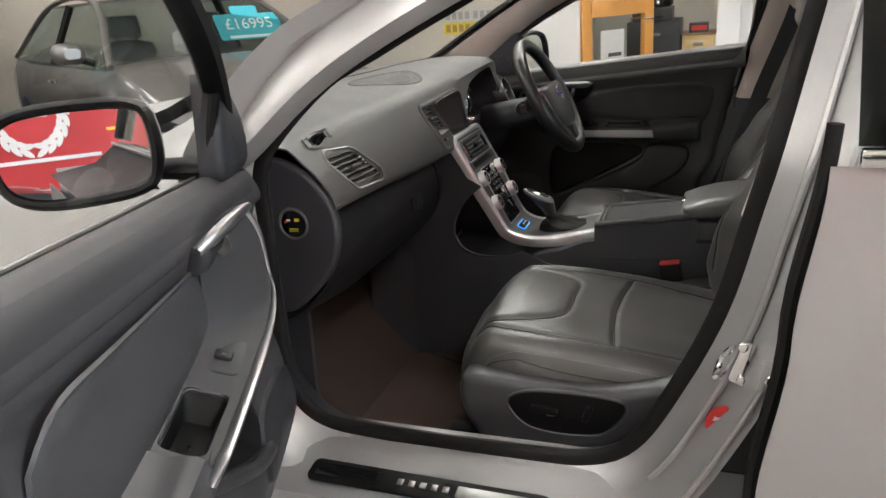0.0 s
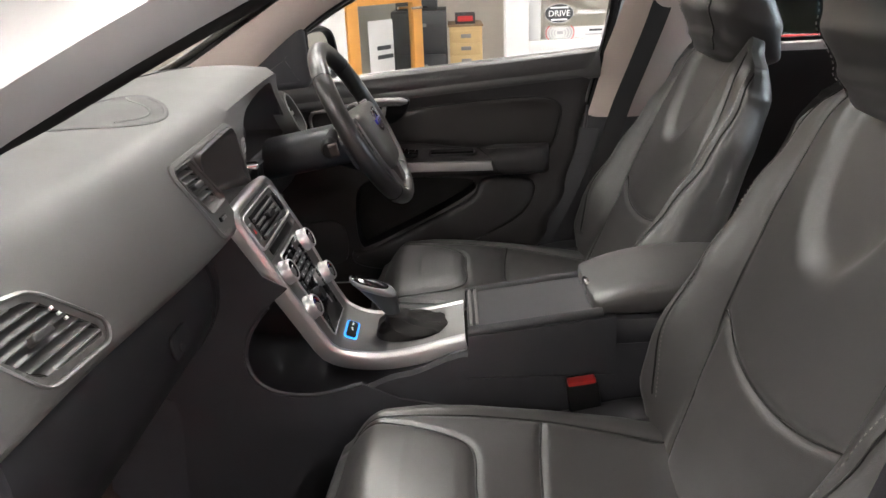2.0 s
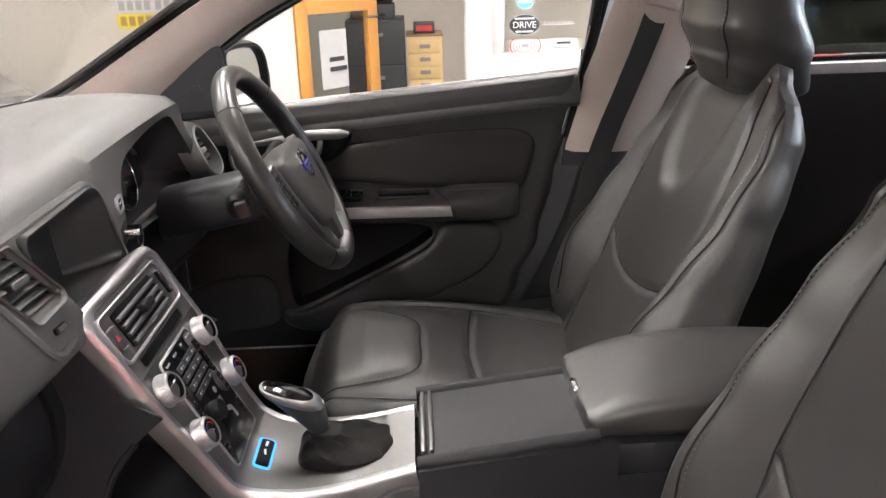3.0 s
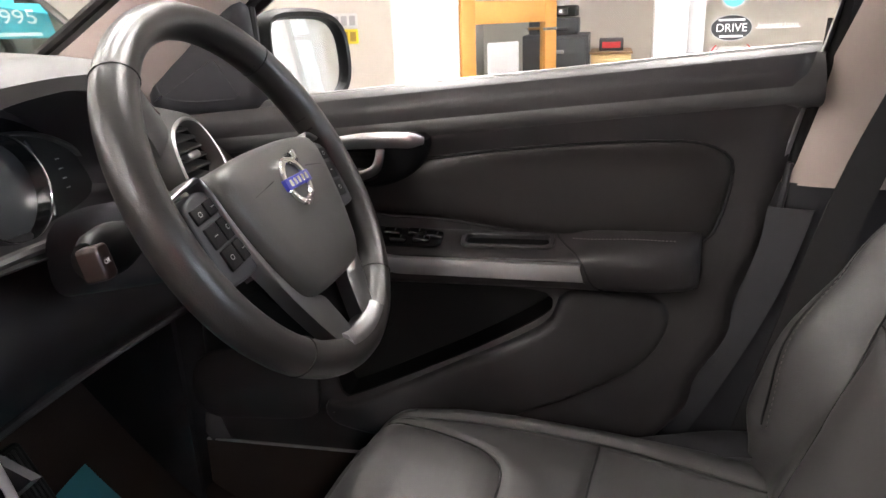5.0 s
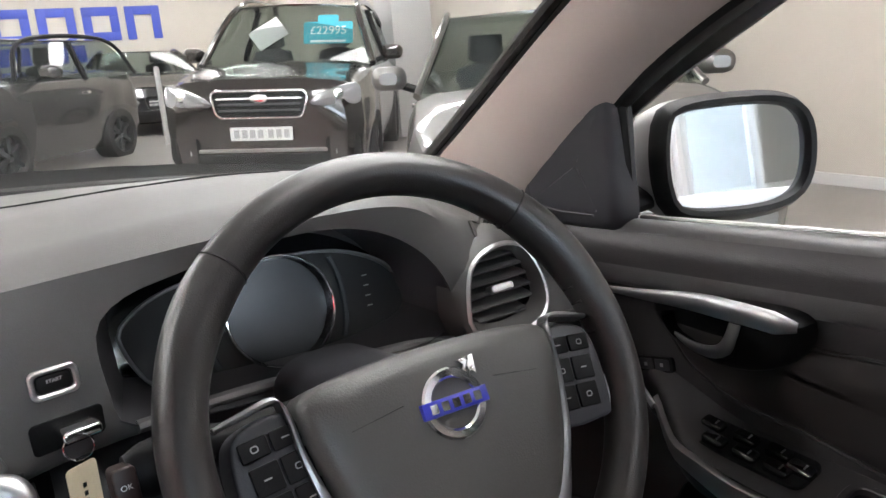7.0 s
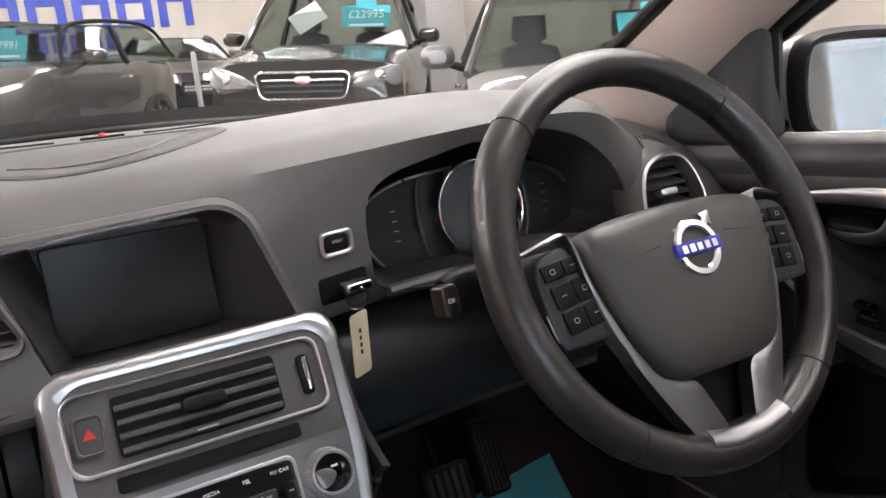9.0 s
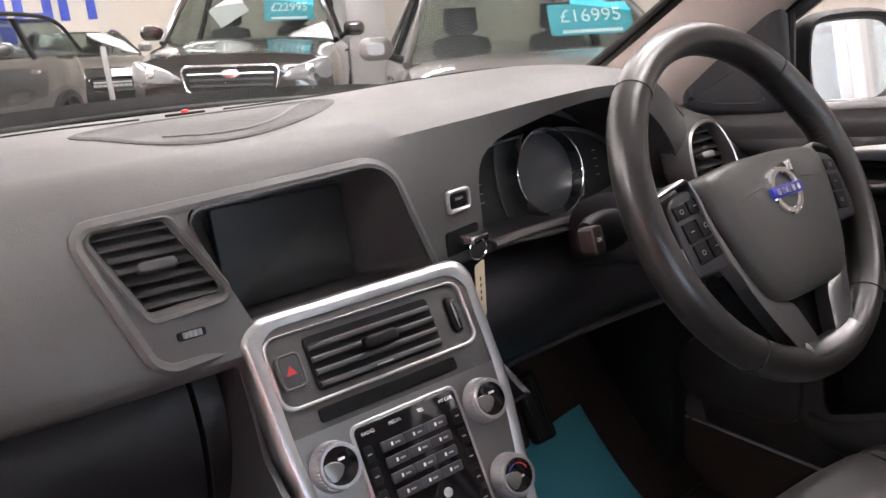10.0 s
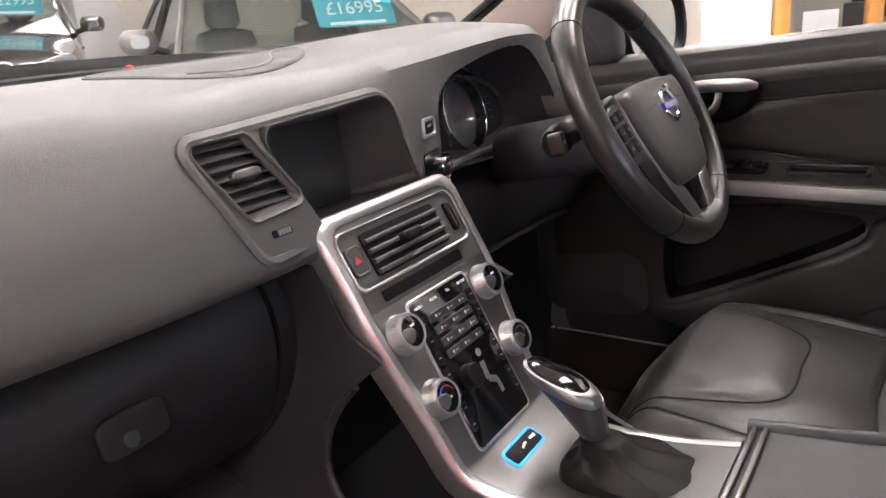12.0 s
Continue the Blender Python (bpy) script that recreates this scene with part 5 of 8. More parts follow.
# raised housing round the screen and the middle vent
HOUSE = corners([(-0.184, 0.889), (0.110, 0.890), (0.064, 1.019), (-0.222, 1.007)], (0.026, 0.014, 0.042, 0.018), 8)
HOUSE2 = [(x, z) for x, z in shrink(HOUSE, 0.009)]
part("screen_surround", face_hoop(HOUSE, HOUSE2, 0.005), DASH, dash)
part("display", put(plate(rounded(0.134, 0.094, 0.004), 0, 0.004, 0.001), basis((-0.026, 0.268, 0.942), (1, 0.04, 0), (0.0, 0.08, 1))), SCREEN, dash, "switched-off dark display")
chip = part("vent_wheel", put(plate(rounded(0.022, 0.007, 0.002), -0.002, 0.003, 0.001), dash_frame(-0.151, 0.915)), BLACK, dash)
for k in range(4):
    part("thumb_rib", put(box(-0.0018, 0.0018, -0.0025, 0.0025, 0.003, 0.0045, 0.0004), dash_frame(-0.151, 0.915) @ pose(-0.0055 + 0.0037 * k, 0, 0)), ALU, chip)

# start button and key
m = dash_frame(0.146, 0.957)
start = part("start_button", put(hoop(rounded(0.036, 0.024, 0.006), rounded(0.028, 0.016, 0.004), -0.004, 0.004, 0.0012), m), SILVER, dash, "silver-rimmed start button")
part("button_cap", put(plate(rounded(0.026, 0.014, 0.004), -0.004, 0.003, 0.0015), m), BLACK, start)
part("print", put(letters("START", 0.0040, 0.0001), m @ pose(0, 0.002, 0.0032)), WHITEINK, start)
m = dash_frame(0.149, 0.915)
slot = part("key_slot", put(plate(rounded(0.056, 0.026, 0.005), -0.004, 0.0015, 0.001), m), BLACK, dash)
part("key_fob", put(plate(rounded(0.030, 0.010, 0.004), 0.0, 0.022, 0.003), m @ pose(0.004, 0.002, 0)), CHROME, slot, "chrome-edged key in its slot")

# instruments
cl = part("instrument_panel", put(plate(shrink([(x - 0.36, z - 0.955) for x, z in CLUSTER], 0.016), 0, 0.004, 0.001), basis((0.36, 0.330, 0.950), (1, 0, 0), (0, 0.30, 1))), GLOSS, dash)
MC = basis((0.357, 0.318, 0.938), (1, 0, 0), (0, 0.25, 1))
circle = [(math.cos(a), math.sin(a)) for a in (2 * math.pi * i / 40 for i in range(40))]
part("dial_tube", put(loft([[(0.0545 * a, 0.0545 * b, 0.0) for a, b in circle], [(0.0545 * a, 0.0545 * b, 0.020) for a, b in circle]], True, False), MC), BLACK, cl)
part("dial_ring", put(hoop([(0.0572 * a, 0.0572 * b) for a, b in circle], [(0.0545 * a, 0.0545 * b) for a, b in circle], 0.0, 0.022, 0.0008), MC), CHROME, cl, "bright ring of the middle dial")
part("dial_face", put(disc(0.054, 0, 0.003, 40), MC), DIAL, cl)
wing = blob([(-0.152, 0.004), (-0.137, 0.029), (-0.098, 0.046), (-0.040, 0.053), (0.043, 0.054), (0.095, 0.043), (0.133, 0.020), (0.149, -0.016), (0.136, -0.053), (0.055, -0.060), (-0.040, -0.053), (-0.121, -0.049)][::-1], 72)
part("gauge_bezel", put(hoop(wing, shrink(wing, 0.0035), 0.0, 0.008, 0.0010), MC), RIMGREY, cl, "silver-edged gauge bezel")
part("gauge_glass_panel", put(plate(shrink(wing, 0.0035), -0.004, 0.0005), MC), SCREEN, cl)
for s in (-1, 1):
    part("gauge_slope", put(tube([(s * (0.062 + 0.012 * math.cos(a)), 0.046 * math.sin(a), 0.003) for a in np.linspace(-1.2, 1.2, 14)], 0.0035, 6, flat=0.5), MC), DIAL, cl)
    for k in range(4):
        part("gauge_mark", put(box(-0.0030, 0.0030, -0.0006, 0.0006, 0.001, 0.0016), MC @ pose(s * 0.103, -0.018 + 0.011 * k, 0)), GREYINK, cl)
part("cowl_ledge", sheet(lambda u, v: (0.205 + 0.300 * u, 0.246 + 0.062 * v, 0.891 - 0.006 * math.sin(math.pi * u) - 0.006 * v), 14, 4, 0.003), ALU, cl, "silver ledge under the gauges")

# grille on the top and the small alarm light
def on_top(x, y):
    p = dash_profile(x, 160)
    return V((x, y, float(p[np.argmin(np.abs(p[:, 0] - y) + (p[:, 1] < 0.98) * 1)][1])))


o = blob([(-0.165, 0.41), (-0.12, 0.45), (-0.07, 0.462), (-0.015, 0.455), (0.04, 0.43), (0.085, 0.405), (0.10, 0.37), (0.06, 0.325), (0.01, 0.295), (-0.04, 0.28), (-0.08, 0.285), (-0.115, 0.31), (-0.145, 0.36)], 60)
c = np.mean(o, 0)


def grille_ring(s, lift):
    return [on_top(*(c + (np.array(p) - c) * s)) + V((0, 0, lift)) for p in o]


gri = part("speaker_grille", loft([grille_ring(s, h) for s, h in ((1.0, -0.003), (1.0, 0.0008), (0.97, 0.0022), (0.93, 0.0022), (0.91, 0.0006), (0.6, 0.0008), (0.3, 0.0008), (0.03, 0.0008))]), MESHGREY, dash, "fine-holed speaker grille")
part("grille_fold", tube([on_top(x, y) + V((0, 0, 0.0012)) for x, y in spline([(-0.10, 0.335), (-0.064, 0.312), (-0.030, 0.310), (0.012, 0.330), (0.055, 0.375), (0.080, 0.388)], 24)], 0.0022, 6, flat=0.5), DASH, gri)
part("alarm_light", put(disc(0.005, 0, 0.006, 16, 0.002, 0.001), Matrix.Translation(on_top(0.004, 0.575))), REDPLASTIC, dash, "small red alarm light")
part("alarm_base", put(plate(rounded(0.05, 0.010, 0.004), 0, 0.003, 0.001), Matrix.Translation(on_top(0.004, 0.575))), BLACK, dash)
# slot under the windscreen, parted by the alarm light
SLOT = spline([(-0.55, 0.50), (-0.40, 0.56), (-0.17, 0.605), (-0.04, 0.588), (0.04, 0.570), (0.14, 0.522), (0.24, 0.480), (0.33, 0.430), (0.40, 0.380)], 60)
for side_pts in ([p for p in SLOT if p[0] < -0.036], [p for p in SLOT if p[0] > 0.044]):
    part("defrost_slot", tube([on_top(x, y) + V((0, 0, 0.0006)) for x, y in side_pts], 0.0030, 6, flat=0.5), BLACK, dash)
part("screen_frit", thick(loft([[(x, key(x, DX, DROWS[0]) + d, key(x, DX, DROWS[1]) + h) for d, h in ((-0.050, 0.004), (-0.004, 0.003), (0.004, 0.010), (0.016, 0.020), (0.030, 0.024))] for x in np.linspace(-0.60, 0.62, 40)], False, False), 0.002), FRIT, dash, "black band at the foot of the windscreen")
# small side demister
o = [(x, z) for x, z in blob([(-0.655, 0.998), (-0.625, 1.012), (-0.575, 1.016), (-0.56, 1.011), (-0.59, 0.998), (-0.63, 0.989)], 24)]


def on_brow(x, z):
    p = dash_profile(x, 200)
    up = [q for q in p if 0.22 < q[0] < 0.36 and q[1] > 0.95]
    q = min(up, key=lambda a: abs(a[1] - z))
    return V((x, q[0], q[1]))


for s in (-1, 1):
    pts = [on_brow(s * abs(x), z - (0.0 if s < 0 else 0.02)) for x, z in o]
    c = sum(pts, V()) / len(pts)
    n = V((0, -0.55, 0.83))
    cut(top, loft([[c + (p - c) * 0.64 + n * 0.02 for p in pts], [c + (p - c) * 0.64 - n * 0.03 for p in pts]]))
    r = [[p - n * 0.004 for p in pts], [p + n * 0.0025 for p in pts], [c + (p - c) * 0.90 + n * 0.0030 for p in pts], [c + (p - c) * 0.72 - n * 0.001 for p in pts], [c + (p - c) * 0.64 - n * 0.008 for p in pts]]
    v = part("side_demister", loft(r, True, False), DASH, dash)
    part("demister_well", loft([[c + (p - c) * 0.66 - n * 0.005 for p in pts], [c + (p - c) * 0.52 - n * 0.026 for p in pts], [c + (p - c) * 0.02 - n * 0.026 for p in pts]], True, False), BLACK, v)
    for q in (-0.25, 0.25):
        e = V((q * 0.055, 0, 0))
        part("vane", tube([c + e + V((0, 0.004, 0.006)) - n * 0.008, c + e - V((0, 0.004, 0.006)) - n * 0.008], 0.0009, 6), DARK, v)
for k in range(3):
    part("vent_mark", put(box(-0.0022, 0.0022, -0.0016, 0.0016, -0.003, -0.0005, 0.0003), dash_frame(-0.5405 + 0.0025 * k, 0.9560 - 0.0065 * k)), WHITEINK, dash)

# lower dashboard: glovebox and the end cap with the airbag switch
GP = [(0.355, 0.873), (0.245, 0.868), (0.222, 0.845), (0.213, 0.80), (0.225, 0.745), (0.262, 0.69), (0.33, 0.645), (0.42, 0.625)]
gl = spline(GP, 26)
glove = thing("glovebox", (-0.40, 0.35, 0.70), "closed dark plastic glovebox below the dashboard", "glovebox")
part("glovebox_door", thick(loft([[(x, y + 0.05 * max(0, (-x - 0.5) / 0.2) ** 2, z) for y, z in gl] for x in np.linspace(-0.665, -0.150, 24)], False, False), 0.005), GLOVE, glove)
lk = basis((-0.316, 0.207, 0.793), (1, 0, 0), (0, 0.15, 1))
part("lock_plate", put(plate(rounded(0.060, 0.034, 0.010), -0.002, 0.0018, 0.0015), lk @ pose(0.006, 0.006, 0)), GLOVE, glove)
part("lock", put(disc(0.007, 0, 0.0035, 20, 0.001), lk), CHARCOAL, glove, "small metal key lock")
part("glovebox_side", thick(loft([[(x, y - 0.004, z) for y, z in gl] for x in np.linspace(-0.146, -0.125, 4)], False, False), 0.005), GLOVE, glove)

cap = thing("dash_end_cap", (-0.695, 0.33, 0.85), "dark dashboard end cap with a round airbag switch", "trim panel")
capo = blob([(0.345, 0.985), (0.275, 0.965), (0.225, 0.915), (0.208, 0.86), (0.222, 0.79), (0.265, 0.73), (0.345, 0.675), (0.43, 0.72), (0.43, 0.93)], 48)
MCAP = basis((-0.690, 0, 0), (0, -1, 0), (0, 0, 1))
part("cover", put(plate([(-y, z) for y, z in capo], 0, 0.016, 0.010), MCAP), DARK, cap)
sw = part("airbag_switch", put(hoop([(0.032 * a, 0.032 * b) for a, b in circle], [(0.026 * a, 0.026 * b) for a, b in circle], 0.012, 0.019, 0.002), MCAP @ pose(-0.300, 0.862, 0)), GREY, cap)
part("switch_face", put(disc(0.026, 0.010, 0.0165, 32), MCAP @ pose(-0.300, 0.862, 0)), GLOSS, sw)
for k, (a, b, w, h, ma) in enumerate(((-0.010, 0.007, 0.008, 0.004, WHITEINK), (0.008, 0.008, 0.010, 0.006, YELLOWINK), (0.0, -0.010, 0.020, 0.003, YELLOWINK), (0.0, -0.014, 0.020, 0.002, YELLOWINK), (-0.016, 0.003, 0.006, 0.004, REDINK))):
    part("print_bar", put(box(-w / 2, w / 2, -h / 2, h / 2, 0.0165, 0.0169), MCAP @ pose(-0.300 + a, 0.862 + b, 0)), ma, sw)

# driver's knee panel and column shroud
knee = thing("knee_panel", (0.42, 0.30, 0.72), "dark lower dashboard panel under the steering column", "trim panel")
kp = spline([(0.36, 0.872), (0.262, 0.866), (0.235, 0.84), (0.235, 0.80), (0.26, 0.745), (0.31, 0.70), (0.40, 0.675)], 22)
part("panel", thick(loft([[(x, y + 0.02 * math.sin(math.pi * (x - 0.13) / 0.57), z) for y, z in kp] for x in np.linspace(0.128, 0.70, 24)], False, False), 0.005), GREY, knee)
part("panel_edge", tube([(x, 0.292 + 0.02 * math.sin(math.pi * (x - 0.13) / 0.57), 0.705) for x in np.linspace(0.135, 0.69, 12)], 0.006, 8), GREY, knee)
part("cluster_lip", tube([(x, dash_y(x, 0.893) - 0.003, 0.893 + 0.012 * (0.35 - x)) for x in np.linspace(0.20, 0.53, 16)], 0.006, 8), ALU, knee, "silver strip under the instruments")

# ---- centre stack ----
STK = spline([(0.182, 0.914), (0.128, 0.815), (0.064, 0.690), (0.038, 0.660), (-0.010, 0.648), (-0.080, 0.652), (-0.166, 0.670)], 200)
STL = np.r_[0, np.cumsum(np.linalg.norm(np.diff(STK, axis=0), axis=1))]
SLEN = float(STL[-1])


def stack_half(l):
    return key(l, [0, 0.10, 0.26, 0.34, SLEN], [0.119, 0.117, 0.099, 0.088, 0.076])


def stack_at(x, v, h):
    """A place on the curved stack: x across in shares of its half width, v down along it (negative), h out of it."""
    l = min(max(-v, 0.0), SLEN)
    y, z = np.interp(l, STL, STK[:, 0]), np.interp(l, STL, STK[:, 1])
    a, b = min(max(l - 0.004, 0), SLEN - 0.008), min(max(l + 0.004, 0.008), SLEN)
    ty, tz = np.interp(b, STL, STK[:, 0]) - np.interp(a, STL, STK[:, 0]), np.interp(b, STL, STK[:, 1]) - np.interp(a, STL, STK[:, 1])
    n = math.hypot(ty, tz)
    ty, tz = ty / n, tz / n
    over = -v - l
    return V((x, y + ty * over + tz * h, z + tz * over - ty * h))


def wrap(bm):
    """Lays a flat piece, drawn in metres with its top at 0, onto the stack."""
    for q in bm.verts:
        q.co = stack_at(*q.co)
    return bm


def edge_outline(inset, n=40):
    right = [(stack_half(l) - inset, -l) for l in np.linspace(SLEN, 0.022 + inset, n)]
    r = 0.022
    w = stack_half(0) - inset
    corner = [(w - r + r * math.cos(a), -(r + inset) + r * math.sin(a)) for a in np.linspace(0.15, math.pi / 2, 7)]
    half = right + corner
    return half + [(-x, v) for x, v in reversed(half)]


stack = thing("centre_stack", (0, 0.0, 0.60), "silver-framed floating centre stack with knobs and keypad", "console")
o0, o1, o2 = edge_outline(0.0), edge_outline(0.005), edge_outline(0.015)
rings = [[stack_at(x, v, -0.030 + 0.006 * min(1, -v / 0.3)) for x, v in edge_outline(0.004)]]
for o, h in ((o0, -0.026), (o0, -0.006), (edge_outline(0.0015), -0.001), (o1, 0.0025), (edge_outline(0.010), 0.0030), (edge_outline(0.0140), 0.0015), (o2, -0.006)):
    rings.append([stack_at(x, v, h) for x, v in o])
part("silver_frame", thick(loft(rings, False, False), 0.001), SILVER, stack, "satin silver frame")
part("back_shell", thick(loft([[stack_at(u * (stack_half(l) - 0.006), -l, -0.026 + 0.02 * abs(u) ** 4) for u in np.linspace(-1, 1, 9)] for l in np.linspace(0.004, SLEN - 0.002, 40)], False, False), 0.002), BLACK, stack)
LA = 0.104


def skin(l0, l1, h, inset, ma, name, n=30):
    return part(name, thick(loft([[stack_at(u * (stack_half(l) - inset), -l, h) for u in np.linspace(-1, 1, 13)] for l in np.linspace(l0, l1, n)], False, False), 0.002), ma, stack)


skin(0.012, LA, 0.0, 0.013, DASH, "upper_panel")
skin(LA, SLEN - 0.035, 0.0005, 0.013, ALU, "aluminium_panel", 50)
skin(SLEN - 0.035, SLEN, 0.001, 0.004, ALU, "end_plate", 8)

# vent in the stack
fo = rounded(0.200, 0.062, 0.012, 6, -0.004, -0.052)
vb = part("stack_vent", wrap(hoop(fo, [(x * 0.975 - 0.0001, y * 0.925 - 0.0032) for x, y in fo], -0.001, 0.0045, 0.0010)), SILVER, stack)
wo = rounded(0.126, 0.046, 0.004, 3, -0.006, -0.052)
# flat near-black plate in place of the shaded depth behind the slats
part("vent_well", wrap(plate(wo, 0.0, 0.0022)), BLACK, vb)
for k in range(4):
    v = -0.0385 - 0.0106 * k
    bm = loft([[(x, v + a, h) for a, h in ((-0.0022, 0.002), (-0.0026, 0.0045), (-0.0014, 0.0064), (0.0010, 0.0066), (0.0026, 0.0050), (0.0026, 0.002))] for x in np.linspace(-0.067, 0.055, 8)])
    part("slat", wrap(bm), SLAT, vb)
part("vent_tab", wrap(plate(rounded(0.034, 0.012, 0.005, 5, -0.004, -0.051), 0.003, 0.014, 0.003)), BLACK, vb)
hz = part("hazard_button", wrap(hoop(rounded(0.022, 0.030, 0.005, 4, -0.087, -0.052), rounded(0.017, 0.025, 0.004, 4, -0.087, -0.052), 0.0, 0.0045, 0.001)), DASH, stack)
part("button_cap", wrap(plate(rounded(0.017, 0.025, 0.004, 4, -0.087, -0.052), 0.0, 0.0035, 0.001)), GREY, hz)
tri_o = [(-0.0935, -0.056), (-0.0805, -0.056), (-0.087, -0.0455)]
part("triangle", wrap(plate([(x * 0.75 - 0.02175, v * 0.75 - 0.0128) for x, v in tri_o], 0.0035, 0.0039)), REDINK, hz)
tw = part("vent_thumbwheel", wrap(plate(rounded(0.010, 0.034, 0.004, 4, 0.080, -0.052), 0.0, 0.004, 0.0015)), BLACK, stack)
part("thumb_rib", wrap(plate(rounded(0.004, 0.028, 0.002, 4, 0.081, -0.052), 0.004, 0.0055, 0.0005)), CHROME, tw)
part("vent_print", wrap(box(-0.014, 0.002, -0.0716, -0.0702, 0.0067, 0.0069)), GREYINK, stack)
sl = part("disc_slot", wrap(plate(rounded(0.140, 0.012, 0.003, 3, -0.006, -0.0935), 0.0, 0.0022, 0.0005)), BLACK, stack)

# knobs
for x, v in ((-0.079, -0.134), (0.076, -0.134), (-0.076, -0.205), (0.076, -0.205)):
    o = stack_at(x, v, 0.001)
    mk = basis(o, (1, 0, 0), stack_at(x, v + 0.01, 0.001) - o)
    kn = part("climate_knob", put(lathe([(0.0205, 0), (0.0205, 0.003), (0.0190, 0.005), (0.0183, 0.0145), (0.0172, 0.0165), (0.0152, 0.0165), (0.0150, 0.0125)], 36), mk), SILVER, stack, "knurled silver rotary knob")
    part("knurled_ring", put(join(*[put(box(-0.0007, 0.0007, -0.0012, 0.0006, 0.006, 0.0140), pose(0, 0, 0, 0, 0, 10 * k) @ pose(0, 0.0186, 0)) for k in range(36)]), mk), SILVER, kn)
    part("knob_face", put(disc(0.0150, 0.014, 0.0160, 32, 0.0006), mk), GLOSS, kn)
    part("knob_pointer", put(plate(blob([(-0.0145, 0.004), (-0.004, 0.0045), (0.002, 0.0), (0.0, -0.005), (-0.005, -0.009), (-0.011, -0.009)], 20), 0.0158, 0.0172, 0.0004), mk), ALU, kn)
    part("knob_print", put(box(-0.001, 0.005, -0.001, 0.001, 0.0160, 0.0163), mk @ pose(0, 0.005 if v > -0.15 else -0.002, 0)), WHITEINK, kn)
    if v < -0.15:
        arc = [(0.0105 * math.cos(a), 0.0105 * math.sin(a), 0.0163) for a in np.linspace(0.3, 1.5, 8)]
        part("warm_mark", put(tube(arc, 0.0006, 5), mk), REDINK, kn)
        part("cool_mark", put(tube([(-x, y, z) for x, y, z in arc], 0.0006, 5), mk), BLUEINK, kn)

# keypad with the display of the air flow
kb = part("keypad", wrap(plate(rounded(0.104, 0.160, 0.006, 4, -0.002, -0.193), 0.0, 0.003, 0.001)), GLOSS, stack, "gloss black keypad with a climate display")
part("keypad_rim", wrap(hoop(rounded(0.110, 0.166, 0.008, 4, -0.002, -0.193), rounded(0.104, 0.160, 0.006, 4, -0.002, -0.193), 0.0, 0.0025, 0.0008)), SILVER, kb)
for r in range(4):
    for c in range(3):
        q = part("key", wrap(plate(rounded(0.0222, 0.0088, 0.0012, 3, -0.024 + 0.0225 * c, -0.136 - 0.0135 * r), 0.003, 0.0052, 0.0008)), DARK, kb)
        part("key_print", wrap(box(-0.0265 + 0.0225 * c, -0.0245 + 0.0225 * c, -0.1375 - 0.0135 * r, -0.1345 - 0.0135 * r, 0.0052, 0.0054)), WHITEINK, q)
        part("key_print", wrap(box(-0.0225 + 0.0225 * c, -0.0175 + 0.0225 * c, -0.1370 - 0.0135 * r, -0.1355 - 0.0135 * r, 0.0052, 0.0054)), GREYINK, q)
for k, word in enumerate(("RADIO", "MEDIA", "TEL", "MY CAR")):
    part("key_print", wrap(put(letters(word, 0.0042, 0.0001), pose(-0.042 + 0.0268 * k, -0.120, 0.0031))), WHITEINK, kb)
for s in (-1, 1):
    for r in range(7):
        part("side_key", wrap(plate(rounded(0.009, 0.014, 0.002, 3, -0.002 + s * 0.0455, -0.137 - 0.0185 * r), 0.003, 0.0046, 0.0008)), BLACK, kb)
        part("key_print", wrap(box(-0.002 + s * 0.0455 - 0.002, -0.002 + s * 0.0455 + 0.002, -0.1377 - 0.0185 * r, -0.1363 - 0.0185 * r, 0.0046, 0.0048)), GREYINK, kb)
o = stack_at(-0.022, -0.207, 0.002)
mk = basis(o, (1, 0, 0), stack_at(-0.022, -0.197, 0.002) - o)
part("volume_knob", put(lathe([(0.013, 0), (0.013, 0.012), (0.0115, 0.014), (0.001, 0.014)], 28), mk), BLACK, kb)
# seated pictogram of the air flow, as plain rounded strokes
for a, b, r in (((0.008, -0.203), (0.006, -0.222), 0.0045), ((0.006, -0.222), (0.018, -0.228), 0.0042), ((0.018, -0.228), (0.019, -0.243), 0.0035)):
    part("air_flow_key", wrap(put(tube([(*a, 0.0038), (*b, 0.0038)], r, 10, flat=0.35), pose(0, 0, 0))), SILVER, kb)
part("air_flow_key", wrap(put(disc(0.0045, 0.003, 0.0048, 16, 0.001), pose(0.010, -0.193, 0))), SILVER, kb)

hy = part("drive_mode_buttons", wrap(put(plate(rounded(0.056, 0.018, 0.004), 0.0, 0.0035, 0.001), pose(-0.008, -0.302, 0))), BLACK, stack, "three black buttons with a blue light rim")
part("light_rim", wrap(put(hoop(rounded(0.062, 0.024, 0.006), rounded(0.056, 0.018, 0.004), 0.0, 0.0025, 0.0008), pose(-0.008, -0.302, 0))), BLUEGLOW, hy)
for k in range(3):
    part("button_print", wrap(box(-0.0315 + 0.018 * k, -0.0205 + 0.018 * k, -0.3045, -0.2995, 0.0035, 0.0037)), WHITEINK, hy)

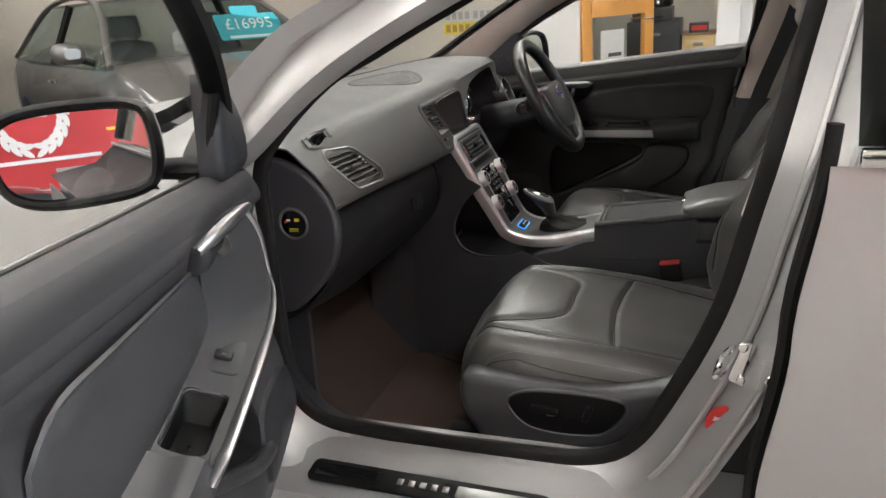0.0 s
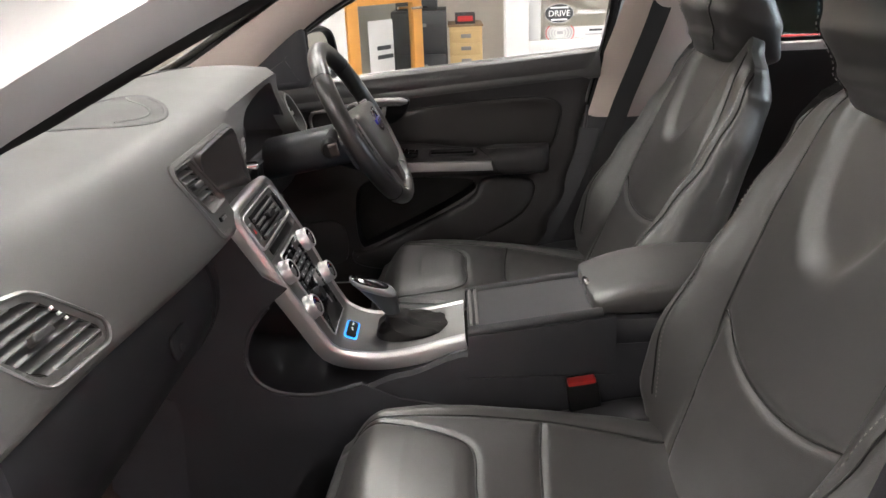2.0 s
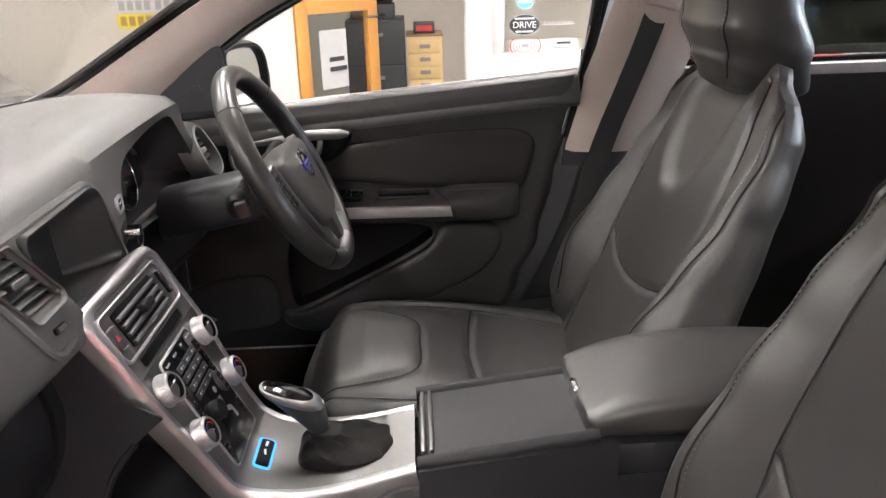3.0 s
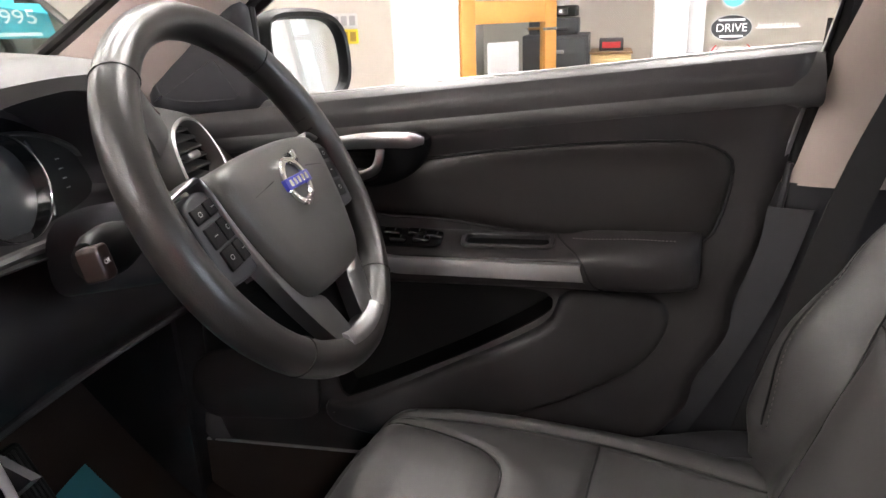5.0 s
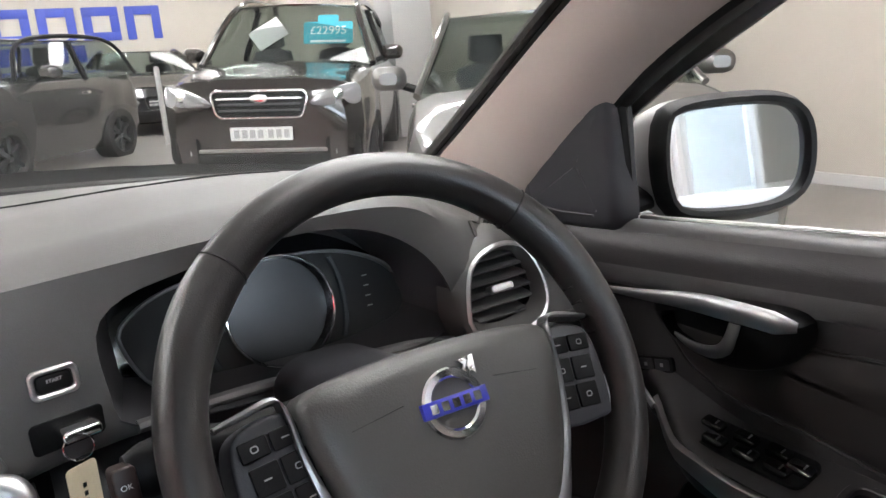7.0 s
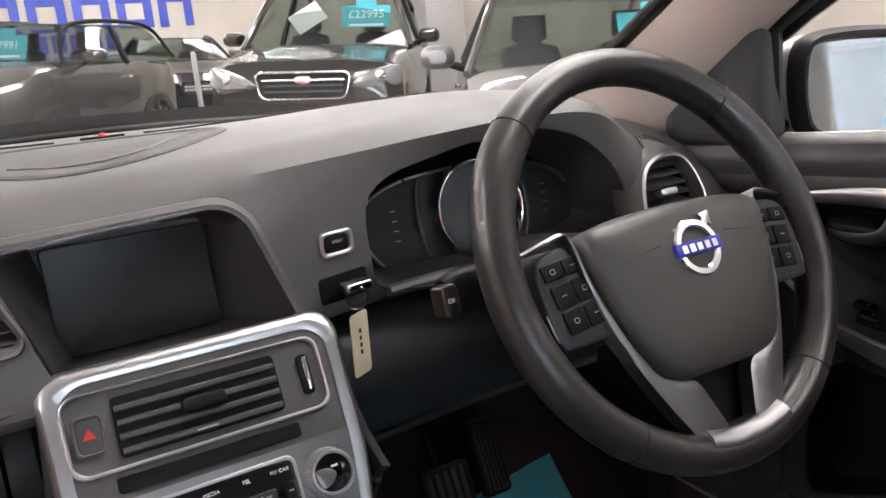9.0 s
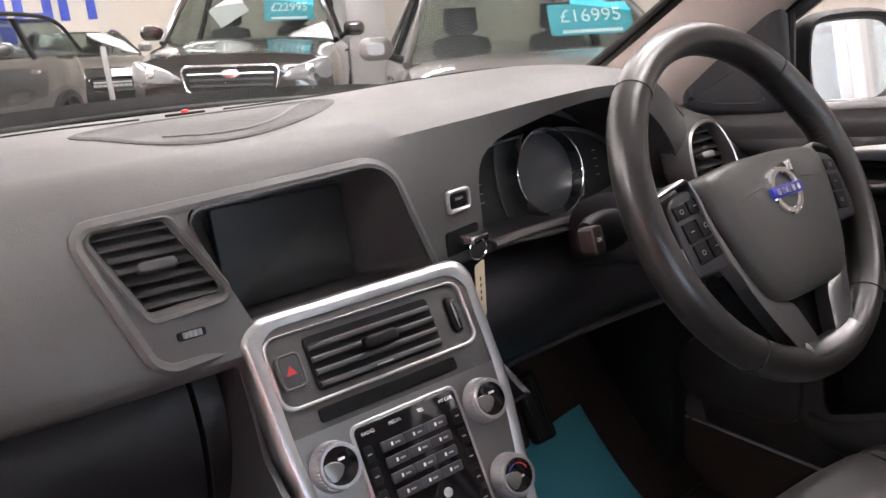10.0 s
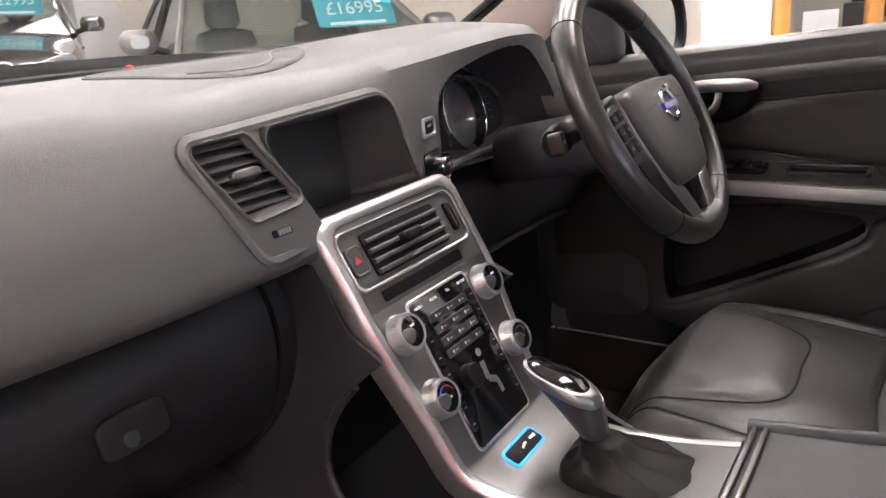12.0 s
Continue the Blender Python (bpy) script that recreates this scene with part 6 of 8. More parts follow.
# gear lever
gear = thing("gear_lever", (0.012, -0.03, 0.65), "leather-booted automatic gear lever with a silver edge", "gear lever")
rings = []
for k, (w, d, cy, z) in enumerate(((0.048, 0.068, -0.079, 0.646), (0.047, 0.066, -0.079, 0.660), (0.042, 0.057, -0.076, 0.665), (0.034, 0.044, -0.069, 0.666), (0.026, 0.032, -0.060, 0.670), (0.0200, 0.0245, -0.053, 0.676), (0.0190, 0.0225, -0.050, 0.681), (0.0160, 0.0190, -0.048, 0.683))):
    f = 0.085 * math.sin(math.pi * min(1, k / 5.5))
    rings.append([(0.003 + 0.004 * min(1, k / 4) + w * math.copysign(abs(math.cos(a)) ** 0.7, math.cos(a)) * (1 + f * math.sin(6 * a + 1.3 * k)), cy + d * math.copysign(abs(math.sin(a)) ** 0.7, math.sin(a)) * (1 + 0.7 * f * math.cos(5 * a + k)), z + 0.0025 * math.sin(7 * a + k) * min(1, k / 3) * (k < 6)) for a in (2 * math.pi * i / 48 for i in range(48))])
part("boot", loft(rings), BOOT, gear, "gathered dark leather boot")
side, ax, fwd = V((1, 0, 0)), V((0, -0.30, 0.954)), V((0, 0.954, 0.30))


def knob_ring(t, w, d, off):
    """A ring of the knob: t from the neck to its top."""
    p = V((0.011, -0.049, 0.664)).lerp(V((0.004, -0.014, 0.734)), t) + fwd * off
    e = fwd.lerp(V((0, 0.85, 0.53)), max(0.0, 1 - t)).normalized()
    return [p + side * w * math.copysign(abs(math.cos(a)) ** 0.8, math.cos(a)) + e * d * math.copysign(abs(math.sin(a)) ** 0.8, math.sin(a)) for a in (2 * math.pi * i / 32 for i in range(32))]


part("knob_stem", loft([knob_ring(-0.05, 0.0140, 0.017, 0), knob_ring(0.2, 0.0150, 0.020, 0.001), knob_ring(0.5, 0.0175, 0.027, 0.003), knob_ring(0.75, 0.0200, 0.034, 0.0045), knob_ring(0.92, 0.0212, 0.0385, 0.005)]), CHARCOAL, gear)
part("knob_edge", loft([knob_ring(0.88, 0.0205, 0.0370, 0.005), knob_ring(0.92, 0.0222, 0.0395, 0.005), knob_ring(1.00, 0.0226, 0.0400, 0.005), knob_ring(1.08, 0.0200, 0.037, 0.005), knob_ring(1.085, 0.0178, 0.034, 0.005)]), SPOKE, gear, "satin silver edge")
spine = []
for t, d in ((-0.02, 0.0175), (0.2, 0.0200), (0.5, 0.0275), (0.75, 0.0350), (0.96, 0.0395)):
    r = knob_ring(t, 0.0165 + 0.005 * t, d, 0.003)
    spine.append([r[k] for k in range(24, 31)])
part("silver_spine", thick(loft(spine, False, False), 0.0025), SPOKE, gear, "satin silver spine of the lever")
part("knob_top", loft([knob_ring(1.06, 0.0176, 0.0335, 0.005), knob_ring(1.12, 0.0165, 0.032, 0.005), knob_ring(1.17, 0.011, 0.024, 0.005), knob_ring(1.18, 0.003, 0.004, 0.005)]), GLOSS, gear, "gloss black top with white letters")
for k, ch in enumerate("PRND"):
    p = V((0.004, -0.014, 0.734)) + fwd * (0.024 - 0.009 * k) + ax * 0.0088
    part("gear_print", put(letters(ch, 0.007, 0.0001), basis(p, side, fwd)), WHITEINK, gear)

# ---- centre tunnel ----
tun = thing("centre_console", (0, -0.25, 0.36), "dark plastic centre console between the front seats", "console")


def tunnel_top(y):
    return key(y, [-0.80, -0.17, -0.06, 0.02, 0.12, 0.22, 0.42], [0.668, 0.652, 0.622, 0.598, 0.575, 0.585, 0.66])


def tunnel_half(y):
    return key(y, [-0.80, -0.17, 0.0, 0.20, 0.42], [0.105, 0.100, 0.112, 0.140, 0.16])


rings = []
for y in np.linspace(0.42, -0.80, 60):
    h, zt = tunnel_half(y), tunnel_top(y)
    lip = 0.012
    rings.append([(-h - 0.03, y, 0.33), (-h - 0.012, y, 0.45), (-h, y, zt - 0.03), (-h + 0.004, y, zt - 0.006), (-h + 0.012, y, zt), (-h + 0.03, y, zt - 0.004), (0, y, zt - 0.006),
                  (h - 0.03, y, zt - 0.004), (h - 0.012, y, zt), (h - 0.004, y, zt - 0.006), (h, y, zt - 0.03), (h + 0.012, y, 0.45), (h + 0.03, y, 0.33)])
part("tunnel", loft(rings), DARK, tun)
CU = [tuple(p) for p in spline([(0.105, 0.790), (0.140, 0.760), (0.166, 0.728), (0.180, 0.694), (0.179, 0.660), (0.160, 0.630), (0.120, 0.614), (0.065, 0.612), (0.0, 0.628)], 40)]
CH = [(0.186, 0.878), (0.142, 0.810)] + CU + [(-0.06, 0.60), (-0.16, 0.58), (-0.16, 0.36), (0.42, 0.36), (0.42, 0.878)]
for s in (-1, 1):
    # cheek from the tunnel up to the dashboard, beside the open cubby
    bm = loft([[(s * (0.118 + 0.10 * (0.878 - z)), y, z) for y, z in CH], [(s * (0.112 + 0.10 * (0.878 - z)), y + 0.004, z) for y, z in CH]])
    part("side_cheek", bm, DARK, tun)
    lip = CU[5:]
    part("cubby_lip", tube([(s * (0.116 + 0.10 * (0.878 - z)), y, z) for y, z in lip], 0.0042, 10), DARK, tun)
part("cubby_back", thick(loft([[(x, 0.26 - 0.03 * t, 0.55 + 0.34 * t) for x in np.linspace(-0.13, 0.13, 5)] for t in np.linspace(0, 1, 5)], False, False), 0.004), BLACK, tun)

cover = part("roller_cover", loft([[(-0.072 + 0.004 * t, -0.172 - 0.215 * t, 0.686 + 0.026 * t), (0.072, -0.172 - 0.215 * t, 0.686 + 0.026 * t), (0.072, -0.172 - 0.215 * t, 0.650), (-0.072 + 0.004 * t, -0.172 - 0.215 * t, 0.650)] for t in np.linspace(0, 1, 12)]), GREY, tun, "ribbed grey sliding cup-holder cover")
for s in (-1, 1):
    part("cover_rail", tube([(s * 0.080, -0.170 - 0.22 * t, 0.682 + 0.028 * t) for t in np.linspace(0, 1, 8)], 0.010, 10), DARK, tun)
    part("console_side", loft([[(s * 0.095, -0.17 - 0.24 * t, 0.60), (s * 0.104, -0.17 - 0.24 * t, 0.61), (s * 0.094, -0.17 - 0.24 * t, 0.680 + 0.028 * t), (s * 0.080, -0.17 - 0.24 * t, 0.682 + 0.028 * t)] for t in np.linspace(0, 1, 8)]), DARK, tun)
for k in (0, 1):
    part("bright_bar", box(-0.070, 0.070, -0.1795 - 0.010 * k, -0.1745 - 0.010 * k, 0.684, 0.693 + 0.001 * k, 0.0015), ALU, tun)
arm = thing("armrest", (0.01, -0.55, 0.66), "black leather centre armrest box with a chrome catch", "armrest")


def arm_ring(t):
    w = 0.098 - 0.010 * (1 - t) ** 4
    y = -0.385 - 0.335 * t
    zt = 0.755 + 0.012 * math.sin(math.pi * t) - 0.02 * (1 - t) ** 6
    zb = 0.700
    return [(0.008 + w * math.copysign(abs(math.cos(a)) ** 0.35, math.cos(a)), y, (zt + zb) / 2 + (zt - zb) / 2 * math.copysign(abs(math.sin(a)) ** 0.5, math.sin(a))) for a in (2 * math.pi * i / 40 for i in range(40))]


def pinch(ring, s):
    c = np.mean([tuple(p) for p in ring], 0)
    return [tuple(c + (np.array(p) - c) * np.array((s, 1, s))) for p in ring]


rr = [arm_ring(t) for t in np.linspace(0, 1, 16)]
rr = [[(x, y + 0.010, z) for x, y, z in pinch(rr[0], 0.75)], [(x, y + 0.007, z) for x, y, z in pinch(rr[0], 0.92)]] + rr
part("armrest_lid", loft(rr), LEATHER, arm)
part("armrest_box", box(-0.088, 0.104, -0.715, -0.395, 0.640, 0.702, 0.012), DARK, arm)
part("catch", box(-0.015, 0.020, -0.383, -0.372, 0.712, 0.734, 0.003), CHROME, arm, "chrome catch")

# ---- steering wheel ----
wheel = thing("steering_wheel", (0.37, 0.03, 0.945), "black leather steering wheel with silver spokes", "steering wheel")
TILT = 28.0
MW = Matrix.Translation((0.37, 0.028, 0.945)) @ pose(0, 0, 0, 90 - TILT, 0, 0)  # x across, y up the wheel, z to the driver
RR = 0.170


def rim_ring(a, out=1.0):
    """Section of the rim at the angle a, thicker at ten and two."""
    bulge = 1.0 + 0.12 * math.exp(-((a - radians(35)) / 0.25) ** 2) + 0.12 * math.exp(-((a - radians(145)) / 0.25) ** 2)
    c = V((RR * math.cos(a), RR * math.sin(a), 0))
    d = V((math.cos(a), math.sin(a), 0))
    return [c + d * 0.0165 * out * bulge * math.cos(w) + V((0, 0, 0.0185 * out * math.sin(w))) for w in (2 * math.pi * k / 20 for k in range(20))]


part("rim", put(loft([rim_ring(2 * math.pi * i / 120) for i in range(120)], True, False, True), MW), RIMHIDE, wheel)
for a in (46, 134, 232, 308):
    part("rim_seam", put(tube(rim_ring(radians(a), 1.012), 0.0008, 5, True), MW), SEAM, wheel)
for s in (-1, 1):
    # stitches inside the upper rim
    for k in range(10):
        a = radians(90 - s * (42 + 5.0 * k))
        c = V((math.cos(a), math.sin(a), 0))
        part("rim_stitch", put(tube([c * (RR - 0.0158) + V((0, 0, 0.006)), c * (RR - 0.0160) + V((0, 0, -0.006))], 0.0012, 5), MW), SEAM, wheel)
half_pad = [(0.0, 0.0355), (0.045, 0.0345), (0.080, 0.031), (0.095, 0.0265), (0.1015, 0.017), (0.0985, -0.010), (0.087, -0.050), (0.0735, -0.080), (0.063, -0.096), (0.050, -0.1035), (0.026, -0.106)]
pad = blob(half_pad[::-1] + [(-x, y) for x, y in half_pad[1:]], 96)
pad = pad if sum(a[0] * b[1] - b[0] * a[1] for a, b in zip(pad, pad[1:] + pad[:1])) > 0 else pad[::-1]
PADH = ((1.0, -0.020), (1.0, 0.010), (0.988, 0.0160), (0.96, 0.0205), (0.90, 0.0240), (0.75, 0.0265), (0.5, 0.0280), (0.25, 0.0288), (0.02, 0.029))
part("airbag_pad", put(loft([[(x * q, -0.032 + (y + 0.032) * q, h) for x, y in pad] for q, h in PADH]), MW), PADHIDE, wheel, "dark grey padded hub")


def pad_h(x, y):
    """Height of the hub pad over the rim's plane."""
    q = max(abs(x) / (0.10 - 0.35 * max(0, -y - 0.02)), abs((y + 0.032) / 0.07))
    return float(np.interp(min(q, 1), [r[0] for r in PADH[::-1][:-1]], [r[1] for r in PADH[::-1][:-1]]))


for s in (-1, 1):
    part("pad_seam", put(tube([(s * x, 0.001 - 0.14 * (x - 0.035), pad_h(x, -0.004) - 0.0004) for x in np.linspace(0.036, 0.074, 8)], 0.0006, 5), MW), SEAM, wheel)
    # switch pod: a leaning square of six keys beside the hub
    quad = [(0.106, 0.020), (0.139, 0.016), (0.147, -0.008), (0.143, -0.050), (0.132, -0.056), (0.093, -0.051), (0.098, -0.015)]
    quad = [(s * x, y) for x, y in quad]
    bt = part("button_pod", put(plate(blob(quad if s < 0 else quad[::-1], 48), -0.030, 0.008, 0.003), MW), DARK, wheel, "dark switch pod on the spoke")
    for r in range(3):
        for c in range(2):
            bx, by = 0.1105 + 0.0205 * c - 0.0035 * r, 0.0075 - 0.0205 * r - 0.002 * c
            h = 0.013 if r == 0 else 0.0185
            mb0 = MW @ pose(s * bx, by - (0.0 if r else 0.001), 0, 0, 0, s * -6)
            q = part("button", put(plate(rounded(0.0190, h, 0.0016), 0.004, 0.0098, 0.0009), mb0), BLACK, bt)
            part("button_print", put(hoop(rounded(0.0052, 0.0044, 0.0016, 3), rounded(0.0036, 0.0028, 0.0010, 3), 0.0097, 0.0100, 0.0001) if (r + c) % 2 else box(-0.0026, 0.0026, -0.0005, 0.0005, 0.0097, 0.0100), mb0), GREYINK, q)
    part("pod_edge", put(tube(spline([(s * 0.1465, -0.026, 0.006), (s * 0.1435, -0.046, 0.006), (s * 0.134, -0.0535, 0.006), (s * 0.112, -0.0525, 0.006)], 16), 0.0009, 6), MW), SILVER, bt)
    # silver band: thin round the hub, broad where it runs down to the rim
    inn = spline([(0.150, 0.021), (0.128, 0.0250), (0.109, 0.0275), (0.1035, 0.017), (0.1005, -0.010), (0.089, -0.051), (0.0755, -0.081), (0.062, -0.0985), (0.034, -0.1085), (0.024, -0.128), (0.0135, -0.158)], 60)
    out = spline([(0.151, 0.0245), (0.129, 0.0300), (0.112, 0.0320), (0.1075, 0.018), (0.1050, -0.012), (0.0975, -0.050), (0.0890, -0.072), (0.0800, -0.094), (0.0660, -0.122), (0.0540, -0.143), (0.0450, -0.162)], 60)
    lift = np.interp(np.linspace(0, 1, 60), [0, 0.1, 0.25, 0.6, 1], [0.004, 0.010, 0.0125, 0.0115, 0.010])
    rows = []
    for a, b, h in zip(inn, out, lift):
        a, b = np.array(a), np.array(b)
        sec = [(0.0, -0.016), (0.0, -0.0012), (0.10, 0.0), (0.5, 0.0009), (0.90, 0.0), (1.0, -0.0012), (1.0, -0.016)]
        rows.append([(s * (a + (b - a) * e)[0], (a + (b - a) * e)[1], h + z) for e, z in sec])
    part("spoke_trim", put(loft(rows), MW), SPOKE, wheel, "satin silver spoke")
part("spoke_back", put(plate(blob([(0.080, -0.060), (0.060, -0.110), (0.040, -0.150), (-0.040, -0.150), (-0.060, -0.110), (-0.080, -0.060)][::-1], 30), -0.034, -0.010), MW), BLACK, wheel)
part("lower_spoke", put(loft([[V((RR - 0.006) / RR * V((RR * math.cos(a), RR * math.sin(a), 0))) + (V(p) - V((RR * math.cos(a), RR * math.sin(a), 0))) * 0.88 + V((0, 0, 0.002)) for p in rim_ring(a)] for a in np.linspace(radians(-106), radians(-74), 16)]), MW), SPOKE, wheel, "satin silver rim insert")
logo = part("badge", put(hoop([(0.0245 * a, 0.0245 * b) for a, b in circle], [(0.0170 * a, 0.0170 * b) for a, b in circle], 0.024, 0.0315, 0.0015), MW @ pose(0, -0.008, 0)), CHROME, wheel, "chrome ring badge with a blue bar")
part("badge_bar", put(box(-0.0255, 0.0255, -0.0055, 0.0055, 0.024, 0.0325, 0.0006), MW @ pose(0, -0.008, 0)), BLUEINK, logo)
for k in range(5):
    part("badge_stroke", put(box(-0.0028, 0.0028, -0.0032, 0.0032, 0.0325, 0.0329), MW @ pose(-0.017 + 0.0085 * k, -0.008, 0)), CHROME, logo)
part("badge_arrow", put(plate([(0.0120, 0.0190), (0.0170, 0.0150), (0.0190, 0.0175), (0.0225, 0.0145), (0.0235, 0.0280), (0.0110, 0.0265), (0.0142, 0.0225)], 0.024, 0.0315, 0.0004), MW @ pose(0, -0.008, 0)), CHROME, logo)
col = part("column_shroud", loft([[V((0.37, 0.045 + 0.19 * t, 0.912 - 0.035 * t)) + V((0.052 * math.copysign(abs(math.cos(a)) ** 0.7, math.cos(a)), 0, 0.042 * math.copysign(abs(math.sin(a)) ** 0.7, math.sin(a)))) for a in (2 * math.pi * k / 28 for k in range(28))] for t in np.linspace(0, 1, 8)]), DARK, wheel)
for s in (-1, 1):
    stl = part("stalk", tube(spline([(0.37 + s * 0.055, 0.085, 0.935), (0.37 + s * 0.13, 0.080, 0.935), (0.37 + s * 0.20, 0.072, 0.937)], 14), [0.011] * 8 + [0.013, 0.015, 0.016, 0.016, 0.015, 0.011], 14, flat=1.25), BLACK, wheel, "black column stalk")
    if s < 0:
        mo = basis((0.168, 0.058, 0.938), (1, 0.1, 0), (0, 0.25, 1))
        part("stalk_button", put(plate(rounded(0.015, 0.025, 0.004), -0.012, 0.004, 0.002), mo), material("brown_black_button", (0.020, 0.010, 0.008), 0.35), stl)
        part("stalk_print", put(letters("OK", 0.005, 0.0001), mo @ pose(0, 0, 0.0042)), WHITEINK, stl)
# key ring and tag hanging from the key
tag = thing("key_tag", (0.150, 0.19, 0.93), "cream card key tag hanging from a wire ring", "key tag")
kx = dash_frame(0.149, 0.915).translation
part("ring", tube([(kx.x + 0.004 + 0.011 * math.cos(a), kx.y - 0.020, kx.z - 0.008 + 0.011 * math.sin(a)) for a in (2 * math.pi * k / 20 for k in range(20))], 0.0008, 6, True), CHROME, tag)
part("card", put(plate(rounded(0.026, 0.062, 0.004), -0.0005, 0.0005), basis((kx.x + 0.002, kx.y - 0.022, kx.z - 0.052), (1, 0.55, 0), (0.03, 0, 1))), CARD, tag)
part("tag_print", put(join(*[box(-0.0015, 0.0015, 0.004 + 0.007 * k, 0.008 + 0.007 * k, 0.0006, 0.0009) for k in range(-2, 2)]), basis((kx.x + 0.002, kx.y - 0.022, kx.z - 0.052), (1, 0.55, 0), (0.03, 0, 1))), BLACK, tag)

# ---- front seats ----
def groove(px, pv, lines, depth=0.006, width=0.0045):
    """Depth of the seams at points (px, pv) of a cover."""
    out = np.zeros_like(px)
    for ln in lines:
        d = np.full_like(px, 9.0)
        for (ax, av), (bx, bv) in zip(ln, ln[1:]):
            vx, vv = bx - ax, bv - av
            L = vx * vx + vv * vv + 1e-12
            t = np.clip(((px - ax) * vx + (pv - av) * vv) / L, 0, 1)
            d = np.minimum(d, np.hypot(px - ax - t * vx, pv - av - t * vv))
        out = np.maximum(out, depth * np.exp(-(d / width) ** 2))
    return out


CL, CW = 0.54, 0.245
CSEAMS = [[tuple(p) for p in spline([(-0.156, 0.008), (-0.148, 0.060), (-0.128, 0.125), (-0.104, 0.168), (-0.070, 0.187), (0.0, 0.190), (0.070, 0.187), (0.104, 0.168), (0.128, 0.125), (0.148, 0.060), (0.156, 0.008)], 60)]]
CSEAMS += [[tuple(p) for p in spline([(g * 0.168, 0.012), (g * 0.178, 0.12), (g * 0.180, 0.30), (g * 0.160, 0.52)], 24)] for g in (-1, 1)]
CSEAMS += [[(-0.176, 0.288), (-0.09, 0.281), (0.0, 0.279), (0.09, 0.281), (0.176, 0.288)]]
CSEAMS += [[tuple(p) for p in spline([(g * 0.228, 0.03), (g * 0.238, 0.2), (g * 0.236, 0.45)], 18)] for g in (-1, 1)]


def cushion_w(v):
    return CW * (0.90 + 0.10 * min(1, v * 5)) * (1 - 0.10 * max(0, v - 0.75) * 1.6)


def cushion_z(x, s, v):
    """Height of the cushion's upper side; s is the share of the section's rise."""
    q = np.abs(x) / CW
    nose = 1 - max(0.0, 1 - v / 0.10) ** 2.2 * 0.55
    crown = 0.024 * np.exp(-((q - 0.86) / 0.16) ** 2) * (0.35 + 0.65 * min(1, v * 3)) - 0.014 * np.exp(-(q / 0.5) ** 2) * min(1, max(0, (v - 0.3) * 4))
    r = np.hypot(x / 0.135, (v * CL - 0.090) / 0.095)
    crown = crown + 0.003 * np.exp(-np.maximum(0, r - 0.75) ** 2 / 0.03)
    crown = crown + 0.015 * np.maximum(0, 1 - (x / 0.175) ** 2) * min(1, v * 6) * max(0, 1 - max(0, v - 0.35) * 3)
    slope = 0.030 * (1 - v) ** 1.2 - 0.030 * max(0, v - 0.55)
    return (0.108 * nose) * np.abs(s) ** 0.42 + (crown + slope) * np.abs(s) ** 0.6


def cushion_at(x, y):
    """The point of the cushion's upper side at x and y behind its front edge."""
    v = y / CL
    w = cushion_w(v)
    c = min(1.0, abs(x) / w) ** (1 / 0.55)
    return V((x, -y + 0.012 * (1 - abs(x) / 0.25), float(cushion_z(np.array(x), math.sqrt(max(0.0, 1 - c * c)), v))))


def cushion_mesh():
    """Seat cushion: x across from its middle, y back from its front edge, z from the frame."""
    nu, nv = 240, 170
    rings = []
    for j in range(nv + 1):
        v = j / nv
        y = CL * v
        a = np.linspace(0, 2 * math.pi, nu, endpoint=False)
        c, s = np.cos(a), np.sin(a)
        x = cushion_w(v) * np.sign(c) * np.abs(c) ** 0.55
        top = s > 0
        z = np.where(top, cushion_z(x, s, v), -0.060 * np.abs(s) ** 0.5)
        z = z - np.where(top, groove(x, np.full_like(x, y), CSEAMS, 0.005, 0.007), 0)
        rings.append([(float(p), -y + 0.012 * (1 - abs(p) / 0.25), float(r)) for p, r in zip(x, z)])
    first = rings[0]
    cx = np.mean(first, 0)
    pre = [[tuple(cx + (np.array(p) - cx) * k + np.array((0, dy, 0))) for p in first] for k, dy in ((0.3, 0.022), (0.75, 0.020), (0.93, 0.012))]
    return loft(pre + rings)


BH = 0.60
BSEAMS = [[tuple(p) for p in spline([(g * 0.128, 0.0), (g * 0.152, 0.10), (g * 0.171, 0.20), (g * 0.174, 0.28), (g * 0.170, 0.38), (g * 0.160, 0.46), (g * 0.142, 0.53), (g * 0.120, 0.58)], 36)] for g in (-1, 1)]
BSEAMS += [[tuple(p) for p in spline([(g * 0.205, 0.06), (g * 0.224, 0.17), (g * 0.234, 0.27), (g * 0.236, 0.37), (g * 0.222, 0.46), (g * 0.192, 0.54), (g * 0.165, 0.575)], 36)] for g in (-1, 1)]
BSEAMS += [[tuple(p) for p in spline([(-0.172, 0.232), (-0.09, 0.205), (0.0, 0.196), (0.09, 0.205), (0.172, 0.232)], 20)]]


def back_shape(v):
    """Half width and half depth of the backrest at the share v of its height."""
    return key(v, [0, 0.17, 0.33, 0.50, 0.67, 0.83, 0.93, 1.0], [0.235, 0.272, 0.276, 0.266, 0.250, 0.225, 0.190, 0.140]), key(v, [0, 0.3, 0.8, 1.0], [0.085, 0.095, 0.085, 0.050])


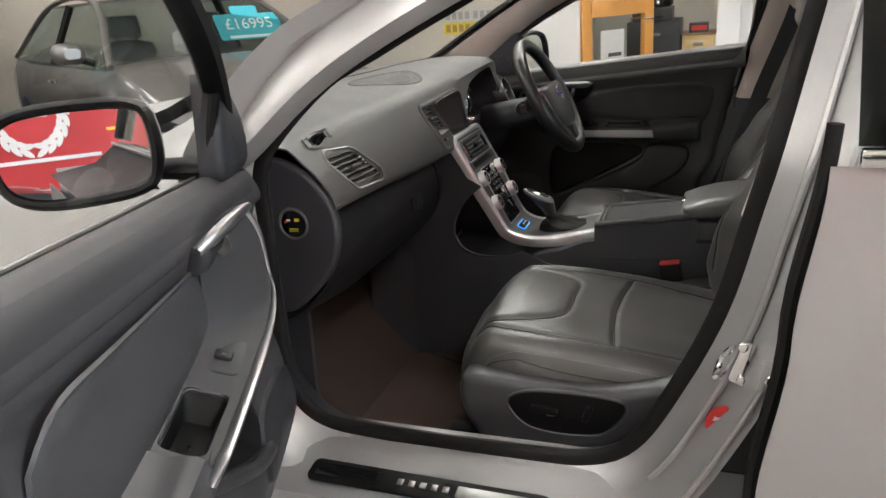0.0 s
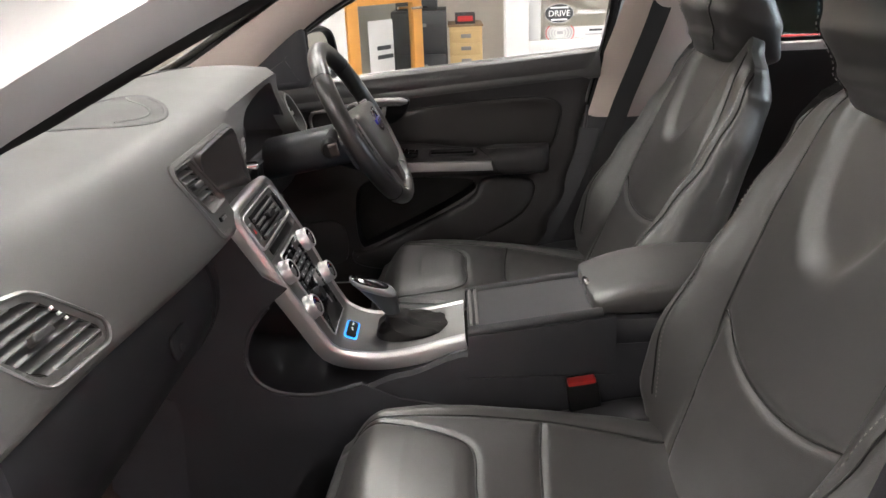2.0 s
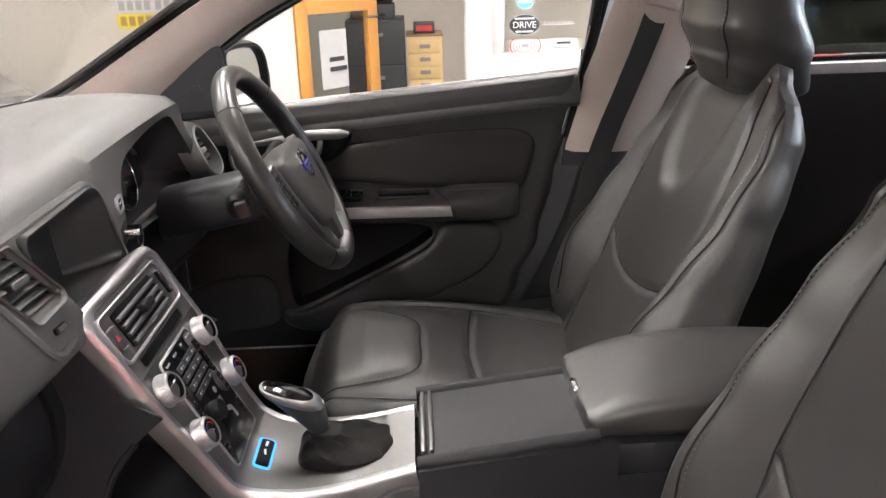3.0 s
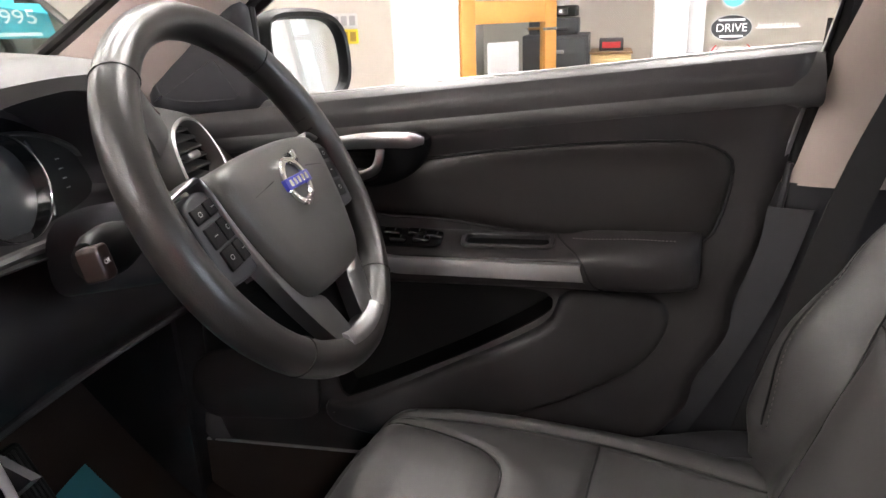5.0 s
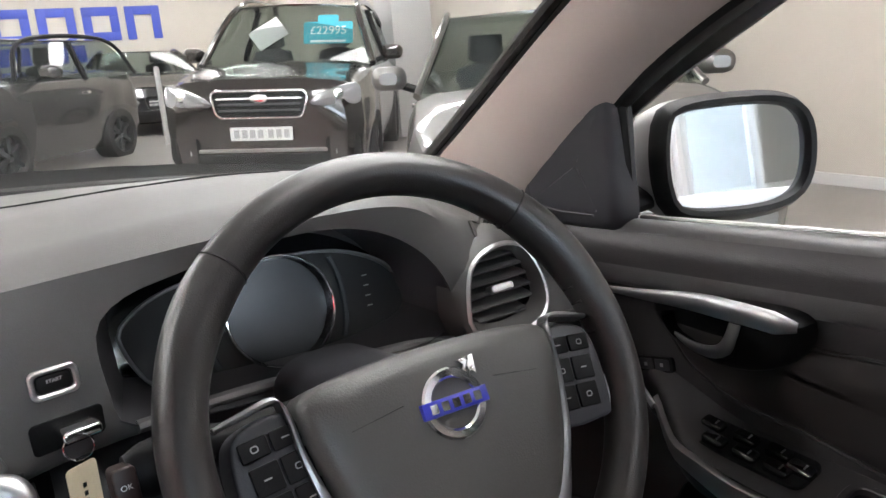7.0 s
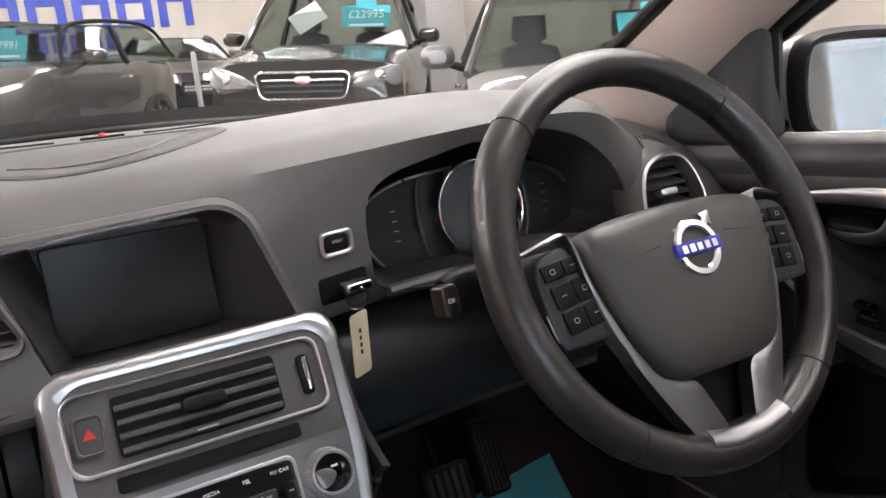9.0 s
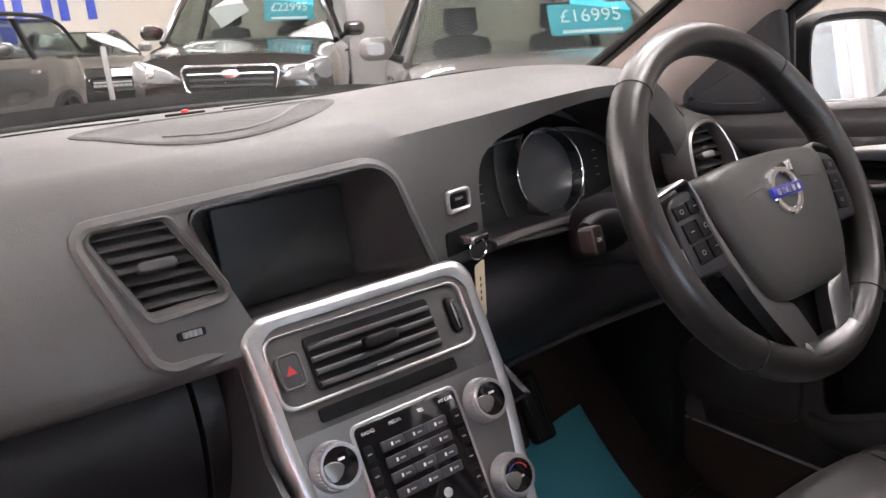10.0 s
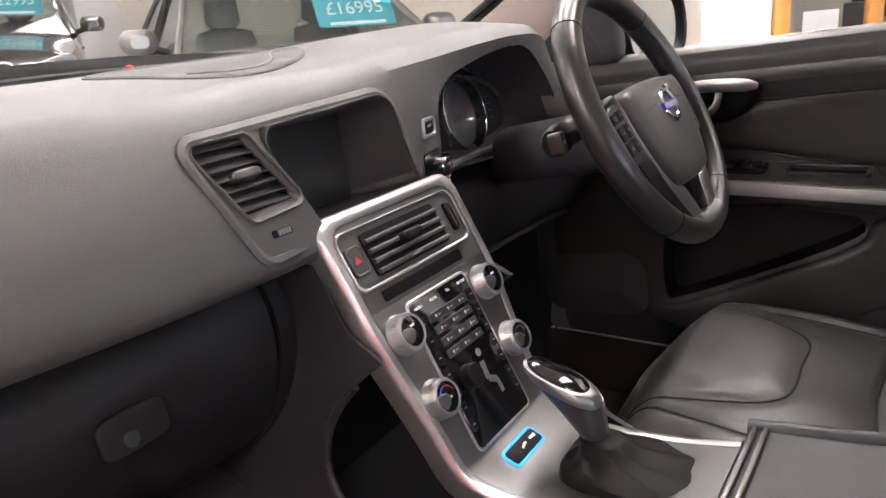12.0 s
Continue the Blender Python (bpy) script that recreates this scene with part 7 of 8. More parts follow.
def back_y(x, s, v):
    """How far the front of the backrest stands out: a flat middle between bolsters that are fullest low down."""
    q = np.clip((np.abs(x) - 0.160) / 0.075, 0, 1)
    wing = key(v, [0, 0.12, 0.28, 0.45, 0.62, 0.80, 1.0], [0.045, 0.070, 0.078, 0.055, 0.030, 0.010, 0.0]) * q * q * (3 - 2 * q)
    mid = key(v, [0, 0.2, 0.35, 0.62, 0.85, 1.0], [0.030, 0.022, 0.014, 0.012, 0.006, -0.010])
    pad = 0.010 * np.maximum(0, 1 - (x / 0.165) ** 2)
    deep = np.hypot(x / (0.070 + 0.022 * min(1, max(0, v - 0.62) / 0.25)), (min(v * BH, 0.47) - 0.470) / 0.105)
    inside = 1 / (1 + np.exp((deep - 1) / 0.060))
    return (mid + wing + pad - 0.016 * inside) * np.abs(s) ** 0.45 + 0.02 * (np.abs(s) ** 0.45 - 1)


def back_at(x, h):
    v = h / BH
    w = back_shape(v)[0]
    c = min(1.0, abs(x) / w) ** (1 / 0.6)
    return V((x, float(back_y(np.array(x), math.sqrt(max(0.0, 1 - c * c)), v)), h - 0.035 * max(0.0, v - 0.9) / 0.1 * (x / 0.2) ** 2))


def backrest_mesh():
    """Backrest standing upright: x across, y to the front, z up from its foot."""
    nu, nv = 240, 180
    rings = []
    for j in range(nv + 1):
        v = j / nv
        w, dp = back_shape(v)
        a = np.linspace(0, 2 * math.pi, nu, endpoint=False)
        c, s = np.cos(a), np.sin(a)
        x = w * np.sign(c) * np.abs(c) ** 0.6
        front = s > 0
        pv = np.full_like(x, v * BH)
        y = np.where(front, back_y(x, s, v) - groove(x, pv, BSEAMS, 0.005, 0.007), -dp * np.abs(s) ** 0.6)
        z = pv - 0.035 * max(0.0, v - 0.9) / 0.1 * (x / 0.2) ** 2
        rings.append([(float(p), float(q2), float(r)) for p, q2, r in zip(x, y, z)])
    last = rings[-1]
    cx = np.mean(last, 0)
    post = [[tuple(cx + (np.array(p) - cx) * k + np.array((0, 0, dz))) for p in last] for k, dz in ((0.90, 0.012), (0.65, 0.020), (0.2, 0.024))]
    return loft(rings + post)


def make_seat(cx, y0, lean_back, foot, label):
    seat = thing("front_seat", (cx, y0 - 0.25, 0.335), label, "car seat", "front seats")
    CZ = 0.492
    mcu = pose(cx, y0, CZ, 3.5)
    cu = part("cushion", put(cushion_mesh(), mcu), LEATHER, seat)
    mb = Matrix.Translation((cx, y0 - foot, 0.545)) @ pose(0, 0, 0, lean_back)
    bk = part("backrest", put(backrest_mesh(), mb), LEATHER, seat)
    # seam lines in their grooves, and the stitches beside the bolster seams
    for ln in CSEAMS:
        part("seam", put(tube([cushion_at(*p) - V((0, 0, 0.0040)) for p in spline(ln, 60)], 0.0014, 5), mcu), SEAM, cu)
    for ln in BSEAMS:
        part("seam", put(tube([back_at(*p) - V((0, 0.0040, 0)) for p in spline(ln, 60)], 0.0014, 5), mb), SEAM, bk)
    for g in (-1, 1):
        part("stitching", put(thread([cushion_at(g * (0.2375 - 0.0095), y) + V((0, 0, 0.0002)) for y in np.linspace(0.035, 0.44, 24)], 60), mcu), STITCH, cu)
        part("stitching", put(thread([back_at(p[0] - g * 0.0085, p[1]) + V((0, 0.0003, 0)) for p in BSEAMS[2 if g < 0 else 3][:-2]], 70), mb), STITCH, bk)
    # head restraint, leaning forward over the backrest
    rings = []
    HT = [0, 0.10, 0.30, 0.60, 0.85, 1]
    for t in np.linspace(0, 1, 40):
        w = key(t, HT, [0.082, 0.102, 0.118, 0.122, 0.110, 0.085])
        fr, re = key(t, HT, [0.040, 0.060, 0.095, 0.120, 0.124, 0.105]), key(t, HT, [-0.085, -0.102, -0.078, -0.022, 0.020, 0.055])
        rings.append([(w * math.copysign(abs(math.cos(a)) ** 0.55, math.cos(a)), (fr + re) / 2 + (fr - re) / 2 * math.copysign(abs(math.sin(a)) ** 0.62, math.sin(a)), 0.556 + 0.235 * t) for a in (2 * math.pi * k / 64 for k in range(64))])
    c0, c1 = np.mean(rings[0], 0), np.mean(rings[-1], 0)
    ends = ((0.55, -0.014), (0.85, -0.010), (0.96, -0.004))
    rings = [[tuple(c0 + (np.array(p) - c0) * np.array((k, k, 1)) + np.array((0, 0, dz))) for p in rings[0]] for k, dz in ends] + rings + [[tuple(c1 + (np.array(p) - c1) * np.array((k, k, 1)) + np.array((0, 0, -dz))) for p in rings[-1]] for k, dz in reversed(ends)]
    hr = part("headrest", put(loft(rings), mb), LEATHER, seat, "rounded leather head restraint")
    for s in (-1, 1):
        line = []
        for t in np.linspace(0.0, 1, 26):
            w = key(t, HT, [0.082, 0.102, 0.118, 0.122, 0.110, 0.085])
            fr, re = key(t, HT, [0.040, 0.060, 0.095, 0.120, 0.124, 0.105]), key(t, HT, [-0.085, -0.102, -0.078, -0.022, 0.020, 0.055])
            a = radians(52)
            line.append((s * (w * math.cos(a) ** 0.55 + 0.0003), (fr + re) / 2 + (fr - re) / 2 * math.sin(a) ** 0.62 + 0.0003, 0.556 + 0.235 * t))
        part("headrest_seam", put(tube(line, 0.0013, 5), mb), SEAM, hr)
        part("stitching", put(thread([(x, y + 0.004, z) for x, y, z in line[1:-1]], 36), mb), STITCH, hr)
    for s in (-1, 1):
        part("headrest_rod", put(tube([(s * 0.045, -0.026, 0.48), (s * 0.045, -0.024, 0.575)], 0.007, 10), mb), BLACK, hr)
    # plastic side skirt with the seat switches
    for s in (-1, 1):
        so = [(0.01, 0.545), (-0.04, 0.552), (-0.25, 0.545), (-0.43, 0.575), (-0.50, 0.560), (-0.50, 0.46), (-0.36, 0.415), (-0.10, 0.405), (-0.02, 0.42), (0.015, 0.49)]
        o = blob([(-(y), z) for y, z in so], 60)
        m = basis((cx + s * 0.232, y0 - 0.02, 0), (0, -1, 0), (0, 0, 1)) if s < 0 else basis((cx + s * 0.232, y0 - 0.02, 0), (0, 1, 0), (0, 0, 1))
        oo = o if s < 0 else [(-a, b) for a, b in reversed(o)]
        sk = part("side_skirt", put(plate(oo, -0.03, 0.045, 0.018), m), GREY, seat, "grey plastic seat side")
        if (s < 0) == (cx < 0):
            po = blob([(0.085, 0.505), (0.12, 0.530), (0.22, 0.535), (0.30, 0.525), (0.285, 0.485), (0.24, 0.455), (0.13, 0.458)], 40)
            po = po if s < 0 else [(-a, b) for a, b in reversed(po)]
            sp = part("switch_recess", put(hoop(shrink(po, -0.006), po, 0.040, 0.047, 0.002), m), GREY, sk)
            part("switch_panel", put(plate(po, 0.040, 0.0455), m), BLACK, sp)
            k = 1 if s < 0 else -1
            part("seat_slide_switch", put(plate(rounded(0.050, 0.014, 0.005), 0.045, 0.056, 0.003), m @ pose(k * 0.155, 0.500, 0, 0, 0, -4 * k)), BLACK, sp)
            part("seat_tilt_switch", put(plate(rounded(0.012, 0.034, 0.005), 0.045, 0.056, 0.003), m @ pose(k * 0.235, 0.502, 0, 0, 0, -20 * k)), BLACK, sp)
            part("switch_mark", put(box(-0.008, 0.008, -0.001, 0.001, 0.0455, 0.046), m @ pose(k * 0.165, 0.487, 0)), WHITEINK, sp)
        part("slide_rail", box(cx + s * 0.19 - 0.02, cx + s * 0.19 + 0.02, y0 - 0.50, y0 + 0.05, 0.335, 0.385, 0.005), BLACK, seat)
    part("seat_pan", box(cx - 0.21, cx + 0.21, y0 - 0.52, y0 - 0.04, 0.39, 0.46, 0.02), BLACK, seat)
    return seat


make_seat(-0.385, 0.015, 16.0, 0.500, "black leather passenger seat with stitched bolsters")
make_seat(0.372, 0.010, 21.0, 0.505, "black leather driver's seat behind the steering wheel")
# buckles
for cx, y in ((-0.118, -0.352),):
    bk = thing("seat_belt_buckle", (cx, y, 0.52), "black seat belt buckle with a red button", "buckle", "buckles")
    part("buckle_body", put(box(-0.012, 0.012, -0.026, 0.026, -0.12, 0.0, 0.004), pose(cx, y, 0.606, -8)), BLACK, bk)
    part("release_button", put(box(-0.010, 0.010, -0.023, 0.023, -0.012, 0.006, 0.003), pose(cx, y, 0.606, -8)), REDPLASTIC, bk, "red release button")
mat_o = corners([(-0.645, 0.02), (-0.50, 0.015), (-0.330, 0.055), (-0.262, 0.100), (-0.185, 0.262), (-0.205, 0.335), (-0.60, 0.345), (-0.66, 0.15)], (0.02, 0.03, 0.03, 0.03, 0.03, 0.03, 0.03, 0.03), 5)
MAT = material("brown_black_mat", (0.058, 0.040, 0.034), 0.95, grain=0.35, grain_size=900, bump=1.0, bump_size=900, spec=0.1)
fm = thing("floor_mat", (-0.42, 0.15, 0.336), "black carpet floor mat in the passenger footwell", "floor mat", "mats")
part("mat_carpet", put(plate(mat_o, 0.0, 0.008, 0.003), Matrix.Translation((0, 0, 0.337))), MAT, fm)
part("mat_edge", tube([(x, y, 0.343) for x, y in mat_o], 0.004, 6, True), BLACK, fm)
dm = copy_thing(fm, pose(0.36, 0.15, 0.336))
tagged(dm, "black carpet floor mat in the driver's footwell")
tp = thing("paper_mat", (0.45, 0.30, 0.350), "teal printed paper floor protector in the driver's footwell", "paper mat")


def foot_z(y):
    """Height of the paper over the floor and up the toe board."""
    return 0.352 + (0.42 * ((y - 0.30) / 0.34) ** 1.3 if y > 0.30 else 0.0)


part("paper", sheet(lambda u, v: (0.33 + 0.215 * u + 0.025 * (1 - v), 0.08 + (0.35 + 0.01 * u) * v, foot_z(0.08 + (0.35 + 0.01 * u) * v) + 0.006 + 0.003 * math.sin(5 * u + 3 * v)), 12, 20, 0.0008), TEAL, tp)
mt = Matrix.Translation((0.490, 0.235, 0.3640)) @ pose(0, 0, 0, 0, 0, 32)
part("paper_print", put(letters("e?", 0.062, 0.0003), mt @ pose(-0.012, 0.030, 0)), WHITEINK, tp)
part("paper_print", put(letters("me", 0.062, 0.0003), mt @ pose(0.012, -0.020, 0)), WHITEINK, tp)
# pedals
ped = thing("pedals", (0.33, 0.42, 0.42), "worn brake and accelerator pedals with ribbed rubber", "pedals")
for x, w, h, y, z in ((0.335, 0.075, 0.060, 0.40, 0.535), (0.415, 0.045, 0.11, 0.42, 0.545)):
    mpd = basis((x, y, z), (1, 0, 0), (0, 0.5, 1))
    q = part("pedal_pad", put(plate(rounded(w, h, 0.008), 0, 0.012, 0.004), mpd), RUBBER, ped)
    for k in range(5):
        part("pedal_rib", put(box(-w / 2 + 0.006 + k * (w - 0.012) / 5, -w / 2 + 0.006 + (k + 0.6) * (w - 0.012) / 5, -h / 2 + 0.006, h / 2 - 0.006, 0.012, 0.015, 0.001), mpd), BELT, q)
    part("pedal_arm", tube([(x, y + 0.02, z + 0.02), (x, y + 0.09, z + 0.12), (x, y + 0.14, z + 0.22)], 0.009, 8), BLACK, ped)

# ---- office and walls ----
od = thing("door_1", (3.82, 0.15, GROUND), "orange pine glazed door standing ajar", "door", kind="structure")
MD = basis((3.80, 0.500, GROUND), (0.62, -0.46, 0), (0, 0, 1))  # x along the leaf, y up
DW = 0.76
for x0, x1, y0, y1 in ((0, 0.10, 0, 2.03), (DW - 0.10, DW, 0, 2.03), (0.10, DW - 0.10, 0, 0.22), (0.10, DW - 0.10, 1.08, 1.20), (0.10, DW - 0.10, 1.91, 2.03)):
    part("door_rail", put(box(x0, x1, y0, y1, -0.022, 0.022, 0.003), MD), ORANGE, od)
for y0, y1 in ((0.22, 1.08), (1.20, 1.91)):
    p = part("pane", put(box(0.10, DW - 0.10, y0, y1, -0.003, 0.003), MD), GLASS, od)
    p.visible_shadow = False
for s in (-1, 1):
    part("door_handle", put(tube(spline([(DW - 0.05, 1.04, s * 0.022), (DW - 0.05, 1.04, s * 0.06), (DW - 0.16, 1.04, s * 0.065)], 12), 0.010, 8), MD), CHROME, od, "bright lever handle")
part("notice", put(box(0.20, 0.45, 0.62, 0.98, 0.004, 0.006), MD), WHITE, od, "white notice behind the glass")
for k, (w, y) in enumerate(((0.14, 0.80), (0.16, 0.74))):
    part("notice_bar", put(box(0.28, 0.28 + w, y - 0.014, y + 0.014, 0.006, 0.007), MD), CHARCOAL, od)

cab = thing("filing_cabinet", (5.3, 0.05, GROUND), "charcoal steel filing cabinet with a printer on it", "filing cabinet")
part("carcass", box(5.02, 5.62, -0.14, 0.30, GROUND, 0.93, 0.006), CHARCOAL, cab)
for k in range(3):
    z0 = GROUND + 0.03 + 0.315 * k
    dr = part("drawer", box(4.995, 5.02, -0.125, 0.285, z0, z0 + 0.300, 0.006), CHARCOAL, cab)
    part("drawer_handle", box(4.985, 4.998, 0.02, 0.14, z0 + 0.20, z0 + 0.225, 0.003), ALU, dr)
pr = thing("printer", (5.25, 0.08, 0.93), "black desktop printer on the filing cabinet", "printer")
part("printer_body", box(5.05, 5.45, -0.07, 0.26, 0.932, 1.04, 0.012), CHARCOAL, pr)
part("printer_top", box(5.07, 5.45, -0.06, 0.25, 1.045, 1.12, 0.015), BLACK, pr)
part("control_panel", put(box(-0.10, 0.10, -0.03, 0.03, 0, 0.008, 0.002), basis((5.062, 0.10, 1.085), (0, -1, 0), (0.35, 0, 1))), GLOSS, pr)
part("paper_tray", box(4.97, 5.10, 0.0, 0.20, 0.955, 0.972, 0.004), BLACK, pr)
part("paper", box(5.25, 5.28, 0.0, 0.21, 1.10, 1.26), WHITE, pr, "white paper in the feeder")
dw = thing("drawer_unit", (5.25, -0.28, GROUND), "pale pine chest of small drawers", "drawers")
part("carcass", box(5.0, 5.5, -0.42, -0.16, GROUND, 0.80, 0.006), PINE, dw)
part("top", box(4.99, 5.5, -0.43, -0.15, 0.80, 0.815, 0.003), material("brown_wood_edge", (0.22, 0.13, 0.06), 0.5), dw)
for k in range(8):
    q = part("drawer", box(4.985, 5.0, -0.405, -0.175, 0.02 + 0.095 * k, 0.105 + 0.095 * k, 0.004), PINE, dw)
    part("drawer_label", box(4.98, 4.986, -0.33, -0.25, 0.05 + 0.095 * k, 0.08 + 0.095 * k, 0.002), ALU, q)
bx = thing("small_box", (5.2, -0.28, 0.815), "small dark printed box on the drawers", "box")
part("box_body", box(5.10, 5.30, -0.37, -0.21, 0.816, 0.895, 0.004), CHARCOAL, bx)
part("box_print", box(5.095, 5.10, -0.35, -0.23, 0.835, 0.875), REDINK, bx)

# two show plates on the wall: characters as bars
for z, ma, nm, lab in ((1.065, WHITE, "white", "white show number plate on the wall"), (0.945, YELLOWINK, "yellow", "yellow show number plate on the wall")):
    pl = thing("number_plate", (5.59, 1.91, z), lab, "number plate", "show plates")
    part("plate_body", put(plate(rounded(0.52, 0.111, 0.012), 0, 0.004, 0.001), basis((5.596, 1.91, z), (0, -1, 0), (0, 0, 1))), ma, pl)
    for k in range(7):
        part("character_bar", put(box(-0.024, 0.024, -0.036, 0.036, 0.004, 0.005), basis((5.596, 1.91, z), (0, -1, 0), (0, 0, 1)) @ pose(-0.21 + 0.068 * k + (0.02 if k > 3 else 0), 0, 0)), GREYINK if z > 1 else ORANGEINK, pl)

# ---- cars on show ----
def show_car(label, origin, ahead, paint, L, W, H, hood, nose, belt, glass_y, roof_y, wheel_r, style, name="show_car"):
    """A parked car; x across, y back from its nose, z up, then turned to face the way it stands.
    hood: height of the bonnet at the screen; nose: height of its front edge; glass_y: y of the screen's foot, its top, the rear top, the rear foot."""
    car = thing(name, (origin[0], origin[1], GROUND), label, "car", "cars on show")
    f = V((*ahead, 0)).normalized()
    # stand on the floor under the four wheels
    sx, o2 = V((-f.y, f.x, 0)), V((origin[0], origin[1], 0))
    at = [o2 - f * y + sx * x for x, y in ((0, 0.88), (0, L - 0.9), (-0.7, L / 2), (0.7, L / 2))]
    for p in at:
        p.z = GROUND + rise(p.x, p.y)
    ey, ex = (at[1] - at[0]).normalized(), (at[3] - at[2]).normalized()
    ez = ex.cross(ey).normalized()
    ex = ey.cross(ez)
    oo = at[0] - ey * 0.88
    M = Matrix(((ex.x, ey.x, ez.x, oo.x), (ex.y, ey.y, ez.y, oo.y), (ex.z, ey.z, ez.z, oo.z), (0, 0, 0, 1)))
    hw = W / 2
    tail = 0.66 if style == "mini" else 0.95
    y0, y1, y2, y3 = glass_y

    def top(y):
        return key(y, [0, 0.10, y0, y3, L - 0.12, L], [nose - 0.12, nose, hood, belt + 0.04, belt - 0.04, belt - (0.12 if style == "mini" else 0.30)])

    def half(y):
        return hw * key(y, [0, 0.15, 0.7, L - 0.7, L - 0.15, L], [0.80, 0.93, 1.0, 1.0, 0.93, 0.82])

    rings = []
    for y in np.r_[np.linspace(0, 0.3, 7), np.linspace(0.45, L - 0.45, 28), np.linspace(L - 0.3, L, 6)]:
        t, w = top(y), half(y)
        zb = 0.20 if 0.25 < y < L - 0.25 else 0.26
        arch = max(math.exp(-((y - 0.88) / 0.30) ** 4), math.exp(-((y - (L - tail)) / 0.30) ** 4))
        half_ring = [(w * 0.90, zb), (w * (0.97 - 0.10 * arch), zb + 0.10), (w * 1.0, (zb + t) * 0.5), (w * 0.985, t - 0.14), (w * 0.93, t - 0.04), (w * 0.80, t), (w * 0.4, t + 0.022)]
        rings.append([(x, y, z) for x, z in half_ring] + [(-x, y, z) for x, z in reversed(half_ring)])
    part("body_shell", put(loft(rings), M), paint, car)

    def gx(z):
        return hw * (0.93 - 0.24 * (z - belt) / max(0.2, H - belt))

    corners = [(y0, hood - 0.02), (y1, H - 0.03), (y2, H - 0.03), (y3, belt + 0.02)]
    for s in (-1, 1):
        side = [(s * gx(z), y, z) for y, z in corners]
        pane = part("side_glass", put(loft([[(s * gx(belt - 0.03), y, belt - 0.03), (s * gx(key(y, [y0, y1, y2, y3], [hood, H - 0.04, H - 0.04, belt])), y, key(y, [y0, y1, y2, y3], [hood, H - 0.04, H - 0.04, belt]))] for y in np.linspace(y0 + 0.05, y3 - 0.05, 16)], False, False), M), TINT, car)
        pane.visible_shadow = False
        part("roof_rail", put(tube(spline(side, 40), 0.034 if style == "suv" else 0.024, 8, flat=1.0), M), BLACK if style == "mini" else paint, car)
        part("middle_pillar", put(tube([(s * gx(belt), (y0 + y3) / 2 + 0.05, belt - 0.02), (s * gx(H - 0.04), (y1 + y2) / 2, H - 0.04)], 0.035, 6), M), BLACK, car)
    for a, b, nm in ((0, 1, "windscreen"), (3, 2, "rear_screen")):
        (ya, za), (yb, zb) = corners[a], corners[b]
        bow = -0.10 if a == 0 else 0.08
        pane = part(nm, put(sheet(lambda u, v: ((-1 + 2 * u) * (gx(za) * (1 - v) + gx(zb) * v), ya + (yb - ya) * v + bow * math.sin(math.pi * u), za + (zb - za) * v + 0.012), 12, 6), M), TINT, car)
        pane.visible_shadow = False
    part("roof", put(sheet(lambda u, v: ((-1 + 2 * u) * (gx(H - 0.03) + 0.01), y1 + (y2 - y1) * v - 0.09 * math.sin(math.pi * u) * (1 - 2 * v), H - 0.03 + 0.030 * math.sin(math.pi * u)), 12, 8, 0.02), M), paint, car)
    # seats seen through the glass
    for s in (-1, 1):
        part("seat", put(loft([[(s * 0.36 + w * math.cos(a), y + d * math.sin(a), z) for a in (2 * math.pi * k / 16 for k in range(16))] for w, d, y, z in ((0.24, 0.08, y0 + 0.95, belt - 0.35), (0.25, 0.08, y0 + 1.02, belt - 0.05), (0.20, 0.06, y0 + 1.08, belt + 0.12), (0.08, 0.04, y0 + 1.09, belt + 0.15), (0.13, 0.05, y0 + 1.10, belt + 0.18), (0.12, 0.04, y0 + 1.12, belt + 0.34))]), M), CHARCOAL, car)
        # mirrors
        part("wing_mirror", put(put(loft([[(x * q, z2 * q, d) for x, z2 in rounded(0.21, 0.14, 0.06, 5)] for q, d in ((1, 0.05), (1.04, 0.0), (0.92, -0.06), (0.5, -0.10))]), basis((s * (hw + 0.11), y0 + 0.32, belt + 0.10), (1, 0, 0), (0, 0, 1)) @ pose(0, 0, 0, 0, 180, 0)), M), ALU if style == "saloon" else paint, car)
        part("mirror_arm", put(tube([(s * (hw - 0.06), y0 + 0.34, belt + 0.02), (s * (hw + 0.05), y0 + 0.34, belt + 0.06)], 0.025, 8), M), BLACK, car)
        for y in (0.88, L - tail):
            mw = M @ Matrix.Translation((s * (hw - 0.11), y, 0))
            road = [[(q * math.cos(a), q * math.sin(a), z) for a in (2 * math.pi * i / 28 for i in range(28))] for q, z in ((wheel_r * 0.64, -0.11), (wheel_r * 0.95, -0.11), (wheel_r, -0.08), (wheel_r, 0.08), (wheel_r * 0.95, 0.115), (wheel_r * 0.70, 0.12), (wheel_r * 0.64, 0.09))]
            mt = mw @ (basis((0, 0, wheel_r), (0, s, 0), (0, 0, 1)))
            ty = part("tyre", put(loft(road, True, False, True), mt), TYRE, car)
            part("rim", put(join(disc(wheel_r * 0.66, 0.02, 0.04, 24), *[put(box(-0.022, 0.022, 0.04, wheel_r * 0.66, 0.05, 0.09, 0.004), pose(0, 0, 0, 0, 0, 60 * k)) for k in range(6)]), mt), CHARCOAL if style == "mini" else ALU, ty)
        # lamps
        hx, hz = (0.70 * hw, nose - 0.12)
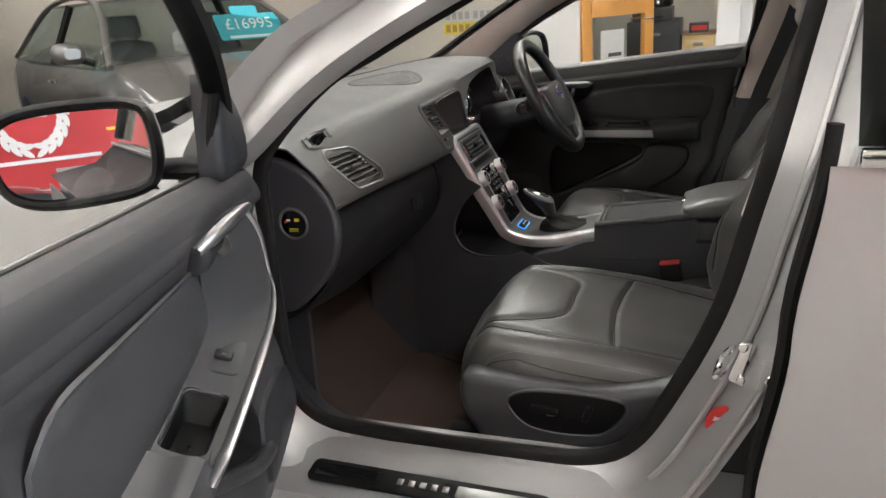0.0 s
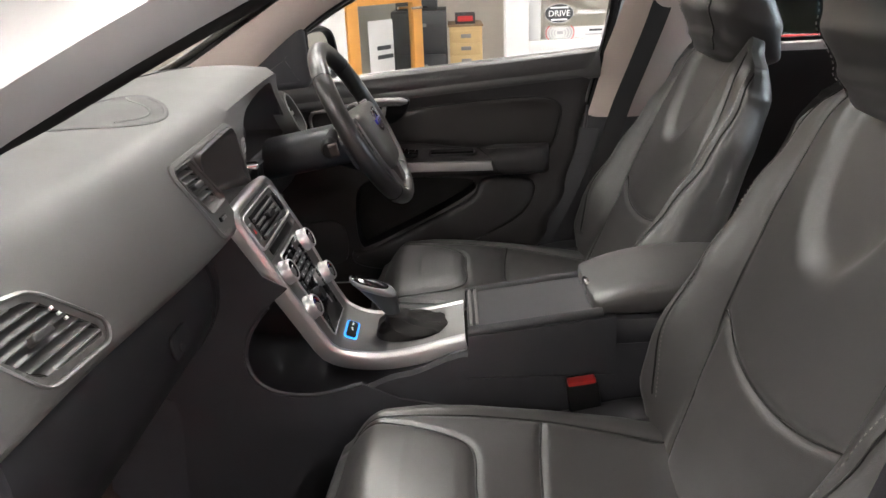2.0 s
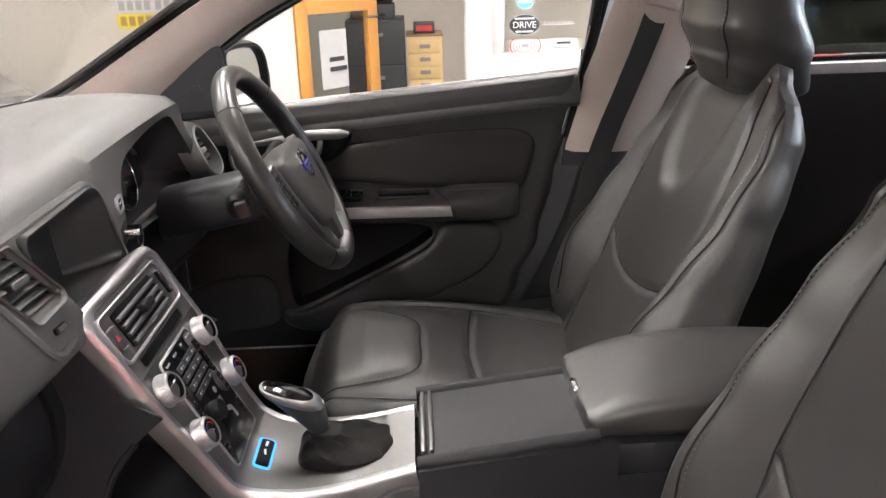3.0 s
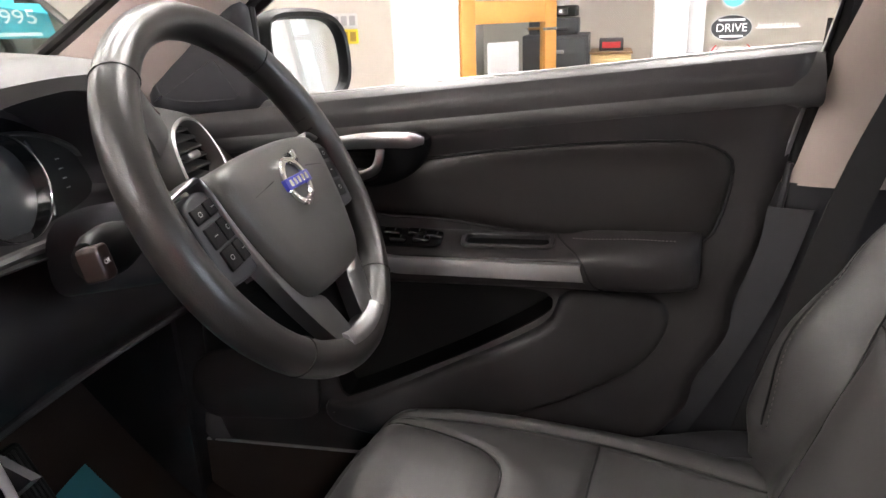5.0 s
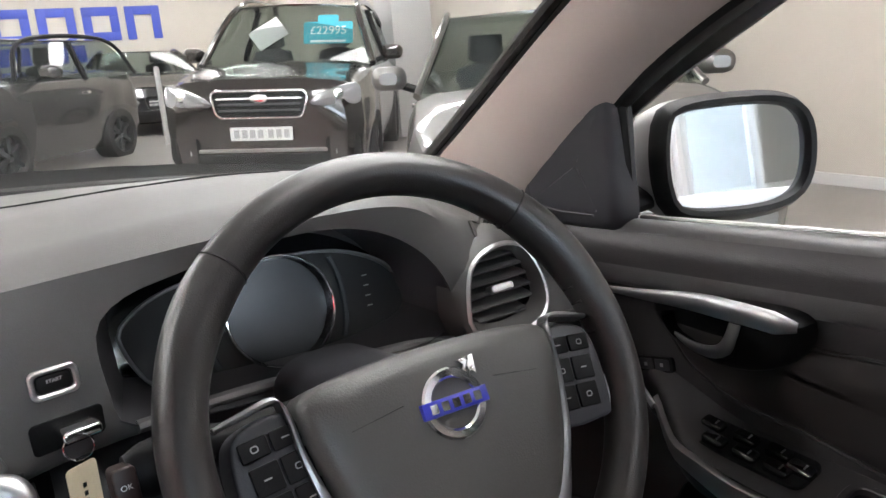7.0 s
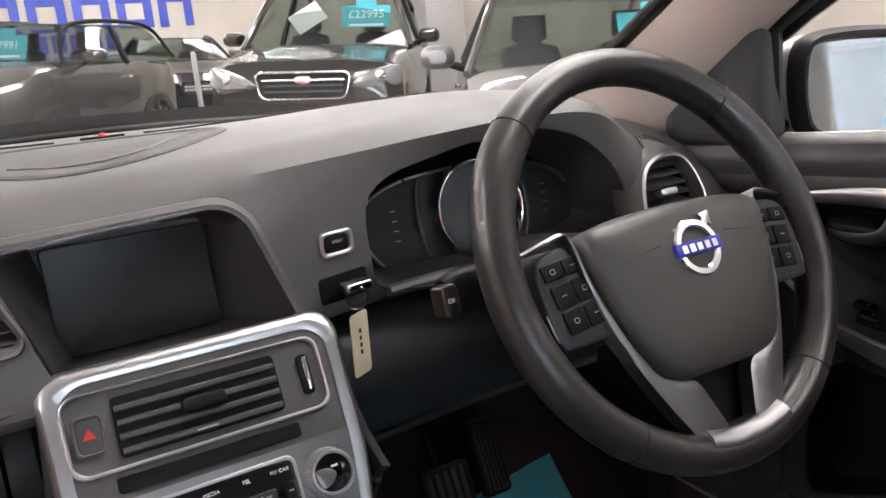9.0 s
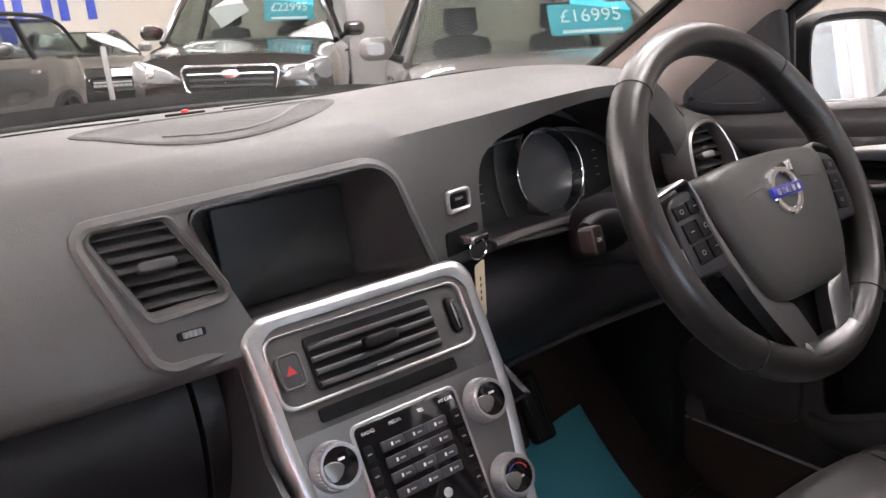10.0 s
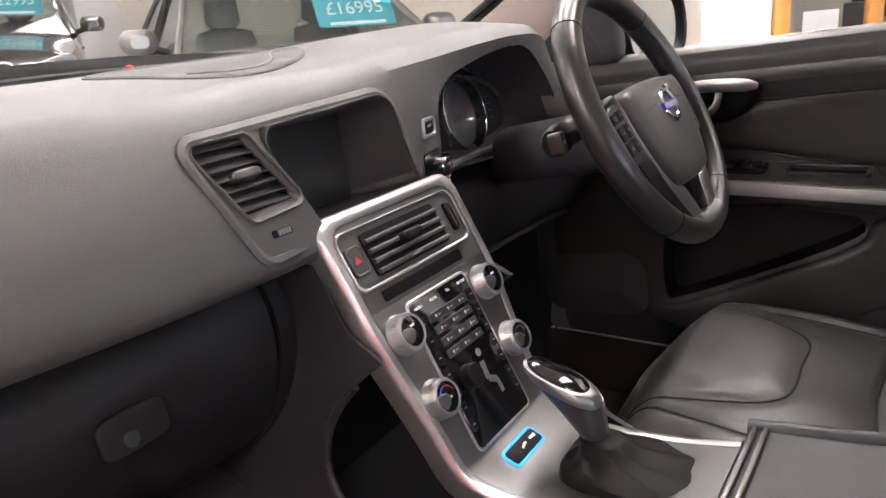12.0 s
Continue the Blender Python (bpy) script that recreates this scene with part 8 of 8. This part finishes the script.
        lo = blob([(-0.20, -0.07), (0.14, -0.08), (0.20, 0.0), (0.16, 0.09), (-0.10, 0.03), (-0.20, -0.02)], 24) if style != "mini" else [(0.12 * math.cos(a), 0.13 * math.sin(a)) for a in (2 * math.pi * k / 24 for k in range(24))]
        lo = [(a * 1.05, b * 1.1) for a, b in lo] if style == "suv" else lo
        lo = lo if s > 0 else [(-a, b) for a, b in reversed(lo)]
        hl = part("headlight", put(put(plate(lo, -0.10, 0.05, 0.03, 0.01), basis((s * hx, 0.07, hz), (1, s * 0.45, 0), (0, 0.25, 1))), M), HEADLIGHT, car, "clear headlight")
        part("headlight_bulb", put(put(disc(0.045, 0.05, 0.07, 16, 0.01), basis((s * hx, 0.06, hz), (1, s * 0.45, 0), (0, 0.25, 1))), M), CHROME, hl)
        if style == "suv":
            part("fog_surround", put(put(plate(rounded(0.30, 0.24, 0.06), -0.06, 0.012, 0.008), basis((s * 0.74 * hw, 0.05, 0.44), (1, s * 0.35, 0), (0, 0, 1))), M), BLACK, car)
        part("fog_lamp", put(put(disc(0.055, -0.02, 0.03, 16, 0.01), basis((s * 0.72 * hw, 0.04, 0.42 if style == "suv" else 0.36), (1, s * 0.3, 0), (0, 0, 1))), M), HEADLIGHT, car)
        part("door_handle", put(box(s * (hw + 0.004) - 0.012, s * (hw + 0.004) + 0.012, (y0 + y3) / 2 - 0.16, (y0 + y3) / 2, belt - 0.16, belt - 0.13, 0.006), M), CHROME if style == "mini" else paint, car)
    # grille, intake and plate
    gw, gh = (0.36 * W, 0.20) if style == "suv" else (0.30 * W, 0.17)
    go = [(x * (1 + 0.12 * (y / gh)), y) for x, y in rounded(gw * 1.15, gh, 0.05, 5)]
    mg = M @ basis((0, -0.01, nose - 0.18), (1, 0, 0), (0, 0.15, 1))
    gr = part("grille", put(plate(go, -0.05, 0.012, 0.004), mg), BLACK, car)
    part("grille_frame", put(hoop(shrink(go, -0.020), go, -0.05, 0.03, 0.008), mg), (CHROME if style == "suv" else paint), gr)
    for k in range(3):
        part("grille_bar", put(box(-gw * 0.52, gw * 0.52, -0.008, 0.008, 0.012, 0.022, 0.003), mg @ pose(0, -0.05 + 0.05 * k, 0)), CHARCOAL, gr)
    if style == "suv":
        part("grille_badge", put(plate([(0.075 * a, 0.036 * b) for a, b in circle], 0.020, 0.032, 0.004), mg @ pose(0, 0.045, 0)), CHROME, gr, "oval bright badge")
        part("grille_wing", put(box(-gw * 0.54, gw * 0.54, 0.036, 0.052, 0.014, 0.026, 0.004), mg), CHROME, gr)
        part("bumper_lip", put(plate(rounded(0.60 * W, 0.030, 0.012), -0.04, 0.020, 0.006), M @ basis((0, -0.004, 0.44), (1, 0, 0), (0, 0, 1))), ALU, car, "silver bumper lip")
    part("lower_intake", put(plate(rounded(0.62 * W, 0.16, 0.05), -0.05, 0.015, 0.006), M @ basis((0, 0.0, 0.33), (1, 0, 0), (0, 0, 1))), BLACK, car)
    mp2 = M @ basis((0, -0.022, 0.58 if style == "suv" else 0.50), (1, 0, 0), (0, 0, 1))
    np_ = part("number_plate", put(plate(rounded(0.52, 0.111, 0.01), 0, 0.006, 0.001), mp2), WHITE, car, "white front number plate")
    for k in range(7):
        part("character_bar", put(box(-0.022, 0.022, -0.034, 0.034, 0.006, 0.0075), mp2 @ pose(-0.205 + 0.066 * k + (0.02 if k > 3 else 0), 0, 0)), GREYINK, np_)
    return car, M


def price_card(M, at, text, tilt, w=0.62, h=0.30):
    """A teal price card behind a windscreen."""
    card = thing("price_card", M @ V(at), "teal card with a white price in the windscreen", "price card", "price cards")
    m = M @ basis(at, (1, 0, 0), (0, tilt, 1))
    part("card", put(plate(rounded(w, h, 0.02), 0, 0.004), m), TEALSIGN, card)
    part("card_tab", put(plate(rounded(w * 0.42, 0.08, 0.02), 0, 0.004), m @ pose(0, h / 2 + 0.035, 0)), TEALSIGN, card)
    part("price", put(letters(text, w * 0.25, 0.001), m @ pose(0, 0.02, 0.006)), WHITEINK, card)
    part("small_print", put(box(-w * 0.36, w * 0.36, -0.012, 0.012, 0.004, 0.006), m @ pose(0, -0.095, 0)), WHITEINK, card)
    return card


suv, MS = show_car("brown-black off-road car with a chrome grille", (2.14, 5.81), (-0.53, -0.85), SUVPAINT, 4.6, 1.80, 1.70, 1.12, 1.00, 1.10, (1.25, 2.05, 3.9, 4.45), 0, 0.35, "suv", "off_road_car")
for s in (-1, 1):
    part("roof_bar", put(tube(spline([(s * 0.60, 2.2, 1.71), (s * 0.60, 2.4, 1.76), (s * 0.60, 3.6, 1.76), (s * 0.60, 3.8, 1.71)], 14), 0.02, 8), MS), ALU, suv)
price_card(MS, (0.36, 1.66, 1.40), "\u00a322995", 0.5, 0.50, 0.24)
note = thing("paper_sheet", MS @ V((-0.30, 1.6, 1.42)), "white paper sheet behind the windscreen", "paper")
part("sheet", put(box(-0.17, 0.17, -0.12, 0.12, 0, 0.003), MS @ basis((-0.24, 1.62, 1.40), (1, 0, 0), (0, 0.6, 1)) @ pose(0, 0, 0, 0, 0, 35)), WHITE, note)
sil, MB = show_car("warm silver saloon car with a price card", (2.36, 1.93), (-0.52, -0.85), SILVERCAR, 4.9, 1.80, 1.46, 1.00, 0.80, 0.98, (1.30, 2.15, 3.5, 4.35), 0, 0.33, "saloon", "show_saloon")
price_card(MB, (0.42, 1.72, 1.19), "\u00a316995", 0.7, 0.56, 0.24)
mini, MM = show_car("small gunmetal hatchback with black wheels", (-0.846, 7.76), (-0.645, -0.764), GUNMETAL, 3.46, 1.72, 1.42, 1.02, 0.86, 0.98, (1.15, 1.62, 3.05, 3.36), 0, 0.31, "mini", "small_hatchback")
price_card(MM, (0.0, 1.42, 1.18), "\u00a37991", 0.4, 0.5, 0.26)
conv, MV = show_car("low black sports car in the far corner", (2.58, 11.25), (-0.02, -1.0), BLACKPAINT, 3.6, 1.68, 1.24, 0.90, 0.70, 0.88, (1.25, 1.70, 2.3, 2.9), 0, 0.31, "saloon", "sports_car")

# lettering on the wall ahead as plain blue blocks in the shape of strokes
sg = thing("wall_sign", (1.5, FY - 0.02, 1.45), "large blue block lettering on the cream wall", "sign")
LW, LH, T = 0.62, 0.595, 0.155


def stroke(x, z, w, h):
    part("sign_stroke", box(x, x + w, FY - 0.03, FY - 0.004, z, z + h, 0.006), BLUESIGN, sg)


for k in range(7):
    x, z = -1.53 + 0.735 * k, 1.855
    if k % 2 == 0:
        stroke(x, z, T, LH), stroke(x + LW - T, z, T, LH), stroke(x + T, z + LH - T, LW - 2 * T, T)
    else:
        stroke(x, z, LW, T), stroke(x, z + LH - T, LW, T), stroke(x, z + T, T, LH - 2 * T), stroke(x + LW - T, z + T, T, LH - 2 * T)
for k in range(6):
    stroke(0.38 + 0.30 * k, 1.50, 0.23, 0.30)
# white post and yellow floor line
wp = thing("barrier_post", (2.28, 10.1, GROUND + rise(2.28, 10.1)), "slim white barrier post on a round foot", "post")
part("post_tube", put(lathe([(0.035, 0.0), (0.035, 1.02), (0.03, 1.05), (0.002, 1.06)], 16), Matrix.Translation((2.28, 10.1, GROUND + rise(2.28, 10.1)))), WHITE, wp)
part("post_foot", put(lathe([(0.15, 0), (0.15, 0.015), (0.05, 0.04), (0.036, 0.06)], 20), Matrix.Translation((2.28, 10.1, GROUND + rise(2.28, 10.1)))), WHITE, wp)
solid("floor_line", sheet(lambda u, v: (-2 + 6.0 * u, 10.75 + 0.16 * v, GROUND + 0.002 + rise(-2 + 6.0 * u, 10.75 + 0.16 * v)), 40, 2, 0.004), YELLOWINK, "yellow painted line on the floor", "floor line", "structure")
for k, (x, y) in enumerate(((5.0, 8.6), (5.1, 4.6))):
    block("pillar_%d" % (k + 1), x, 5.6, y, y + 0.5, GROUND, TOP, WHITE, "white square wall pillar", "pillar", 0.01)
# red panel on the left wall with a pale wreath
rp = thing("red_wall_sign", (-7.15, -2.4, 0), "large red wall panel with pale wreath shapes", "sign")
part("panel", box(-7.20, -7.16, -6.4, -1.8, GROUND, TOP), REDWALL, rp)
leaf = blob([(0.0, -0.075), (0.026, -0.02), (0.022, 0.035), (0.0, 0.075), (-0.022, 0.035), (-0.026, -0.02)], 14)
for s in (-1, 1):
    for k in range(8):
        a = radians(-78 + 17 * k)
        for e in (-1, 1):
            part("wreath_leaf", put(plate(leaf, 0, 0.006), basis((-7.158, -2.35 + s * (0.32 + 0.030 * e) * math.cos(a), 1.42 + (0.32 + 0.030 * e) * math.sin(a)), (0, 1, 0), (0, 0, 1)) @ pose(0, 0, 0, 0, 0, s * (math.degrees(a) + 22 * e))), WHITEINK, rp)
part("print_bar", box(-7.158, -7.150, -2.52, -2.20, 1.40, 1.46), WHITEINK, rp)
part("print_bar", box(-7.158, -7.150, -2.98, -1.85, 0.985, 1.02), WHITEINK, rp)
part("yellow_mark", box(-7.158, -7.150, -3.22, -3.08, 1.22, 1.25), YELLOWINK, rp)
dark, MD = show_car("dark green-black car beside the red wall panel", (-6.0, -2.45), (0.0, -1.0), BLACKPAINT, 4.2, 1.74, 1.32, 0.92, 0.72, 0.90, (1.30, 1.95, 3.0, 3.7), 0, 0.31, "saloon", "dark_saloon")
# stickers and label sheets on the office window
def sticker(name, label, y, z, outline, ma):
    st = thing(name, (2.705, y, z), label, "sticker")
    m = basis((2.712, y, z), (0, -1, 0), (0, 0, 1))
    part("backing", put(plate(outline, 0, 0.0015), m), ma, st)
    return st, m


oval, mo = sticker("oval_sticker", "dark oval sticker with pale print on the office window", -0.705, 1.010, [(0.073 * a, 0.047 * b) for a, b in circle], CHARCOAL)
part("rim", put(hoop([(0.073 * a, 0.047 * b) for a, b in circle], [(0.069 * a, 0.043 * b) for a, b in circle], 0, 0.002), mo), WHITE, oval)
part("print", put(letters("DRIVE", 0.040, 0.0004), mo @ pose(0, -0.001, 0.0020)), WHITEINK, oval)
part("print_bar", put(box(-0.045, 0.045, 0.024, 0.031, 0.0015, 0.0022), mo), WHITEINK, oval)
part("print_bar", put(box(-0.040, 0.040, -0.033, -0.026, 0.0015, 0.0022), mo), WHITEINK, oval)
strip, mo = sticker("printed_strip", "white print strip on the office window", -0.862, 1.008, rounded(0.150, 0.004, 0.001), WHITEINK)
part("print", put(letters("keepitclean", 0.030, 0.0004), mo @ pose(0.0, 0.008, 0.001)), WHITEINK, strip)
bs, mo = sticker("round_blue_sticker", "round blue and white sticker on the office window", -0.707, 1.121, [(0.046 * a, 0.046 * b) for a, b in circle], WHITE)
part("blue_wave", put(disc(0.039, 0.0015, 0.002, 24), mo), material("sky_blue_print", (0.10, 0.42, 0.70), 0.5), bs)
part("wave", put(box(-0.03, 0.03, -0.016, -0.004, 0.002, 0.0024), mo), WHITEINK, bs)
sheet1, mo = sticker("label_sheet", "white printed label sheet low on the office window", -0.795, 0.917, rounded(0.32, 0.056, 0.004), WHITE)
for k in range(4):
    arc = [((0.028 + 0.014 * k) * math.cos(a), (0.028 + 0.014 * k) * math.sin(a) * 0.75, 0.0025) for a in np.linspace(-0.7, 0.7, 8)]
    for s in (-1, 1):
        part("print_arc", put(tube([(s * x - 0.085, y, z) for x, y, z in arc], 0.0022, 5), mo), REDINK if k == 3 else GREYINK, sheet1)
part("print_bar", put(box(-0.100, -0.070, -0.006, 0.008, 0.0015, 0.002), mo), GREYINK, sheet1)
part("print_bar", put(box(0.060, 0.125, 0.004, 0.014, 0.0015, 0.002), mo), CHARCOAL, sheet1)
part("print_bar", put(box(0.040, 0.140, -0.014, -0.009, 0.0015, 0.002), mo), GREYINK, sheet1)
bq, mo = sticker("square_blue_sticker", "small pale blue sticker on the office window", -2.02, 1.005, rounded(0.10, 0.105, 0.006), material("pale_blue_paper", (0.22, 0.45, 0.62), 0.5))
part("print_bar", put(box(-0.035, 0.035, -0.012, 0.014, 0.0015, 0.002), mo), WHITEINK, bq)
part("print_bar", put(box(-0.035, 0.035, 0.026, 0.036, 0.0015, 0.002), mo), WHITEINK, bq)
